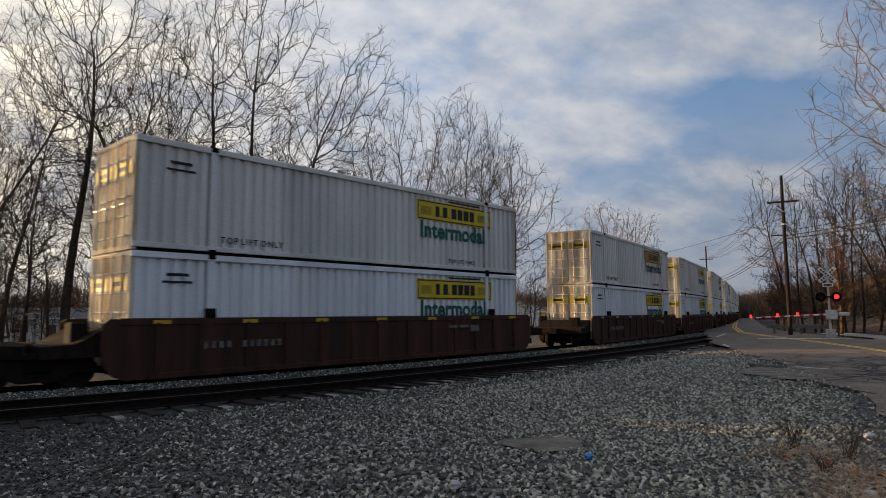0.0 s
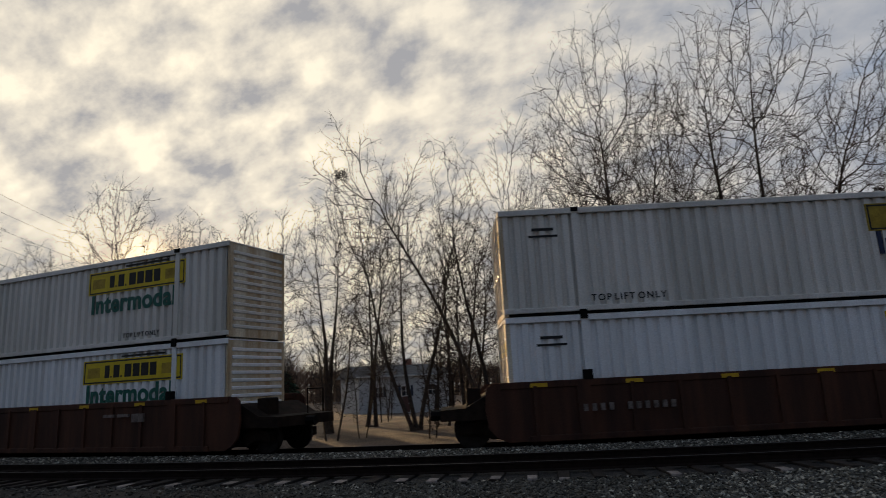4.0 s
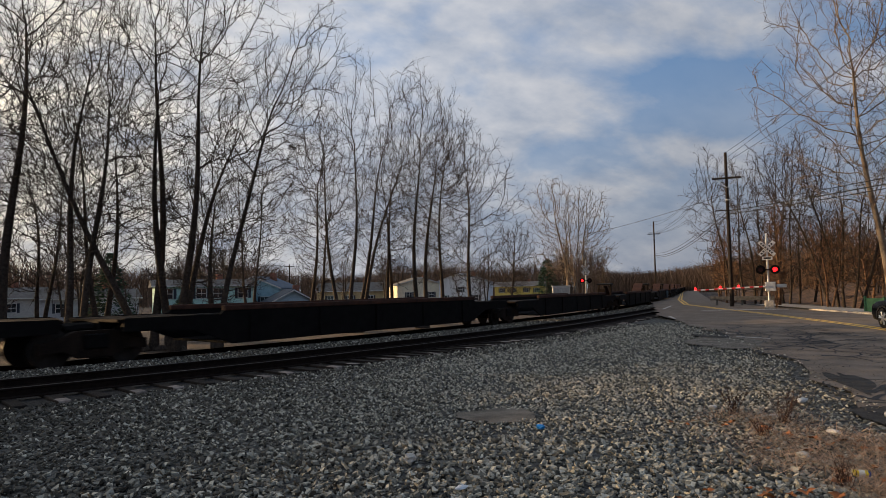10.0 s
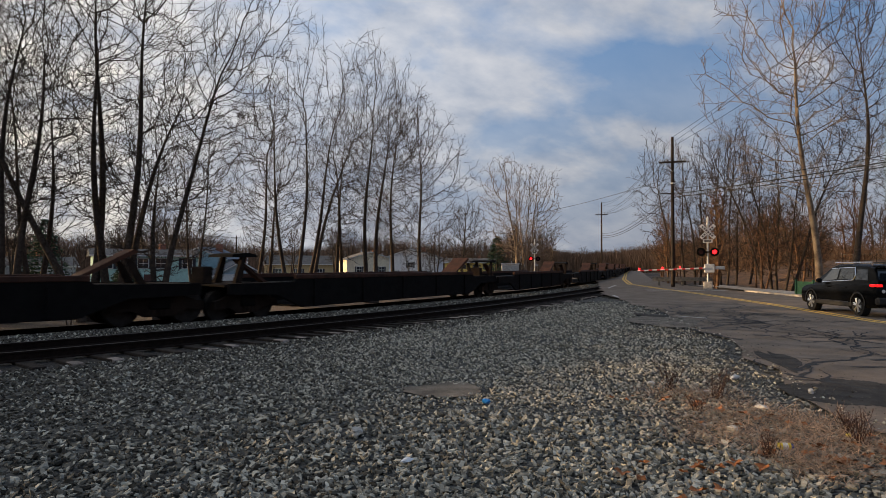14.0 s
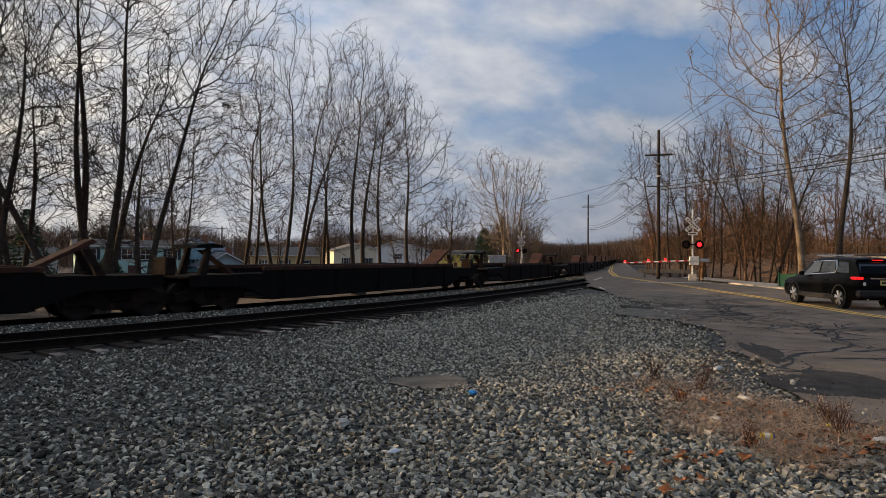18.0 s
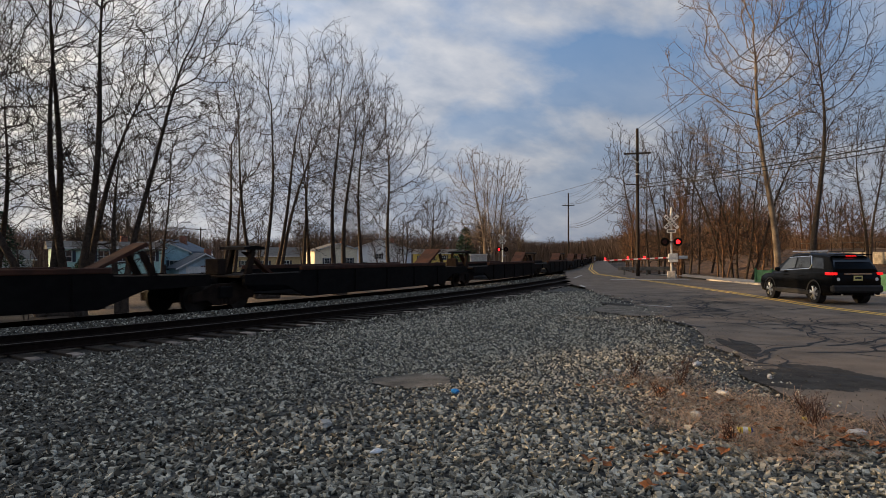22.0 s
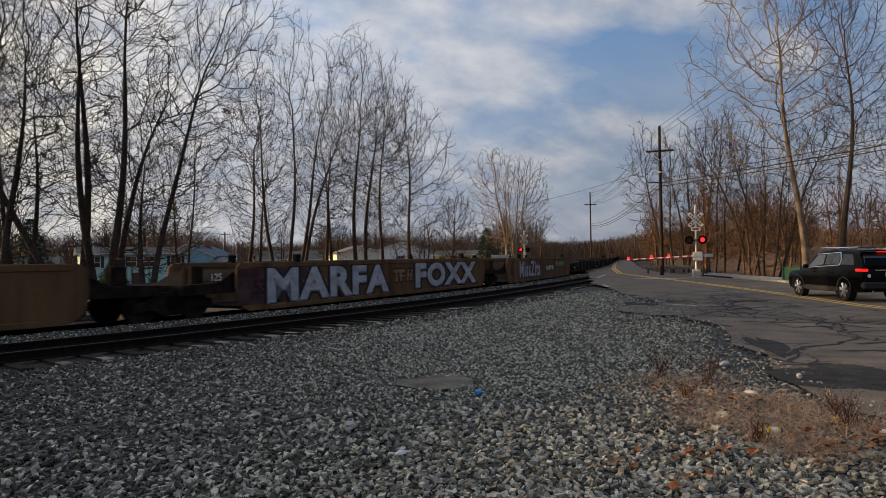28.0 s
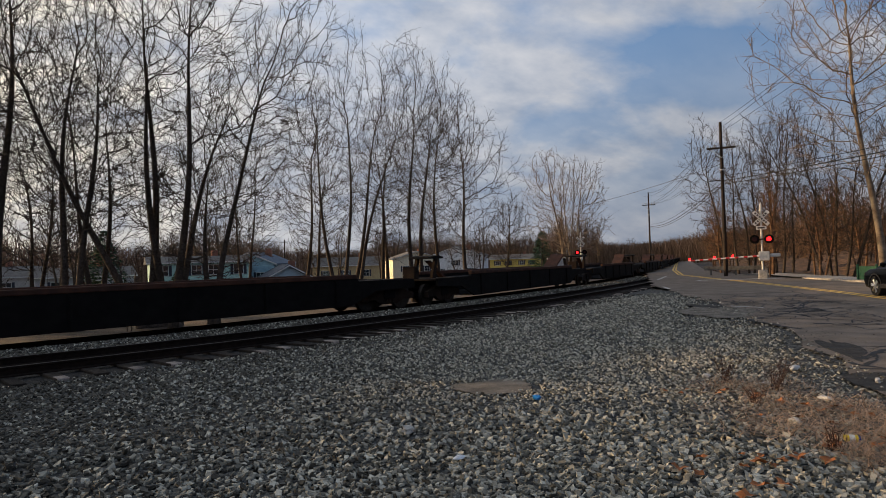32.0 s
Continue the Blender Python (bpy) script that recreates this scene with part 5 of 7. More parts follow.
    tree(39.0, 46, H(46, 0.44), 1.15, ((0, -0.05, -0.03, 1.0),), 1.0, 44, pale=True, label="tall pale-barked sycamore, bare, beside the road", frac=0.30, twig=0.016)
    tree(41.2, 44, H(44, 0.40), 0.9, ((0, 0.10, -0.10, 1.0),), 1.0, 45, label="tall bare tree with a crooked trunk beside the road", frac=0.36)
    tree(45.0, 50, H(50, 0.20), 0.8, fan(2, 0.12, 17), 1.0, 46)
    tree(49.0, 46, H(46, 0.25), 0.8, ONE, 1.0, 47)
    tree(37.8, 60, H(60, 0.12), 0.8, fan(3, 0.15, 18), 1.0, 48)
    # the woods behind, one small set of trees used again and again
    rng = random.Random(8)
    for i in range(64):
        az = rng.uniform(-98, 62)
        d = rng.uniform(85, 190) if az < 17 or az > 28 else rng.uniform(150, 260)
        if 17 < az < 25.5:
            d = rng.uniform(120, 250)
        h = rng.uniform(8, 13) if az < 17 else rng.uniform(9, 14)
        tree(az, d, h, 0.9, fan(2, 0.12, i % 6), 0.35, 100 + i % 6, reuse=("wood", i % 6), label="distant bare tree in the woods", base=-0.6, twig=0.024)


build_trees()
build_train()


# ---- crossing, poles, wires ----
def polar(az, d):
    return d * math.sin(radians(az)), d * math.cos(radians(az))


porcelain_m = mat("grey_porcelain", (0.25, 0.25, 0.26), 0.3, bump=0.0)
wire_m = mat("black_cable", (0.015, 0.015, 0.016), 0.6, bump=0.0)


def build_pole(az, d, top, arm, rz, low=None, label="dark wooden utility pole with a single crossarm"):
    x, y = polar(az, d)
    h, ah = d * top + EYE, d * arm + EYE
    p = empty("utility_pole", pose(x, y, 0, 0, 0, rz))
    tube("shaft", (0, 0, -0.8), (0, 0, h), 0.15, 0.10, pole_m, p, n=12)
    arm_o = box("crossarm", -1.0, 1.0, -0.22, -0.10, ah, ah + 0.13, pole_m, p)
    for k in (-0.9, -0.45, 0.45, 0.9):
        tube("insulator", (k, -0.16, ah + 0.13), (k, -0.16, ah + 0.34), 0.05, 0.035, porcelain_m, arm_o)
    for k in (-1, 1):
        tube("brace", (k * 0.75, -0.16, ah), (0, -0.12, ah - 0.65), 0.02, 0.02, steel_m, arm_o)
    tube("bolt_band", (0, 0, ah - 1.6), (0, 0, ah - 1.5), 0.165, 0.165, steel_m, p)
    if low:
        box("cable_bracket", -0.9, 0.15, -0.2, -0.12, low * d + EYE, low * d + EYE + 0.08, pole_m, p)
    tagged(p, label, "utility pole", "utility poles by the road")
    return p


build_pole(28.25, 52, 0.190, 0.151, -28, 0.105)
build_pole(22.4, 110, 0.0954, 0.076, -22)


def wire(a, b, sag, r=0.018, label="thin black overhead cable between utility poles", n=18):
    a, b = Vector(a), Vector(b)
    bm = bmesh.new()
    last = None
    for i in range(n + 1):
        t = i / n
        p = a.lerp(b, t)
        p.z -= sag * 4 * t * (1 - t)
        ring = [bm.verts.new(p + Vector((r * math.cos(k * 2.094), r * math.sin(k * 2.094) * 0.5, r * math.sin(k * 2.094)))) for k in range(3)]
        if last:
            for k in range(3):
                bm.faces.new((last[k], last[(k + 1) % 3], ring[(k + 1) % 3], ring[k]))
        last = ring
    tagged(part("overhead_cable", bm, wire_m), label, "cable", "overhead cables")


def build_wires():
    p1, p2 = polar(28.3, 52), polar(22.4, 110)
    # towards the camera's right the cables climb out of view to a pole behind it
    q = (34.0, 4.0)
    u1 = Vector((math.cos(radians(-28)), math.sin(radians(-28)), 0))
    over = (12.5, -8.0)
    for k, k2 in ((-0.9, -0.8), (-0.45, -0.3), (0.45, 0.4), (0.9, 0.8)):
        a = (p1[0] + u1.x * k, p1[1] + u1.y * k, 52 * 0.151 + EYE + 0.34)
        wire(a, (p2[0] + k2, p2[1], 110 * 0.076 + EYE + 0.34), 1.2, 0.016)
    # three bare lines from the pole's head pass high over the road towards the camera's side
    for k, dz in ((-0.9, -0.6), (0.0, 0.0), (0.9, -0.6)):
        a = (p1[0] + u1.x * k * 0.3, p1[1] + u1.y * k * 0.3, 52 * 0.190 + EYE + dz)
        wire(a, (over[0] + 1.3 * k, over[1], 13.2 + dz * 0.4), 0.6, 0.014)
        wire(a, (p2[0] + k, p2[1], 110 * 0.0954 + EYE + dz), 1.4, 0.016)
    for dz, r in ((0.0, 0.035), (-0.25, 0.03), (0.35, 0.022)):
        a = (p1[0], p1[1], 52 * 0.105 + EYE + dz)
        wire(a, (p2[0], p2[1], 110 * 0.045 + EYE + dz), 1.0, r)
        wire(a, (q[0], q[1], 8.6 + dz), 0.5, r)
    x, y = polar(14.0, 118)
    wire((p1[0], p1[1], 52 * 0.130 + EYE), (x, y, 118 * 0.075 + EYE), 0.6, 0.02)
    for k in range(5):
        a, b = polar(-95, 40), polar(-66, 75)
        wire((a[0], a[1], 17.5 - k * 1.2), (b[0], b[1], 14.5 - k * 1.1), 0.8, 0.010)
    far = empty("utility_pole", pose(*polar(-9.5, 120), 0))
    tube("shaft", (0, 0, -2.5), (0, 0, 120 * 0.042 + EYE), 0.15, 0.10, pole_m, far)
    box("crossarm", -0.9, 0.9, -0.1, 0.1, 120 * 0.038 + EYE, 120 * 0.038 + EYE + 0.12, pole_m, far)
    tagged(far, "distant dark utility pole among the houses", "utility pole", "utility poles by the road")


build_wires()
red_stripe_m = mat("red_reflective_stripe", (0.42, 0.03, 0.03), 0.5, var=0.2, bump=0.0)
white_stripe_m = mat("white_reflective_stripe", (0.62, 0.60, 0.58), 0.5, var=0.15, bump=0.0)


def build_signal(az, d, gate, k=1.0, lit=1):
    """Railway crossing signal facing the camera: mast, crossed boards, two lamps, gate arm."""
    x, y = polar(az, d)
    zb = EYE - 0.0309 * 46.6 if gate else 0.1
    s = empty("crossing_signal", pose(x, y, zb, 0, 0, -az))
    tube("mast", (0, 0, 0), (0, 0, 4.55), 0.065, 0.06, silver_m, s, n=12)
    tube("mast_cap", (0, 0, 4.55), (0, 0, 4.75), 0.08, 0.03, silver_m, s)
    base = box("base", -0.28, 0.28, -0.28, 0.28, -0.3, 0.35, mat("pale_concrete", (0.36, 0.33, 0.29), 0.9, var=0.25), s, "", 0.05)
    for sg in (-1, 1):
        bm = bmesh.new()
        add_box(bm, -0.62, 0.62, -0.115 - 0.012 * sg, -0.10 - 0.012 * sg, -0.115, 0.115, 0.004)
        b = part("crossbuck_board", bm, white_stripe_m, s, "white crossbuck board with worn lettering")
        b.matrix_basis = pose(0, 0, 3.72, 0, sg * 45, 0)
        for q in range(6):
            w = box("lettering_bar", -0.50 + q * 0.17, -0.40 + q * 0.17, -0.132 - 0.012 * sg, -0.128 - 0.012 * sg, -0.06, 0.06, ink_m, b, "", 0)
    plate = box("track_count_plate", -0.30, 0.30, -0.12, -0.10, 2.98, 3.20, white_stripe_m, s, "", 0.005)
    box("lettering_bar", -0.22, 0.22, -0.126, -0.122, 3.04, 3.14, ink_m, plate, "", 0)
    tube("lamp_arm", (-0.55, -0.08, 2.35), (0.55, -0.08, 2.35), 0.045, 0.045, black_m, s)
    for i, lx in enumerate((-0.42, 0.42)):
        bm = bmesh.new()
        add_tube(bm, (lx, -0.14, 2.35), (lx, -0.17, 2.35), 0.29, n=24)
        disc = part("lamp_background", bm, black_m, s, "black round lamp background")
        bm = bmesh.new()
        add_tube(bm, (lx, -0.17, 2.35), (lx, -0.20, 2.35), 0.14, n=20)
        part("lens", bm, red_lamp_m if i == lit else dark_lamp_m, disc, "glowing red lens" if i == lit else "unlit red lens")
        bm = bmesh.new()
        for a in range(12):
            t0, t1 = math.pi * a / 12, math.pi * (a + 1) / 12
            vs = [bm.verts.new((lx + 0.16 * math.cos(t), yy, 2.35 + 0.16 * math.sin(t))) for t, yy in ((t0, -0.17), (t1, -0.17), (t1, -0.42), (t0, -0.42))]
            bm.faces.new(vs)
        part("hood", bm, black_m, disc)
    tube("bell", (0, 0.05, 4.20), (0.0, 0.05, 4.36), 0.13, 0.05, silver_m, s)
    if gate:
        bm = bmesh.new()
        add_box(bm, -0.22, 0.42, -0.28, 0.22, 0.95, 1.55, 0.04)
        mech = part("gate_mechanism", bm, silver_m, s, "grey gate motor housing")
        box("counterweight", 0.45, 1.05, -0.12, 0.12, 1.18, 1.40, silver_m, mech, "", 0.03)
        arm = tube("gate_arm", (-0.2, -0.34, 1.26), (-4.5, -0.34, 1.05), 0.055, 0.045, white_stripe_m, s, "lowered red and white striped gate arm")
        for q in range(8):
            t0, t1 = (q + 0.25) / 8, (q + 0.68) / 8
            tube("red_stripe", (-0.2 - 4.3 * t0, -0.34, 1.26 - 0.21 * t0), (-0.2 - 4.3 * t1, -0.34, 1.26 - 0.21 * t1), 0.060, 0.056, red_stripe_m, arm)
        for t0 in (0.98, 0.62, 0.36):
            px, pz = -0.2 - 4.3 * t0, 1.26 - 0.21 * t0
            tube("gate_lamp", (px, -0.36, pz + 0.06), (px, -0.36, pz + 0.20), 0.07, 0.06, red_lamp_m, arm, "small glowing red gate lamp")
    tagged(s, "silver railway crossing signal with crossbuck, red lamp" + (" and lowered gate" if gate else ""), "crossing signal", "crossing signals")
    return s


build_signal(30.97, 46.6, True, lit=1)
build_signal(16.6, 78, False, lit=0)
# grey relay cabinet by the crossing
x, y = polar(14.45, 80)
cab = empty("relay_cabinet", pose(x, y, -0.6, 0, 0, -14))
box("cabinet_body", -1.05, 1.05, -0.7, 0.7, 0.0, 2.35, silver_m, cab, "", 0.03)
box("cabinet_roof", -1.15, 1.15, -0.8, 0.8, 2.35, 2.5, silver_m, cab, "", 0.03)
box("door", -0.9, 0.0, -0.72, -0.70, 0.15, 2.2, steel_m, cab, "", 0)
box("door", 0.05, 0.95, -0.72, -0.70, 0.15, 2.2, steel_m, cab, "", 0)
tagged(cab, "pale grey metal relay cabinet beside the line", "cabinet")
concrete_m = mat("pale_concrete", (0.36, 0.33, 0.29), 0.9, var=0.25)
x, y = polar(29.0, 55)
worn_m = mat("weathered_barrier_steel", (0.15, 0.14, 0.125), 0.8, var=0.35, scale=4)
bar_ = empty("road_barrier", pose(x, y, 0.05, 0, 0, -27))
bm = bmesh.new()
add_prism(bm, [(-2.3, 0.42), (2.1, 0.42), (2.3, 0.50), (2.1, 0.72), (-2.3, 0.72)], -0.05, 0.05)
part("rail_beam", bm, worn_m, bar_)
for k in (-1.8, 0.0, 1.8):
    box("post", k - 0.08, k + 0.08, 0.05, 0.2, -0.3, 0.72, worn_m, bar_, "", 0.01)
tagged(bar_, "short galvanised steel guard rail at the crossing", "guard rail")


# ---- black car waiting at the crossing (y forward) ----
def build_suv():
    x, y = 18.38, 20.8
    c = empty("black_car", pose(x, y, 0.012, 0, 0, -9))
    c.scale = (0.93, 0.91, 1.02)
    paint = mat("black_car_paint", (0.003, 0.0032, 0.0036), 0.2, 0.0, var=0.1, bump=0.0, spec=0.08)
    trim = mat("black_plastic_trim", (0.02, 0.02, 0.021), 0.6, var=0.2, bump=0.1)
    chrome = mat("chrome", (0.75, 0.75, 0.76), 0.12, 1.0, var=0.05, bump=0.0)
    gl = glass("dark_car_glass")
    tail = mat("lit_tail_lamp", (0.5, 0.02, 0.02), 0.25, emit=((1.0, 0.015, 0.015), 0.8), bump=0.0)
    # body: cross-sections from the rear bumper to the nose: y, half width, sill z, belt z
    st = [(-2.58, 0.80, 0.42, 1.00), (-2.50, 0.93, 0.34, 1.08), (-2.2, 0.98, 0.30, 1.10), (-1.0, 1.0, 0.28, 1.08), (0.6, 1.0, 0.28, 1.04), (1.3, 0.99, 0.28, 1.02), (2.1, 0.97, 0.28, 0.95), (2.45, 0.90, 0.32, 0.86), (2.60, 0.72, 0.40, 0.74)]
    bm = bmesh.new()
    rings = []
    for yy, w, z0, z1 in st:
        pts = [(-w * 0.94, z0), (-w, z0 + 0.18), (-w, z1 - 0.20), (-w * 0.965, z1 - 0.04), (-w * 0.9, z1), (w * 0.9, z1), (w * 0.965, z1 - 0.04), (w, z1 - 0.20), (w, z0 + 0.18), (w * 0.94, z0)]
        rings.append([bm.verts.new((a, yy, b)) for a, b in pts])
    for a, b in zip(rings, rings[1:]):
        for i in range(10):
            bm.faces.new((a[i], b[i], b[(i + 1) % 10], a[(i + 1) % 10]))
    bm.faces.new(rings[0]); bm.faces.new(rings[-1][::-1])
    bmesh.ops.recalc_face_normals(bm, faces=bm.faces[:])
    body = part("body", bm, paint, c, smooth=True)
    body.data.set_sharp_from_angle(angle=radians(32))
    # cabin
    st = [(-2.46, 0.86, 1.08, 1.20, 0.82), (-2.28, 0.90, 1.08, 1.45, 0.76), (-2.1, 0.92, 1.08, 1.63, 0.73), (-1.75, 0.94, 1.08, 1.70, 0.72), (-0.6, 0.95, 1.06, 1.76, 0.72), (0.1, 0.95, 1.05, 1.745, 0.71), (0.5, 0.94, 1.04, 1.66, 0.71), (0.95, 0.92, 1.03, 1.42, 0.76), (1.55, 0.88, 1.01, 1.08, 0.84)]
    bm = bmesh.new()
    rings = []
    for yy, w, z0, z1, wt in st:
        pts = [(-w, z0 - 0.04), (-wt - 0.02, z1 - 0.06), (-wt + 0.10, z1), (wt - 0.10, z1), (wt + 0.02, z1 - 0.06), (w, z0 - 0.04)]
        rings.append([bm.verts.new((a, yy, b)) for a, b in pts])
    for a, b in zip(rings, rings[1:]):
        for i in range(5):
            bm.faces.new((a[i], b[i], b[i + 1], a[i + 1]))
    bm.faces.new(rings[0]); bm.faces.new(rings[-1][::-1])
    bmesh.ops.recalc_face_normals(bm, faces=bm.faces[:])
    cabin = part("cabin", bm, paint, c, smooth=True)
    cabin.data.set_sharp_from_angle(angle=radians(28))

    def side_at(yy, f, sy, lift=0.012):
        ys = [s[0] for s in st]
        w, z0, z1, wt = (float(np.interp(yy, ys, [s[k] for s in st])) for k in (1, 2, 3, 4))
        return (sy * (w + (wt + 0.02 - w) * f + lift), yy, z0 - 0.04 + (z1 - 0.06 - z0 + 0.04) * f)

    for sy in (-1, 1):
        for name, lo, hi in (("rear_quarter_window", (-1.98, -1.25), (-1.80, -1.22)), ("rear_door_window", (-1.12, -0.22), (-1.02, -0.22)), ("front_door_window", (-0.12, 0.98), (-0.12, 0.42))):
            bm = bmesh.new()
            vs = [bm.verts.new(side_at(yy, f, sy)) for yy, f in ((lo[0], 0.30), (lo[1], 0.30), (hi[1], 0.88), (hi[0], 0.88))]
            bm.faces.new(vs if sy > 0 else vs[::-1])
            part(name, bm, gl, cabin, "dark tinted side window")
        bm = bmesh.new()
        line = [side_at(yy, f, sy, 0.02) for yy, f in ((0.95, 0.26), (-1.16, 0.26), (-1.22, 0.5), (-1.08, 0.93), (0.42, 0.93))]
        for p0, p1 in zip(line, line[1:]):
            add_tube(bm, p0, p1, 0.019, n=6)
        part("window_trim", bm, chrome, cabin, "bright chrome window trim")
        bm = bmesh.new()
        add_tube(bm, (sy * 0.68, -1.95, 1.80), (sy * 0.68, 0.35, 1.80), 0.022, n=6)
        for yy in (-1.9, -0.8, 0.3):
            add_tube(bm, (sy * 0.68, yy, 1.70), (sy * 0.68, yy, 1.80), 0.02, n=6)
        part("roof_rail", bm, chrome if sy < 0 else trim, cabin, "bright roof rail")
        box("mirror", *sorted((sy * 0.98, sy * 1.16)), 0.72, 0.90, 1.06, 1.22, paint, c, "", 0.04)
        box("side_trim", *sorted((sy * 0.985, sy * 1.012)), -1.2, 1.15, 0.30, 0.44, trim, body, "", 0.01)
        box("trim_strip", *sorted((sy * 1.0, sy * 1.016)), -1.0, 1.0, 0.445, 0.465, chrome, body, "", 0)
        for yy in (-0.75, 0.35):
            box("door_handle", *sorted((sy * 0.99, sy * 1.03)), yy - 0.11, yy + 0.11, 0.93, 0.97, paint, body, "", 0.01)
        for yy in (-1.535, 1.535):
            bm = bmesh.new()
            add_tube(bm, (sy * 0.72, yy, 0.365), (sy * 0.985, yy, 0.365), 0.365, n=32)
            wheel = part("wheel", bm, mat("black_tyre_rubber", (0.018, 0.018, 0.019), 0.85, var=0.2), c, "black tyre with bright alloy rim")
            bm = bmesh.new()
            add_tube(bm, (sy * 0.97, yy, 0.365), (sy * 0.992, yy, 0.365), 0.255, n=28)
            part("rim_well", bm, trim, wheel)
            bm = bmesh.new()
            for a in range(6):
                t = a * math.pi / 3 + 0.2
                for dt in (-0.14, 0.14):
                    add_tube(bm, (sy * 1.0, yy + 0.05 * math.cos(t), 0.365 + 0.05 * math.sin(t)), (sy * 0.998, yy + 0.245 * math.cos(t + dt), 0.365 + 0.245 * math.sin(t + dt)), 0.03, 0.022, n=5)
            add_tube(bm, (sy * 0.985, yy, 0.365), (sy * 1.01, yy, 0.365), 0.07, n=12)
            part("alloy_rim", bm, mat("alloy", (0.62, 0.62, 0.63), 0.3, 0.9, var=0.05, bump=0.0), wheel, "bright alloy spokes")
            bm = bmesh.new()
            for a in range(10):
                t0, t1 = math.pi * a / 10, math.pi * (a + 1) / 10
                vs = [bm.verts.new((sy * 1.004, yy + r * math.cos(t), 0.365 + r * math.sin(t))) for r, t in ((0.40, t0), (0.46, t0), (0.46, t1), (0.40, t1))]
                bm.faces.new(vs if sy < 0 else vs[::-1])
            part("wheel_arch", bm, trim, body)
        # tail lamp wraps the corner
        box("tail_lamp", *sorted((sy * 0.90, sy * 1.004)), -2.54, -2.22, 1.0, 1.09, tail, body, "glowing red tail lamp", 0.02)
        box("tail_lamp", *sorted((sy * 0.76, sy * 0.92)), -2.60, -2.50, 1.0, 1.09, tail, body, "glowing red tail lamp", 0.01)
        tube("exhaust_pipe", (sy * 0.62, -2.62, 0.34), (sy * 0.62, -2.4, 0.34), 0.045, 0.045, chrome, c)
    bm = bmesh.new()
    vs = [bm.verts.new(p) for p in ((-0.78, -2.455, 1.17), (0.78, -2.455, 1.17), (0.70, -2.20, 1.58), (-0.70, -2.20, 1.58))]
    bm.faces.new(vs)
    part("rear_window", bm, gl, cabin, "dark tinted rear window")
    box("high_brake_lamp", -0.16, 0.16, -2.28, -2.16, 1.62, 1.66, tail, cabin, "glowing high brake lamp", 0)
    box("rear_spoiler", -0.72, 0.72, -2.36, -2.0, 1.655, 1.70, paint, cabin, "", 0.015)
    box("rear_bumper", -0.95, 0.95, -2.64, -2.40, 0.42, 0.66, trim, body, "", 0.05)
    box("chrome_strip", -0.52, 0.52, -2.615, -2.58, 1.02, 1.06, chrome, body, "", 0)
    plate = box("number_plate", -0.16, 0.16, -2.62, -2.59, 0.82, 0.98, mat("pale_yellow_plate", (0.60, 0.50, 0.20), 0.5, var=0.15, bump=0), body, "pale yellow plate with dark bars", 0)
    box("plate_mark", -0.12, 0.12, -2.625, -2.62, 0.87, 0.94, ink_m, plate, "", 0)
    for k in (-0.72, 0.72):
        tube("sticker", (k, -2.575, 0.86), (k, -2.585, 0.86), 0.06, 0.06, white_stripe_m, body, "round white sticker", n=14)
    tagged(c, "black sport utility car with lit tail lamps on the road", "car")


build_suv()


# ---- roadside ----
def strip(name, pts, z0, z1, th, material, label, cat, kind="structure"):
    bm = bmesh.new()
    for (ax, ay), (bx, by) in zip(pts, pts[1:]):
        d = Vector((bx - ax, by - ay)); n = Vector((-d.y, d.x)).normalized() * th
        lo = [bm.verts.new((px, py, z0)) for px, py in ((ax - n.x, ay - n.y), (bx - n.x, by - n.y), (bx + n.x, by + n.y), (ax + n.x, ay + n.y))]
        hi = [bm.verts.new((v.co.x, v.co.y, z1)) for v in lo]
        for i in range(4):
            bm.faces.new((lo[i], lo[(i + 1) % 4], hi[(i + 1) % 4], hi[i]))
        bm.faces.new(hi); bm.faces.new(lo[::-1])
    bmesh.ops.recalc_face_normals(bm, faces=bm.faces[:])
    ob = part(name, bm, material)
    return tagged(ob, label, cat, kind=kind)


strip("kerb", [(20.6, 8), (21.7, 15), (22.1, 18), (23.1, 24), (24.3, 31), (25.4, 38)], -0.1, 0.14, 0.08, concrete_m, "pale worn concrete kerb along the road", "kerb")
v, f = ribbon([(p[0] + 0.1, p[1]) for p in ROAD_R[3:12]], [(p[0] + 2.4, p[1]) for p in ROAD_R[3:12]], 2.0, 0.10)
tagged(obj_from("pavement", v, f, concrete_m), "pale concrete pavement beside the road", "pavement", kind="structure")
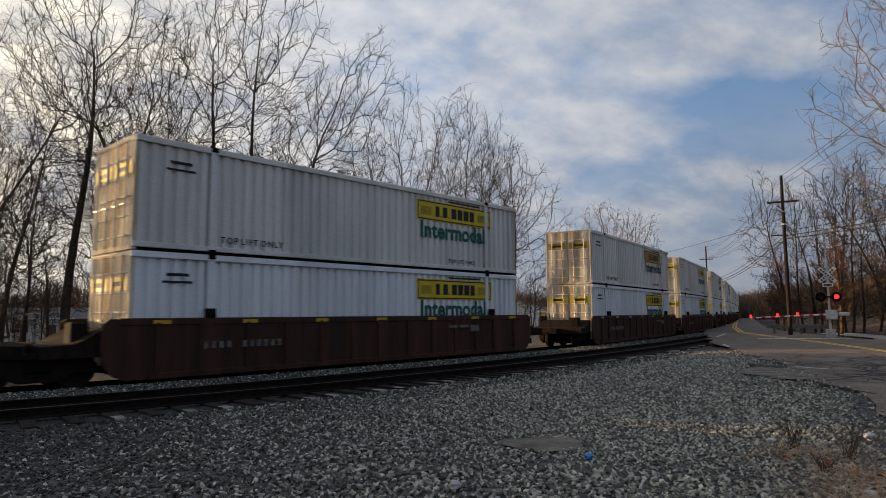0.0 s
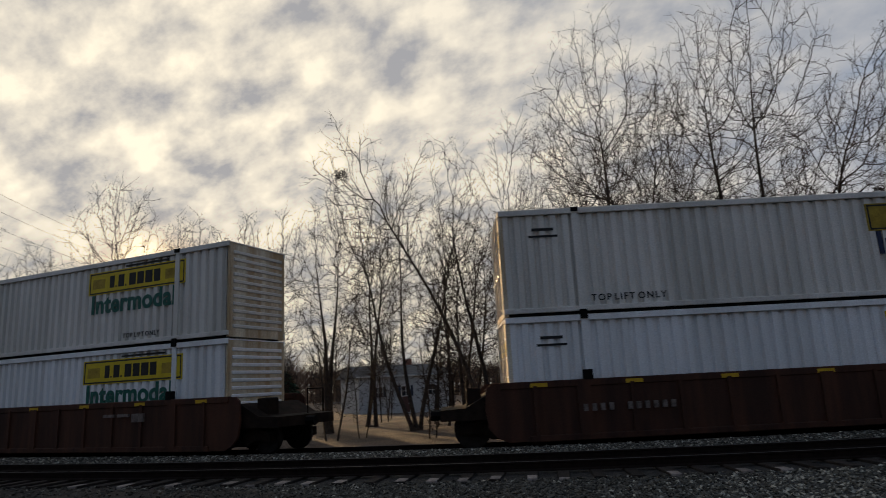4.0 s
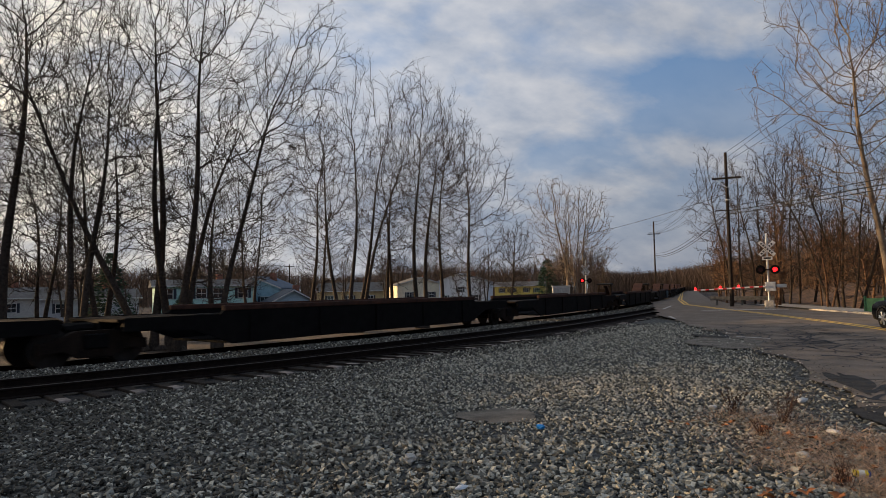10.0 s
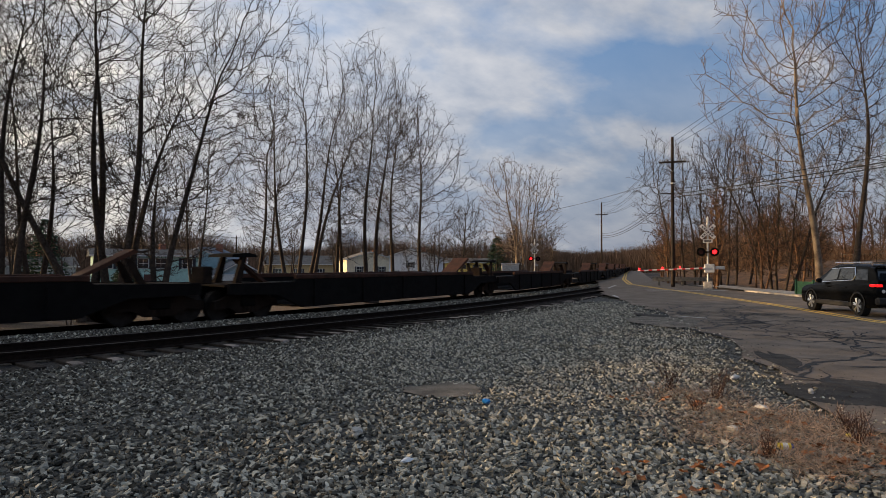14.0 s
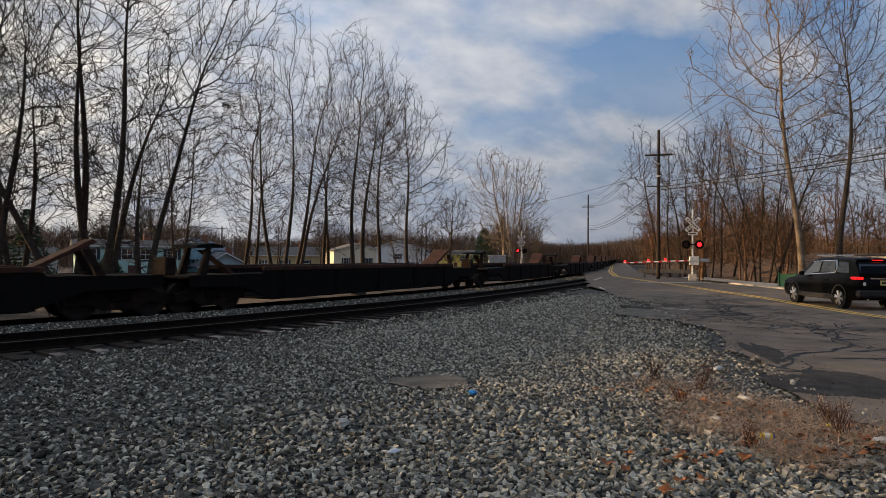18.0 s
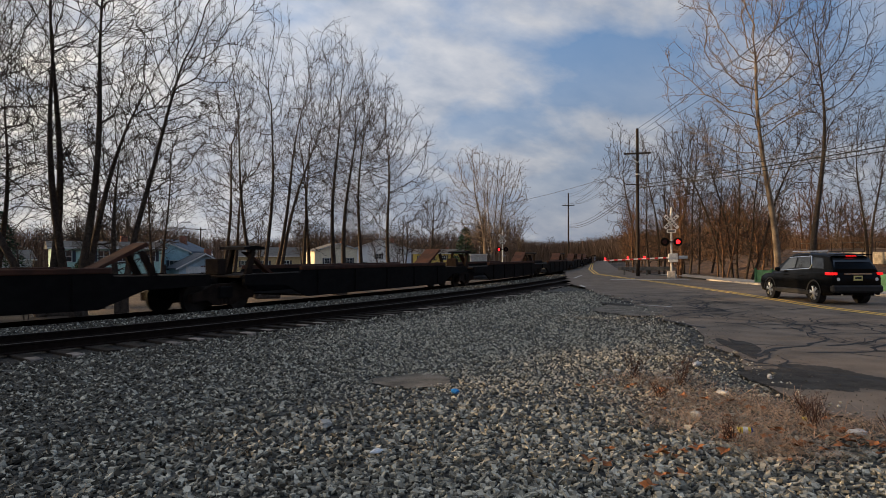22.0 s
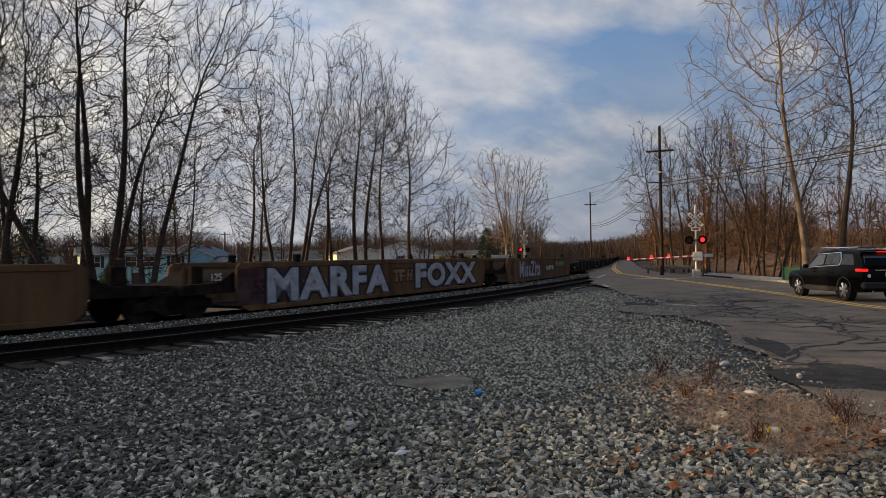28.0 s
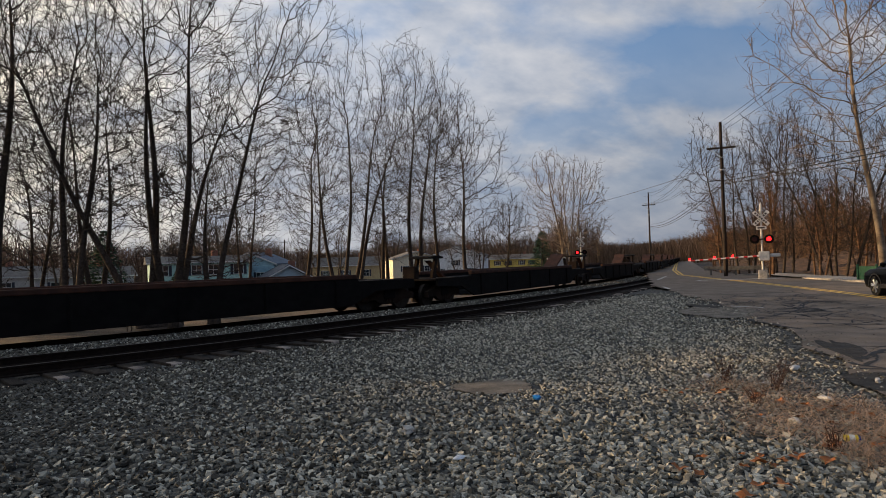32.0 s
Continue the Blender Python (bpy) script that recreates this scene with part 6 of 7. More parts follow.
# green board fence beyond the car
fence_m = mat("dark_green_board", (0.03, 0.10, 0.055), 0.7, var=0.3, scale=3)
fn = empty("green_fence", pose(0, 0, 0))
ax, ay, bx, by = 25.2, 33.0, 25.0, 20.5
for i in range(9):
    t0, t1 = i / 9, (i + 1) / 9 - 0.006
    p0, p1 = (ax + (bx - ax) * t0, ay + (by - ay) * t0), (ax + (bx - ax) * t1, ay + (by - ay) * t1)
    bm = bmesh.new()
    vs = [(p0[0], p0[1]), (p1[0], p1[1]), (p1[0] + 0.05, p1[1]), (p0[0] + 0.05, p0[1])]
    lo = [bm.verts.new((a, b, 0.0)) for a, b in vs]
    hi = [bm.verts.new((a, b, 0.85 + 0.02 * (i % 3))) for a, b in vs]
    for k in range(4):
        bm.faces.new((lo[k], lo[(k + 1) % 4], hi[(k + 1) % 4], hi[k]))
    bm.faces.new(hi)
    bmesh.ops.recalc_face_normals(bm, faces=bm.faces[:])
    part("panel", bm, fence_m, fn)
    box("post", p0[0] - 0.05, p0[0] + 0.05, p0[1] - 0.05, p0[1] + 0.05, -0.2, 0.95, fence_m, fn, "", 0)
tagged(fn, "low dark green board fence behind the pavement", "fence")
# far bank with a stone wall and railing
leaf_bank_m = mat("leaf_litter", (0.17, 0.095, 0.052), 0.95, var=0.5, scale=1.2, fine=14, col2=(0.045, 0.03, 0.02), bump=0.8, dist=0.05)


def build_bank():
    rng = random.Random(17)
    verts, faces = [], []
    n, m = 60, 7
    for i in range(n):
        az = 27.5 + 45 * i / (n - 1)
        for j in range(m):
            d = float(np.interp(az, [27, 33, 38, 75], [66, 64, 46, 40])) + j * 9
            h = float(np.interp(j, [0, 1, 2, 3, 6], [-0.15, 0.35, 1.3, 2.0, 2.6])) * float(np.interp(az, [27, 33, 40], [0.2, 0.5, 1.0])) + rng.uniform(-0.12, 0.12)
            x, y = polar(az, d)
            verts.append((x, y, h))
    for i in range(n - 1):
        for j in range(m - 1):
            faces.append((i * m + j, (i + 1) * m + j, (i + 1) * m + j + 1, i * m + j + 1))
    tagged(obj_from("wooded_bank", verts, faces, leaf_bank_m, smooth=True), "brown leaf-covered bank rising beyond the road", "bank", kind="structure")
    wall_m = mat("grey_fieldstone", (0.27, 0.24, 0.20), 0.9, var=0.45, scale=2.5, fine=12, bump=0.8, dist=0.05)
    strip("stone_wall", [polar(40.5, 64), polar(45, 60), polar(50, 56), polar(56, 52)], 1.0, 1.95, 0.2, wall_m, "low grey fieldstone wall on the bank", "wall")
    dull_m = mat("weathered_grey_steel", (0.12, 0.11, 0.10), 0.8, var=0.3)
    rail = empty("railing")
    for i in range(22):
        x, y = polar(40.5 + i * 0.7, 63.5 - i * 0.5)
        tube("post", (x, y, 1.6), (x, y, 2.75), 0.03, 0.03, pole_m, rail, n=6)
    for zz in (2.2, 2.7):
        for i in range(21):
            a, b = polar(40.5 + i * 0.7, 63.5 - i * 0.5), polar(40.5 + (i + 1) * 0.7, 63.0 - i * 0.5)
            tube("rail_bar", (a[0], a[1], zz), (b[0], b[1], zz), 0.022, 0.022, dull_m, rail, n=5)
    tagged(rail, "grey metal railing above the stone wall", "railing")


build_bank()


# ---- road surface details ----
def crack_path(bm, rng, x, y, ang, ln, w, depth=0):
    last = None
    n = max(4, int(ln / 0.16))
    home = ang
    for i in range(n + 1):
        ang = home + (ang - home) * 0.75 + rng.uniform(-0.5, 0.5)
        ww = w * rng.uniform(0.35, 1.3) * (1 - 0.75 * i / n)
        px, py = -math.sin(ang) * ww, math.cos(ang) * ww
        z = road_z(y) + 0.0165 - 0.0003 * depth
        cur = (bm.verts.new((x - px, y - py, z)), bm.verts.new((x + px, y + py, z)))
        if last:
            bm.faces.new((last[0], cur[0], cur[1], last[1]))
        last = cur
        if depth < 2 and i > 1 and rng.random() < 0.16:
            crack_path(bm, rng, x, y, ang + rng.choice((-1, 1)) * rng.uniform(0.6, 1.3), ln * rng.uniform(0.25, 0.55), w * 0.6, depth + 1)
        x += math.cos(ang) * ln / n
        y += math.sin(ang) * ln / n


def blob(name, cx, cy, rx, ry, z, material, label, cat, seed, rot=0.0, kind="structure", n=40, rough=0.18):
    rng = random.Random(seed)
    ph = [rng.uniform(0, 6.28) for _ in range(5)]
    bm = bmesh.new()
    vs = []
    for i in range(n):
        t = 2 * math.pi * i / n
        r = 1 + rough * sum(math.sin((k + 2) * t + ph[k]) / (k + 1.2) for k in range(5)) + rng.uniform(-0.05, 0.05)
        a, b = rx * r * math.cos(t), ry * r * math.sin(t)
        vs.append(bm.verts.new((cx + a * math.cos(rot) - b * math.sin(rot), cy + a * math.sin(rot) + b * math.cos(rot), z)))
    bm.faces.new(vs)
    return tagged(part(name, bm, material), label, cat, kind=kind)


def build_road_details():
    rng = random.Random(23)
    cracks = empty("road_cracks")
    for i in range(40):
        y = rng.uniform(7.0, 24)
        x = road_left(y) + rng.uniform(0.5, 6.5)
        bm = bmesh.new()
        crack_path(bm, rng, x, y, rng.choice((0.15, 0.3, 1.35, 1.5, 2.7)) + rng.uniform(-0.3, 0.3), rng.uniform(1.8, 5.0), rng.uniform(0.035, 0.085))
        bmesh.ops.recalc_face_normals(bm, faces=bm.faces[:])
        part("crack", bm, tar_m, cracks)
    # the long seam along the edge of the old surface
    for y, ln in ((9.5, 4.5), (13.5, 5.0), (18.5, 5.0)):
        bm = bmesh.new()
        crack_path(bm, rng, road_left(y) + 0.45, y, 1.18, ln, 0.09)
        part("crack", bm, tar_m, cracks)
    tagged(cracks, "dark branching cracks in the worn asphalt", "crack", kind="structure")
    apron_m = mat("gritty_old_asphalt", (0.165, 0.145, 0.12), 0.95, var=0.4, scale=2.5, fine=90, bump=0.7, dist=0.015)
    blob("broken_asphalt", 6.9, 7.7, 0.75, 1.25, 0.0145, dirt_m, "dark broken edge of the asphalt with damp dirt", "dirt", 3, -0.35, n=160, rough=0.34)
    blob("broken_asphalt", 7.75, 10.6, 0.2, 1.5, 0.0150, dirt_m, "dark crumbling strip along the asphalt edge", "dirt", 4, -0.42, n=160, rough=0.4)
    blob("asphalt_patch", 1.32, 8.75, 0.62, 0.42, -0.004, apron_m, "flat grey asphalt patch in the gravel", "asphalt patch", 6)
    blob("asphalt_patch", 9.6, 18.4, 0.9, 2.2, 0.0172, apron_m, "gritty pale asphalt apron at the road edge", "asphalt patch", 8, -0.35)
    blob("asphalt_patch", 10.2, 20.5, 0.35, 0.9, 0.026, dirt_m, "small dark patch in the gravel", "asphalt patch", 9)
    # stop line and lane marks
    for name, a, b, w, z in (("stop_line", (19.6, 40.2), (25.0, 39.4), 0.32, 0.0), ("lane_mark", (10.95, 20.2), (11.5, 19.2), 0.07, 0), ("edge_line", (18.3, 43.3), (21.6, 49.5), 0.08, 0), ("edge_line", (13.9, 31.5), (14.6, 33.8), 0.07, 0)):
        d = Vector((b[0] - a[0], b[1] - a[1])); nn = Vector((-d.y, d.x)).normalized() * w
        vs = [(a[0] - nn.x, a[1] - nn.y), (b[0] - nn.x, b[1] - nn.y), (b[0] + nn.x, b[1] + nn.y), (a[0] + nn.x, a[1] + nn.y)]
        ob = obj_from(name, [(px, py, road_z(py) + 0.02) for px, py in vs], [(0, 1, 2, 3)], line_w_m)
        tagged(ob, "worn white painted line on the asphalt", "road marking", kind="structure")


build_road_details()


# ---- weeds, leaves and litter by the road edge ----
straw_m = mat("dry_straw", (0.42, 0.275, 0.175), 0.9, var=0.35, scale=3, random_tint=0.4, bump=0.0)
weed_m = mat("dead_weed_stem", (0.075, 0.038, 0.026), 0.9, var=0.3, random_tint=0.3, bump=0.0)
leafdry_m = mat("dry_brown_leaf", (0.36, 0.135, 0.05), 0.8, var=0.4, scale=9, random_tint=0.35, bump=0.2)


def build_weeds():
    rng = np.random.default_rng(11)
    n = 5600
    cl = np.array([(4.5, 7.9, 0.7, 0.6), (4.3, 6.8, 0.7, 0.5), (3.9, 6.0, 0.6, 0.45), (4.5, 5.6, 0.55, 0.5), (4.9, 6.4, 0.5, 0.5), (5.1, 5.4, 0.5, 0.5), (4.0, 5.0, 0.4, 0.4)])
    k = rng.integers(0, len(cl), n)
    px, py = cl[k, 0] + rng.normal(0, 0.6, n) * cl[k, 2], cl[k, 1] + rng.normal(0, 0.6, n) * cl[k, 3]
    an, ln, up = rng.random(n) * 6.283, 0.07 + 0.22 * rng.random(n), rng.random(n) ** 2 * 0.6
    w = 0.002 + 0.002 * rng.random(n)
    dx, dy, dz = np.cos(an) * np.cos(up) * ln, np.sin(an) * np.cos(up) * ln, np.sin(up) * ln
    ox, oy = -np.sin(an) * w, np.cos(an) * w
    z = 0.006 + 0.03 * rng.random(n)
    V = np.stack([np.stack([px - ox, py - oy, z], 1), np.stack([px + ox, py + oy, z], 1), np.stack([px + dx + ox * 0.3, py + dy + oy * 0.3, z + dz], 1), np.stack([px + dx - ox * 0.3, py + dy - oy * 0.3, z + dz], 1)], 1)
    F = np.arange(n * 4).reshape(n, 4)
    tagged(new("dry_grass", fast_mesh("dry_grass", V.reshape(-1, 3), F, straw_m)), "flattened straw-coloured dry grass on the gravel", "grass", kind="stuff")
    for i, (x, y, h) in enumerate(((4.4, 8.3, 0.42), (4.75, 7.7, 0.45), (4.1, 7.1, 0.22), (4.9, 5.55, 0.36), (5.15, 6.0, 0.25), (3.75, 5.3, 0.2), (5.3, 5.0, 0.3), (-22.2, 2.8, 1.1), (-20.4, 2.0, 0.8), (-13.2, 0.7, 0.7), (-11.4, 1.0, 0.5), (-15.5, 2.6, 0.7), (-10.6, 2.2, 0.35), (-17.5, 1.0, 0.9), (-12.4, 2.4, 0.4))):
        r2 = random.Random(50 + i)
        bm = bmesh.new()
        for s in range(26):
            a, l = r2.uniform(0, 6.28), h * r2.uniform(0.4, 1.0)
            sp = r2.uniform(0.15, 0.75)
            b0 = Vector((r2.uniform(-0.06, 0.06), r2.uniform(-0.06, 0.06), 0))
            tip = b0 + Vector((math.cos(a) * sp * l, math.sin(a) * sp * l, l))
            add_tube(bm, b0, tip, 0.0035, 0.0015, n=3)
            for q in range(4):
                p = b0.lerp(tip, r2.uniform(0.35, 1.0))
                add_tube(bm, p, p + Vector((r2.uniform(-1, 1), r2.uniform(-1, 1), r2.uniform(0.1, 1))) * 0.07 * h / 0.4, 0.0025, 0.001, n=3)
        w_ = part("dead_weed", bm, weed_m)
        w_.matrix_basis = pose(x, y, 0.0)
        tagged(w_, "dead brown branching weed at the road edge", "weed", "weeds at the road edge")
    for i in range(80):
        r2 = random.Random(90 + i)
        c = ((4.1, 5.15), (4.75, 5.0), (5.2, 5.3), (4.5, 6.4), (3.5, 5.2), (2.6, 4.9), (3.9, 7.4))[i % 7]
        x, y, sz = c[0] + r2.gauss(0, 0.35), c[1] + r2.gauss(0, 0.3), r2.uniform(0.025, 0.08)
        bm = bmesh.new()
        vs = []
        for q in range(10):
            t = 2 * math.pi * q / 10
            r = sz * (0.55 + 0.45 * abs(math.cos(2.5 * t)))
            vs.append(bm.verts.new((r * math.cos(t), r * math.sin(t), 0.25 * sz * math.sin(2 * t + i) + 0.02)))
        cv = bm.verts.new((0, 0, 0.012))
        for q in range(10):
            bm.faces.new((vs[q], vs[(q + 1) % 10], cv))
        l_ = part("dry_leaf", bm, leafdry_m)
        l_.matrix_basis = pose(x, y, 0.012, r2.uniform(-15, 15), r2.uniform(-15, 15), r2.uniform(0, 360))
        tagged(l_, "curled orange-brown dry leaf on the ground", "leaf", "fallen leaves")


build_weeds()


def lump(name, x, y, sx, sy_, sz, material, label, cat, seed, z=0.0, group=""):
    rng = random.Random(seed)
    bm = bmesh.new()
    bmesh.ops.create_icosphere(bm, subdivisions=2, radius=1.0)
    for v_ in bm.verts:
        k = rng.uniform(0.72, 1.15)
        v_.co = Vector((v_.co.x * sx * k, v_.co.y * sy_ * k, v_.co.z * sz * k))
    ob = part(name, bm, material)
    ob.matrix_basis = pose(x, y, z + sz * 0.55, 0, 0, rng.uniform(0, 360))
    return tagged(ob, label, cat, group)


pale_stone_m = mat("pale_stone", (0.42, 0.41, 0.38), 0.85, var=0.2, scale=9)
plastic_w_m = mat("white_plastic_film", (0.5, 0.49, 0.47), 0.4, var=0.1, scale=12, bump=0.2)
lump("white_stone", 0.09, 6.55, 0.075, 0.06, 0.05, pale_stone_m, "white angular stone among the grey gravel", "stone", 1, 0.0)
lump("crumpled_wrapper", 1.70, 7.76, 0.07, 0.04, 0.03, mat("blue_wrapper", (0.02, 0.22, 0.62), 0.35, var=0.3, scale=20, bump=0.2), "crumpled bright blue wrapper on the gravel", "litter", 2, 0.02)
lump("crumpled_paper", 0.51, 5.54, 0.075, 0.045, 0.018, mat("pale_blue_paper", (0.55, 0.60, 0.66), 0.6, var=0.2), "crumpled pale paper scrap on the gravel", "litter", 3, 0.02)
lump("plastic_bag", 5.79, 8.94, 0.14, 0.06, 0.04, plastic_w_m, "crumpled white plastic bag at the road edge", "litter", 4, 0.01)
lump("paper_cup", 6.13, 7.76, 0.035, 0.035, 0.04, plastic_w_m, "crushed white paper cup on the asphalt edge", "litter", 5, 0.02)
lump("concrete_chunk", 3.97, 6.16, 0.08, 0.05, 0.04, pale_stone_m, "pale broken concrete chunk in the dry grass", "stone", 6, 0.0)
lump("plastic_film", 4.95, 7.1, 0.10, 0.06, 0.03, plastic_w_m, "torn pale plastic film in the dry grass", "litter", 7, 0.0)
lump("plastic_film", 4.35, 8.75, 0.06, 0.04, 0.03, plastic_w_m, "small white scrap on the gravel", "litter", 8, 0.0)
lump("plastic_film", 4.85, 8.1, 0.07, 0.03, 0.02, plastic_w_m, "small white scrap beside the weeds", "litter", 9, 0.0)
lump("plastic_film", 5.05, 5.2, 0.10, 0.06, 0.03, plastic_w_m, "torn white wrapper among the leaves", "litter", 10, 0.02)
lump("yellow_wrapper", 4.95, 5.75, 0.03, 0.02, 0.02, mat("yellow_film", (0.62, 0.48, 0.08), 0.4, var=0.3, scale=20), "crumpled yellow wrapper in the weeds", "litter", 11, 0.02)
can = empty("drink_can", pose(4.04, 5.47, 0.035, 0, 0, -25))
tube("can_body", (-0.055, 0, 0), (0.055, 0, 0), 0.032, 0.032, mat("yellow_can_paint", (0.70, 0.52, 0.03), 0.35, 0.3, var=0.1, bump=0), can, n=20)
tube("label_band", (-0.015, 0, 0), (0.03, 0, 0), 0.0328, 0.0328, mat("white_can_paint", (0.65, 0.65, 0.62), 0.35, var=0.1, bump=0), can, n=20)
tube("can_top", (0.055, 0, 0), (0.075, 0, 0), 0.032, 0.024, mat("dark_blue_can_paint", (0.03, 0.05, 0.25), 0.35, var=0.1, bump=0), can, n=20)
tagged(can, "yellow and blue drink can lying in the dry grass", "can")


# ---- houses beyond the line ----
def build_house(az, d, w, dep, base, wall_h, roof_h, rz, col, label, gable_front=False, windows=((-0.3, 0.55), (0.1, 0.55), (0.35, 0.55)), roof_col=(0.12, 0.115, 0.11), trim_col=(0.6, 0.6, 0.58), garage=None, door=0.0):
    x, y = polar(az, d)
    hs = empty("house", pose(x, y, base, 0, 0, rz - az))
    wm = mat("siding_%02x%02x%02x" % tuple(int(255 * c) for c in col), col, 0.8, var=0.12, scale=2.0, fine=8, bump=0.1)
    rm = mat("shingle_%02x%02x%02x" % tuple(int(255 * c) for c in roof_col), roof_col, 0.95, var=0.25, scale=2.0, fine=10, bump=0.3)
    tm = mat("pale_trim", trim_col, 0.7, var=0.1, bump=0.0)
    bm = bmesh.new()
    add_box(bm, -w / 2, w / 2, -dep / 2, dep / 2, 0, wall_h, 0)
    wall = part("wall", bm, wm, hs)
    for k in range(int(wall_h / 0.45)):
        box("siding_board", -w / 2 - 0.02, w / 2 + 0.02, -dep / 2 - 0.025, -dep / 2, 0.2 + k * 0.45, 0.2 + k * 0.45 + 0.41, wm, wall, "", 0.008)
    bm = bmesh.new()
    o = 0.45
    if gable_front:
        prof = [(-w / 2 - o, wall_h - 0.15), (0, wall_h + roof_h), (w / 2 + o, wall_h - 0.15), (w / 2 + o, wall_h + 0.02), (0, wall_h + roof_h + 0.2), (-w / 2 - o, wall_h + 0.02)]
        add_prism(bm, prof, -dep / 2 - o, dep / 2 + o)
        roof = part("roof", bm, rm, hs)
        bm = bmesh.new()
        add_prism(bm, [(-w / 2, wall_h - 0.05), (w / 2, wall_h - 0.05), (0, wall_h + roof_h - 0.05)], -dep / 2 + 0.02, -dep / 2 + 0.12)
        part("gable", bm, wm, roof)
        bm = bmesh.new()
        for sg in (-1, 1):
            add_prism(bm, [(sg * (w / 2 + o), wall_h - 0.2), (0, wall_h + roof_h - 0.05), (0, wall_h + roof_h + 0.12), (sg * (w / 2 + o), wall_h - 0.02)], -dep / 2 - o - 0.05, -dep / 2 - o)
        part("barge_board", bm, tm, roof)
    else:
        a = [(-w / 2 - o, -dep / 2 - o, wall_h - 0.05), (w / 2 + o, -dep / 2 - o, wall_h - 0.05), (w / 2 + o, dep / 2 + o, wall_h - 0.05), (-w / 2 - o, dep / 2 + o, wall_h - 0.05)]
        lo = [bm.verts.new(p) for p in a]
        lo2 = [bm.verts.new((p[0], p[1], p[2] + 0.16)) for p in a]
        r0, r1 = bm.verts.new((-w / 2 - o, 0, wall_h + roof_h)), bm.verts.new((w / 2 + o, 0, wall_h + roof_h))
        bm.faces.new(lo[::-1])
        for i in range(4):
            bm.faces.new((lo[i], lo[(i + 1) % 4], lo2[(i + 1) % 4], lo2[i]))
        bm.faces.new((lo2[0], lo2[1], r1, r0)); bm.faces.new((lo2[2], lo2[3], r0, r1)); bm.faces.new((lo2[1], lo2[2], r1)); bm.faces.new((lo2[3], lo2[0], r0))
        bmesh.ops.recalc_face_normals(bm, faces=bm.faces[:])
        roof = part("roof", bm, rm, hs)
        box("gutter", -w / 2 - o, w / 2 + o, -dep / 2 - o - 0.06, -dep / 2 - o, wall_h - 0.06, wall_h + 0.1, tm, roof, "", 0)
    box("chimney", w * 0.18 - 0.4, w * 0.18 + 0.4, -0.1, 0.6, wall_h + roof_h * 0.5, wall_h + roof_h + 0.7, mat("dull_brick", (0.22, 0.10, 0.07), 0.9, var=0.3), roof, "", 0.02)
    y0 = -dep / 2 - 0.03
    for fx, fz in windows:
        wx, wz = fx * w, fz * wall_h
        fr = box("window", wx - 0.62, wx + 0.62, y0 - 0.07, y0 + 0.02, wz - 0.65, wz + 0.65, tm, wall, "", 0.01)
        for sg in (-1, 1):
            box("pane", *sorted((wx + sg * 0.03, wx + sg * 0.55)), y0 - 0.085, y0 - 0.06, wz - 0.57, wz - 0.03, glass("dark_window_glass"), fr, "", 0)
            box("pane", *sorted((wx + sg * 0.03, wx + sg * 0.55)), y0 - 0.085, y0 - 0.06, wz + 0.03, wz + 0.57, glass("dark_window_glass"), fr, "", 0)
            box("shutter", *sorted((wx + sg * 0.66, wx + sg * 0.98)), y0 - 0.06, y0 + 0.01, wz - 0.65, wz + 0.65, mat("dark_shutter", (0.04, 0.045, 0.06), 0.7, bump=0), wall, "", 0)
    dx = door * w
    dd = box("front_door", dx - 0.48, dx + 0.48, y0 - 0.06, y0 + 0.02, 0.2, 2.3, mat("dark_door", (0.10, 0.05, 0.04), 0.6), wall, "", 0.01)
    tube("door_knob", (dx + 0.36, y0 - 0.06, 1.2), (dx + 0.36, y0 - 0.12, 1.2), 0.04, 0.03, steel_m, dd)
    if garage:
        gx = garage * w
        gd = box("garage_door", gx - 1.3, gx + 1.3, y0 - 0.06, y0 + 0.02, 0.05, 2.2, tm, wall, "", 0.01)
        for k in range(3):
            box("door_panel", gx - 1.2, gx + 1.2, y0 - 0.08, y0 - 0.05, 0.15 + k * 0.68, 0.75 + k * 0.68, tm, gd, "", 0.02)
    tagged(hs, label, "house", "houses beyond the line")
    return hs


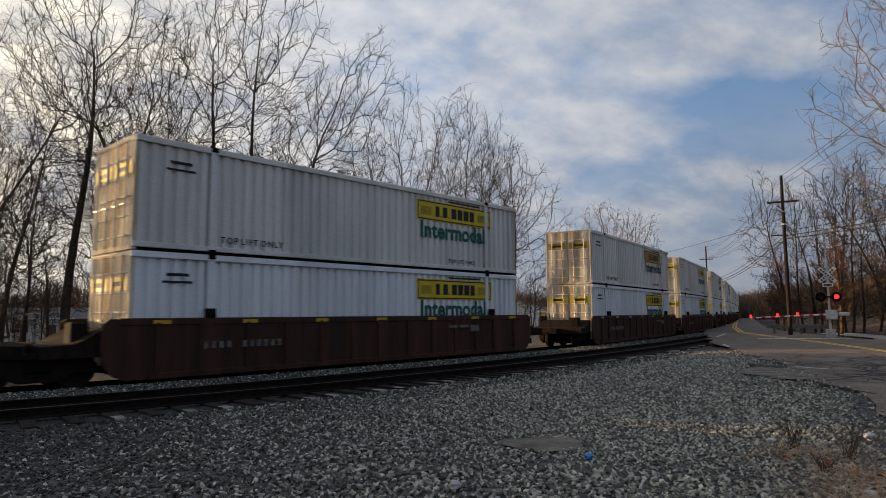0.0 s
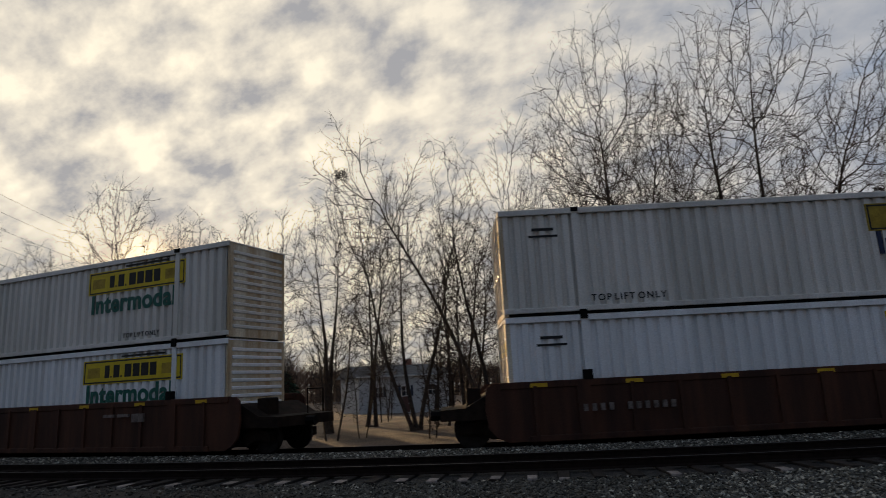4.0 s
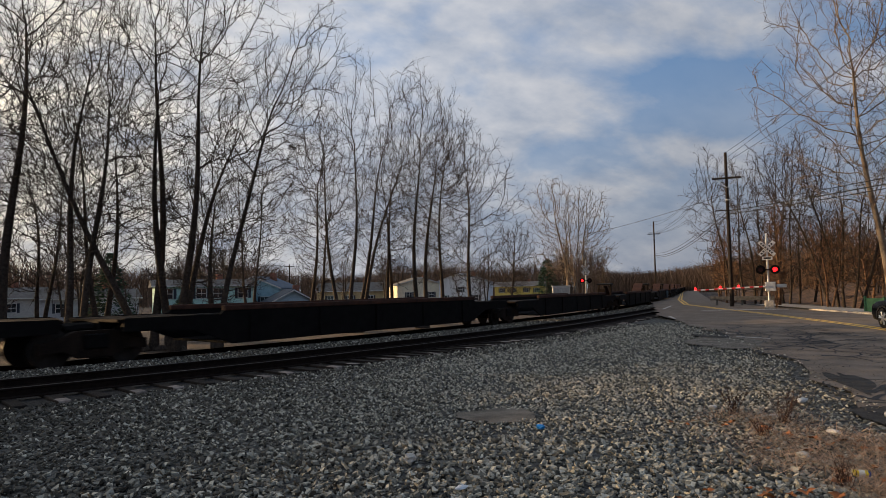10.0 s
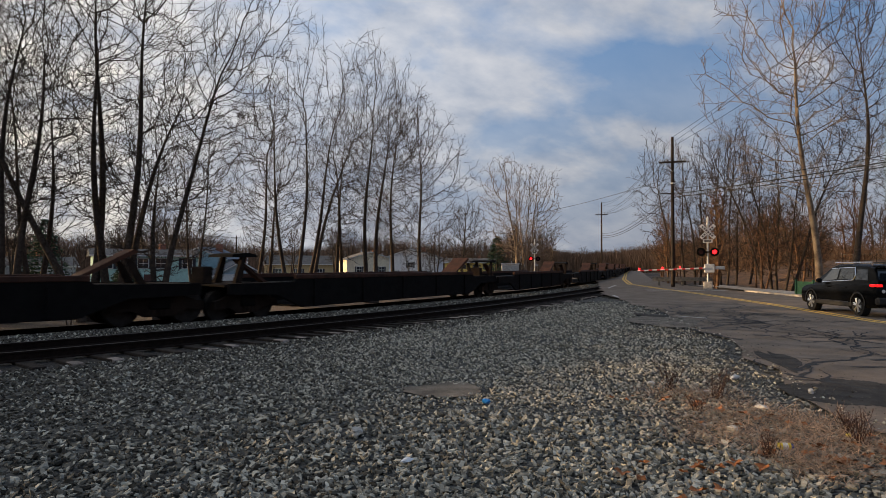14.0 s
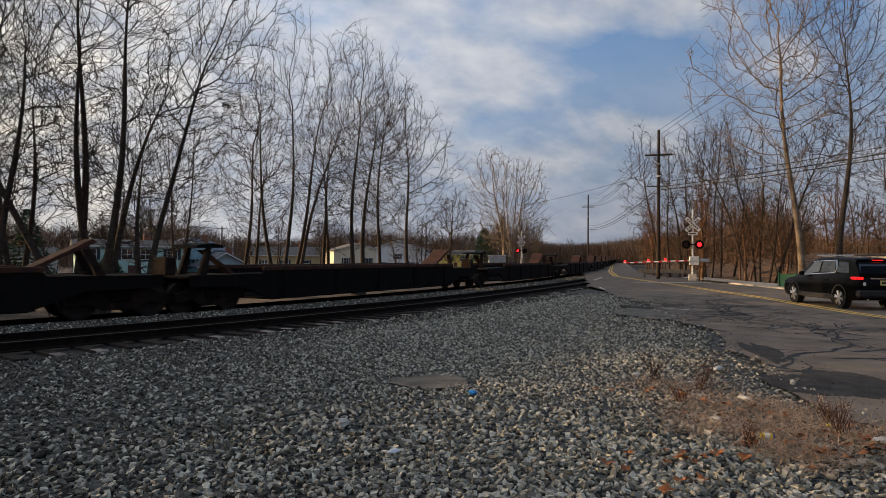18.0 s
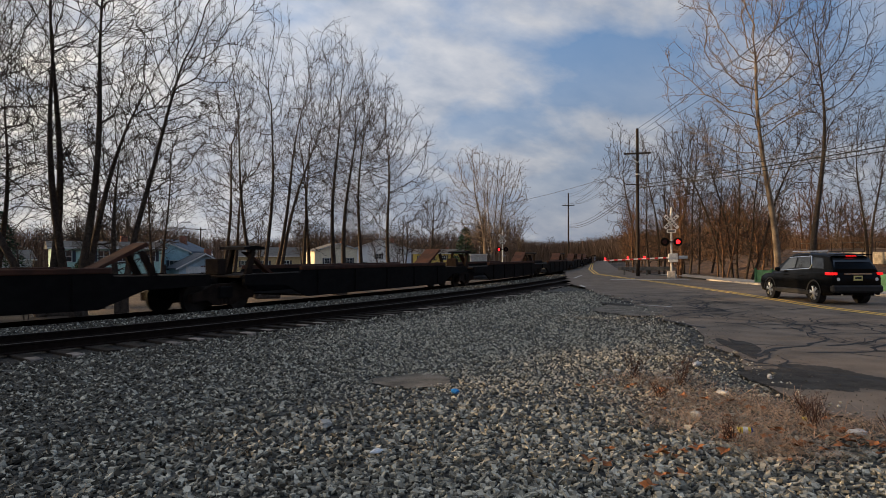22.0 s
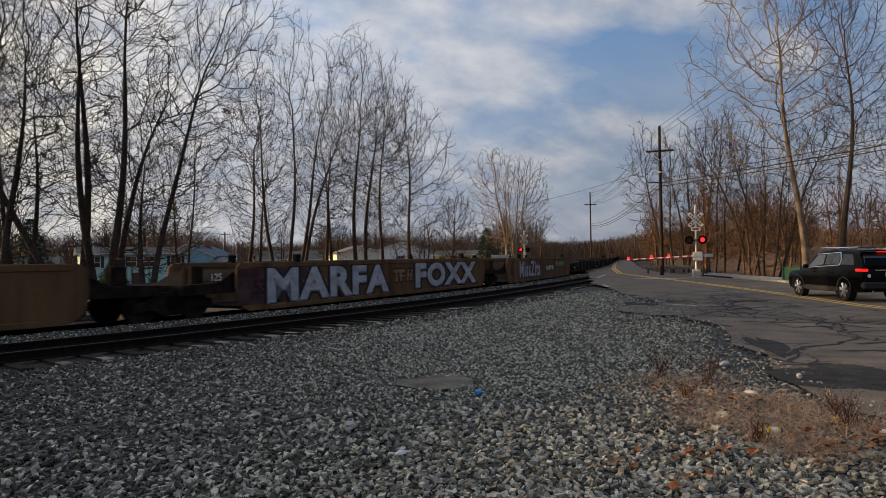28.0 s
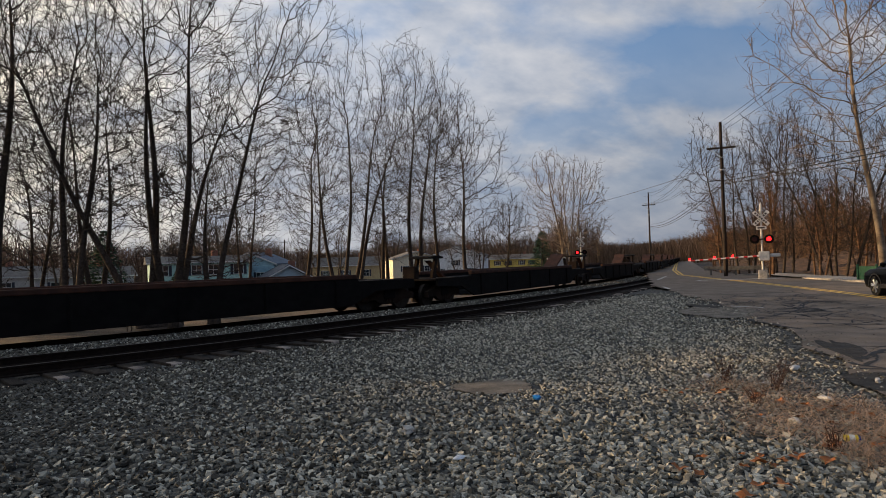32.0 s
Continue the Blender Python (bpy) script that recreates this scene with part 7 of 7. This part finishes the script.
def build_houses():
    build_house(-16.6, 88, 11.5, 8, -1.9, 4.5, 0.9, 6, (0.42, 0.62, 0.56), "pale teal house with grey shingle roof", windows=((-0.38, 0.8), (-0.05, 0.8), (0.12, 0.8), (0.38, 0.8)))
    build_house(-11.6, 96, 7.0, 8, -1.7, 4.0, 1.5, -20, (0.34, 0.52, 0.60), "pale blue house with a steep gable", True, windows=((-0.22, 0.55), (0.22, 0.55)), roof_col=(0.10, 0.13, 0.17))
    build_house(-9.6, 88, 6.0, 6, -1.8, 2.0, 1.7, 12, (0.36, 0.46, 0.52), "low grey-blue garage with a dark roof", True, windows=((0.2, 0.5),), roof_col=(0.09, 0.10, 0.12), garage=-0.15)
    build_house(-4.0, 130, 13, 8, -2.0, 3.6, 1.8, -8, (0.46, 0.36, 0.20), "tan house with dark windows among trees", windows=((-0.3, 0.6), (0.0, 0.6), (0.3, 0.6)))
    build_house(1.6, 150, 11, 9, -2.2, 5.0, 1.6, 14, (0.72, 0.64, 0.48), "cream house with a wide gable in low sun", True, windows=((-0.25, 0.55), (0.22, 0.55)))
    build_house(5.9, 150, 12, 9, -2.2, 5.4, 2.0, -12, (0.66, 0.67, 0.68), "white two-storey house with a grey gable roof", True, windows=((-0.3, 0.35), (0.0, 0.7), (0.3, 0.35)))
    build_house(10.9, 190, 14, 9, -2.4, 4.6, 1.4, -6, (0.62, 0.46, 0.12), "yellow two-storey house with white windows", windows=((-0.35, 0.75), (-0.12, 0.75), (0.15, 0.75), (0.36, 0.75), (0.36, 0.25), (-0.35, 0.25)))
    build_house(-25.0, 105, 12, 8, -1.8, 3.0, 1.4, 5, (0.44, 0.45, 0.47), "pale grey house behind bare trees", windows=((-0.3, 0.6), (0.1, 0.6)))
    build_house(-31.0, 110, 13, 8, -1.8, 3.2, 1.6, -10, (0.50, 0.49, 0.46), "off-white house behind bare trees", windows=((-0.3, 0.6), (0.2, 0.6)))
    build_house(-49.5, 85, 12, 8, -1.6, 4.6, 1.5, 20, (0.46, 0.46, 0.45), "white house with a shallow grey roof", windows=((-0.3, 0.6), (0.0, 0.6), (0.3, 0.6)))
    build_house(-66.0, 62, 8.5, 7, -1.2, 6.6, 0.4, 0, (0.13, 0.13, 0.13), "dark grey flat-roofed building near the line", windows=((-0.25, 0.7), (0.25, 0.7)))
    build_house(-69.5, 58, 4.0, 5, -1.2, 4.2, 0.8, 0, (0.50, 0.50, 0.48), "small white outbuilding beside the line", windows=((0.0, 0.6),))


build_houses()


# ---- evergreens, nests, thickets and far woods ----
needle_m = mat("dark_evergreen_needles", (0.025, 0.06, 0.03), 0.9, var=0.4, scale=4, random_tint=0.4, bump=0.0)


def build_evergreen(az, d, h, w, base, seed):
    rng = np.random.default_rng(seed)
    x, y = polar(az, d)
    t = empty("evergreen", pose(x, y, base))
    tube("trunk", (0, 0, 0), (0, 0, h * 0.9), 0.16, 0.03, bark_m, t)
    n = 2600
    zz = h * (0.06 + 0.94 * rng.random(n) ** 1.3)
    r = w * (1 - zz / h) ** 0.8 * (0.35 + 0.75 * rng.random(n)) + 0.05
    a = rng.random(n) * 6.283
    c = np.stack([r * np.cos(a), r * np.sin(a), zz], 1)
    u = np.stack([np.cos(a), np.sin(a), -0.35 + 0.3 * rng.random(n)], 1) * (0.28 + 0.22 * rng.random((n, 1)))
    s = np.stack([-np.sin(a), np.cos(a), rng.normal(0, 0.3, n)], 1) * 0.12
    V = np.stack([c - s, c + s, c + u], 1)
    V = V.reshape(-1, 3)
    F = np.arange(n * 3).reshape(n, 3)
    o = new("foliage", fast_mesh("foliage", V, F, needle_m)); o.parent = t
    tagged(t, "dense dark green conical evergreen", "evergreen tree", "evergreens")


build_evergreen(13.3, 95, 6.6, 2.4, -0.7, 4)
build_evergreen(-23.5, 70, 7.0, 2.3, -1.2, 5)
build_evergreen(-18.0, 80, 3.0, 1.6, -1.2, 6)
build_evergreen(-59.0, 55, 4.2, 2.4, -0.8, 7)


def build_nest(az, d, tan, size):
    rng = np.random.default_rng(int(size * 1000))
    x, y = polar(az, d)
    z = EYE + d * tan
    bm = bmesh.new()
    for i in range(120):
        a = rng.random(3) * 2 - 1
        p = Vector((a[0] * size, a[1] * size, a[2] * size * 0.7))
        q = p + Vector((rng.normal(), rng.normal(), rng.normal() * 0.4)).normalized() * size * 0.6
        add_tube(bm, p, q, 0.02 * size / 0.4, 0.01, n=3)
    for v_ in bm.verts:
        v_.co += Vector((x, y, z))
    tagged(part("squirrel_nest", bm, twig_m), "dark ragged ball of twigs and leaves in a treetop", "nest", "nests in the trees")


build_nest(-53.8, 42, 0.342, 0.42)
build_nest(-9.3, 31, 0.222, 0.16)


def build_thicket():
    # thin saplings and brush behind the line, a few shapes used again and again
    rng = random.Random(31)
    for i in range(80):
        az = rng.uniform(-92, 12)
        d = rng.uniform(27, 60) if az < -8 else rng.uniform(42, 75)
        h = rng.uniform(3.0, 8.5)
        if (-30 < az < 12 and rng.random() < 0.8) or (-62 < az <= -30 and rng.random() < 0.45):
            continue
        tree(az, d, h, 0.7, fan(2, 0.18, i % 7), 0.35, 300 + i % 7, reuse=("sapling", i % 7), label="thin bare sapling in the thicket behind the line", base=-0.75, twig=0.011, name="sapling", frac=0.2)
    for i in range(42):
        az = rng.uniform(26, 60)
        d = rng.uniform(48, 95)
        tree(az, d, rng.uniform(3, 9), 0.8, fan(2, 0.18, i % 5), 0.35, 320 + i % 5, reuse=("brush", i % 5), label="bare reddish-brown brush on the bank", bark=brush_m, base=0.2, twig=0.014, name="sapling", frac=0.2)


build_thicket()


def build_far_woods():
    """Distant woods as many thin upright stems and twigs, too far to tell apart; unseen ones behind the camera."""
    rng = np.random.default_rng(77)
    wood_far = mat("far_winter_woods", (0.15, 0.098, 0.066), 1.0, var=0.35, scale=0.3, random_tint=0.4, bump=0.0)
    V, F = [], []
    o = 0
    # The last row is unseen woods added behind the camera to cut sky light.
    for az0, az1, d0, d1, h0, h1, n in ((-100, 18, 200, 300, 10, 21, 5600), (17, 31, 190, 330, 9, 16, 2600), (30, 75, 85, 200, 7, 15, 3600), (75, 262, 60, 140, 12, 20, 4200)):
        az = np.radians(az0 + (az1 - az0) * rng.random(n)); d = d0 + (d1 - d0) * rng.random(n)
        x, y = d * np.sin(az), d * np.cos(az)
        swell = 0.5 + 0.25 * np.sin(az * 9.0 + d0) + 0.25 * np.sin(az * 23.0 + 1.7 * d0)
        h = h0 * 0.8 + (h1 - h0) * swell * rng.random(n) ** 1.3 + 1.5
        w = d * 0.0006 + 0.03
        for k in range(5):
            # a stem and four boughs each
            t = 0 if k == 0 else 0.3 + 0.5 * rng.random(n)
            dirx = 0 if k == 0 else rng.normal(0, 0.35, n) * h
            diry = 0 if k == 0 else rng.normal(0, 0.35, n) * h
            p0 = np.stack([x, y, -2.5 + h * t if k else np.full(n, -2.5)], 1)
            p1 = np.stack([x + dirx * 0.6, y + diry * 0.6, p0[:, 2] + (h * (1.0 - t) if k else h)], 1)
            sx, sy_ = np.cos(az) * w * (1 if k == 0 else 0.55), -np.sin(az) * w * (1 if k == 0 else 0.55)
            s = np.stack([sx, sy_, np.zeros(n)], 1)
            V.append(np.stack([p0 - s, p0 + s, p1], 1).reshape(-1, 3))
            F.append(np.arange(o, o + 3 * n).reshape(n, 3)); o += 3 * n
    tagged(new("far_woods", fast_mesh("far_woods", np.concatenate(V), np.concatenate(F), wood_far)), "brown leafless woods closing the distance, with unseen ones behind the camera", "woods", kind="stuff")


build_far_woods()

def pose_on_line(sc, pitch, dz=0.0):
    a, b = line_at(sc - pitch / 2), line_at(sc + pitch / 2)
    ang = math.degrees(math.atan2(b[1] - a[1], b[0] - a[0]))
    z = (rail_z(sc - pitch / 2) + rail_z(sc + pitch / 2)) / 2
    return pose((a[0] + b[0]) / 2, (a[1] + b[1]) / 2, z, 0, 0, ang)


def motions():
    for car, t10, pitch in MOVES:
        rows, t = [], 0.0
        while True:
            s = 10 + SPEED * (t10 - t)
            rows.append((t, pose_on_line(max(-395, min(1085, s)), pitch)))
            if t >= 32.0:
                break
            t = min(32.0, round(t + (0.2 if -75 < s < 90 else 0.8), 2))
        walk(car, rows)


motions()
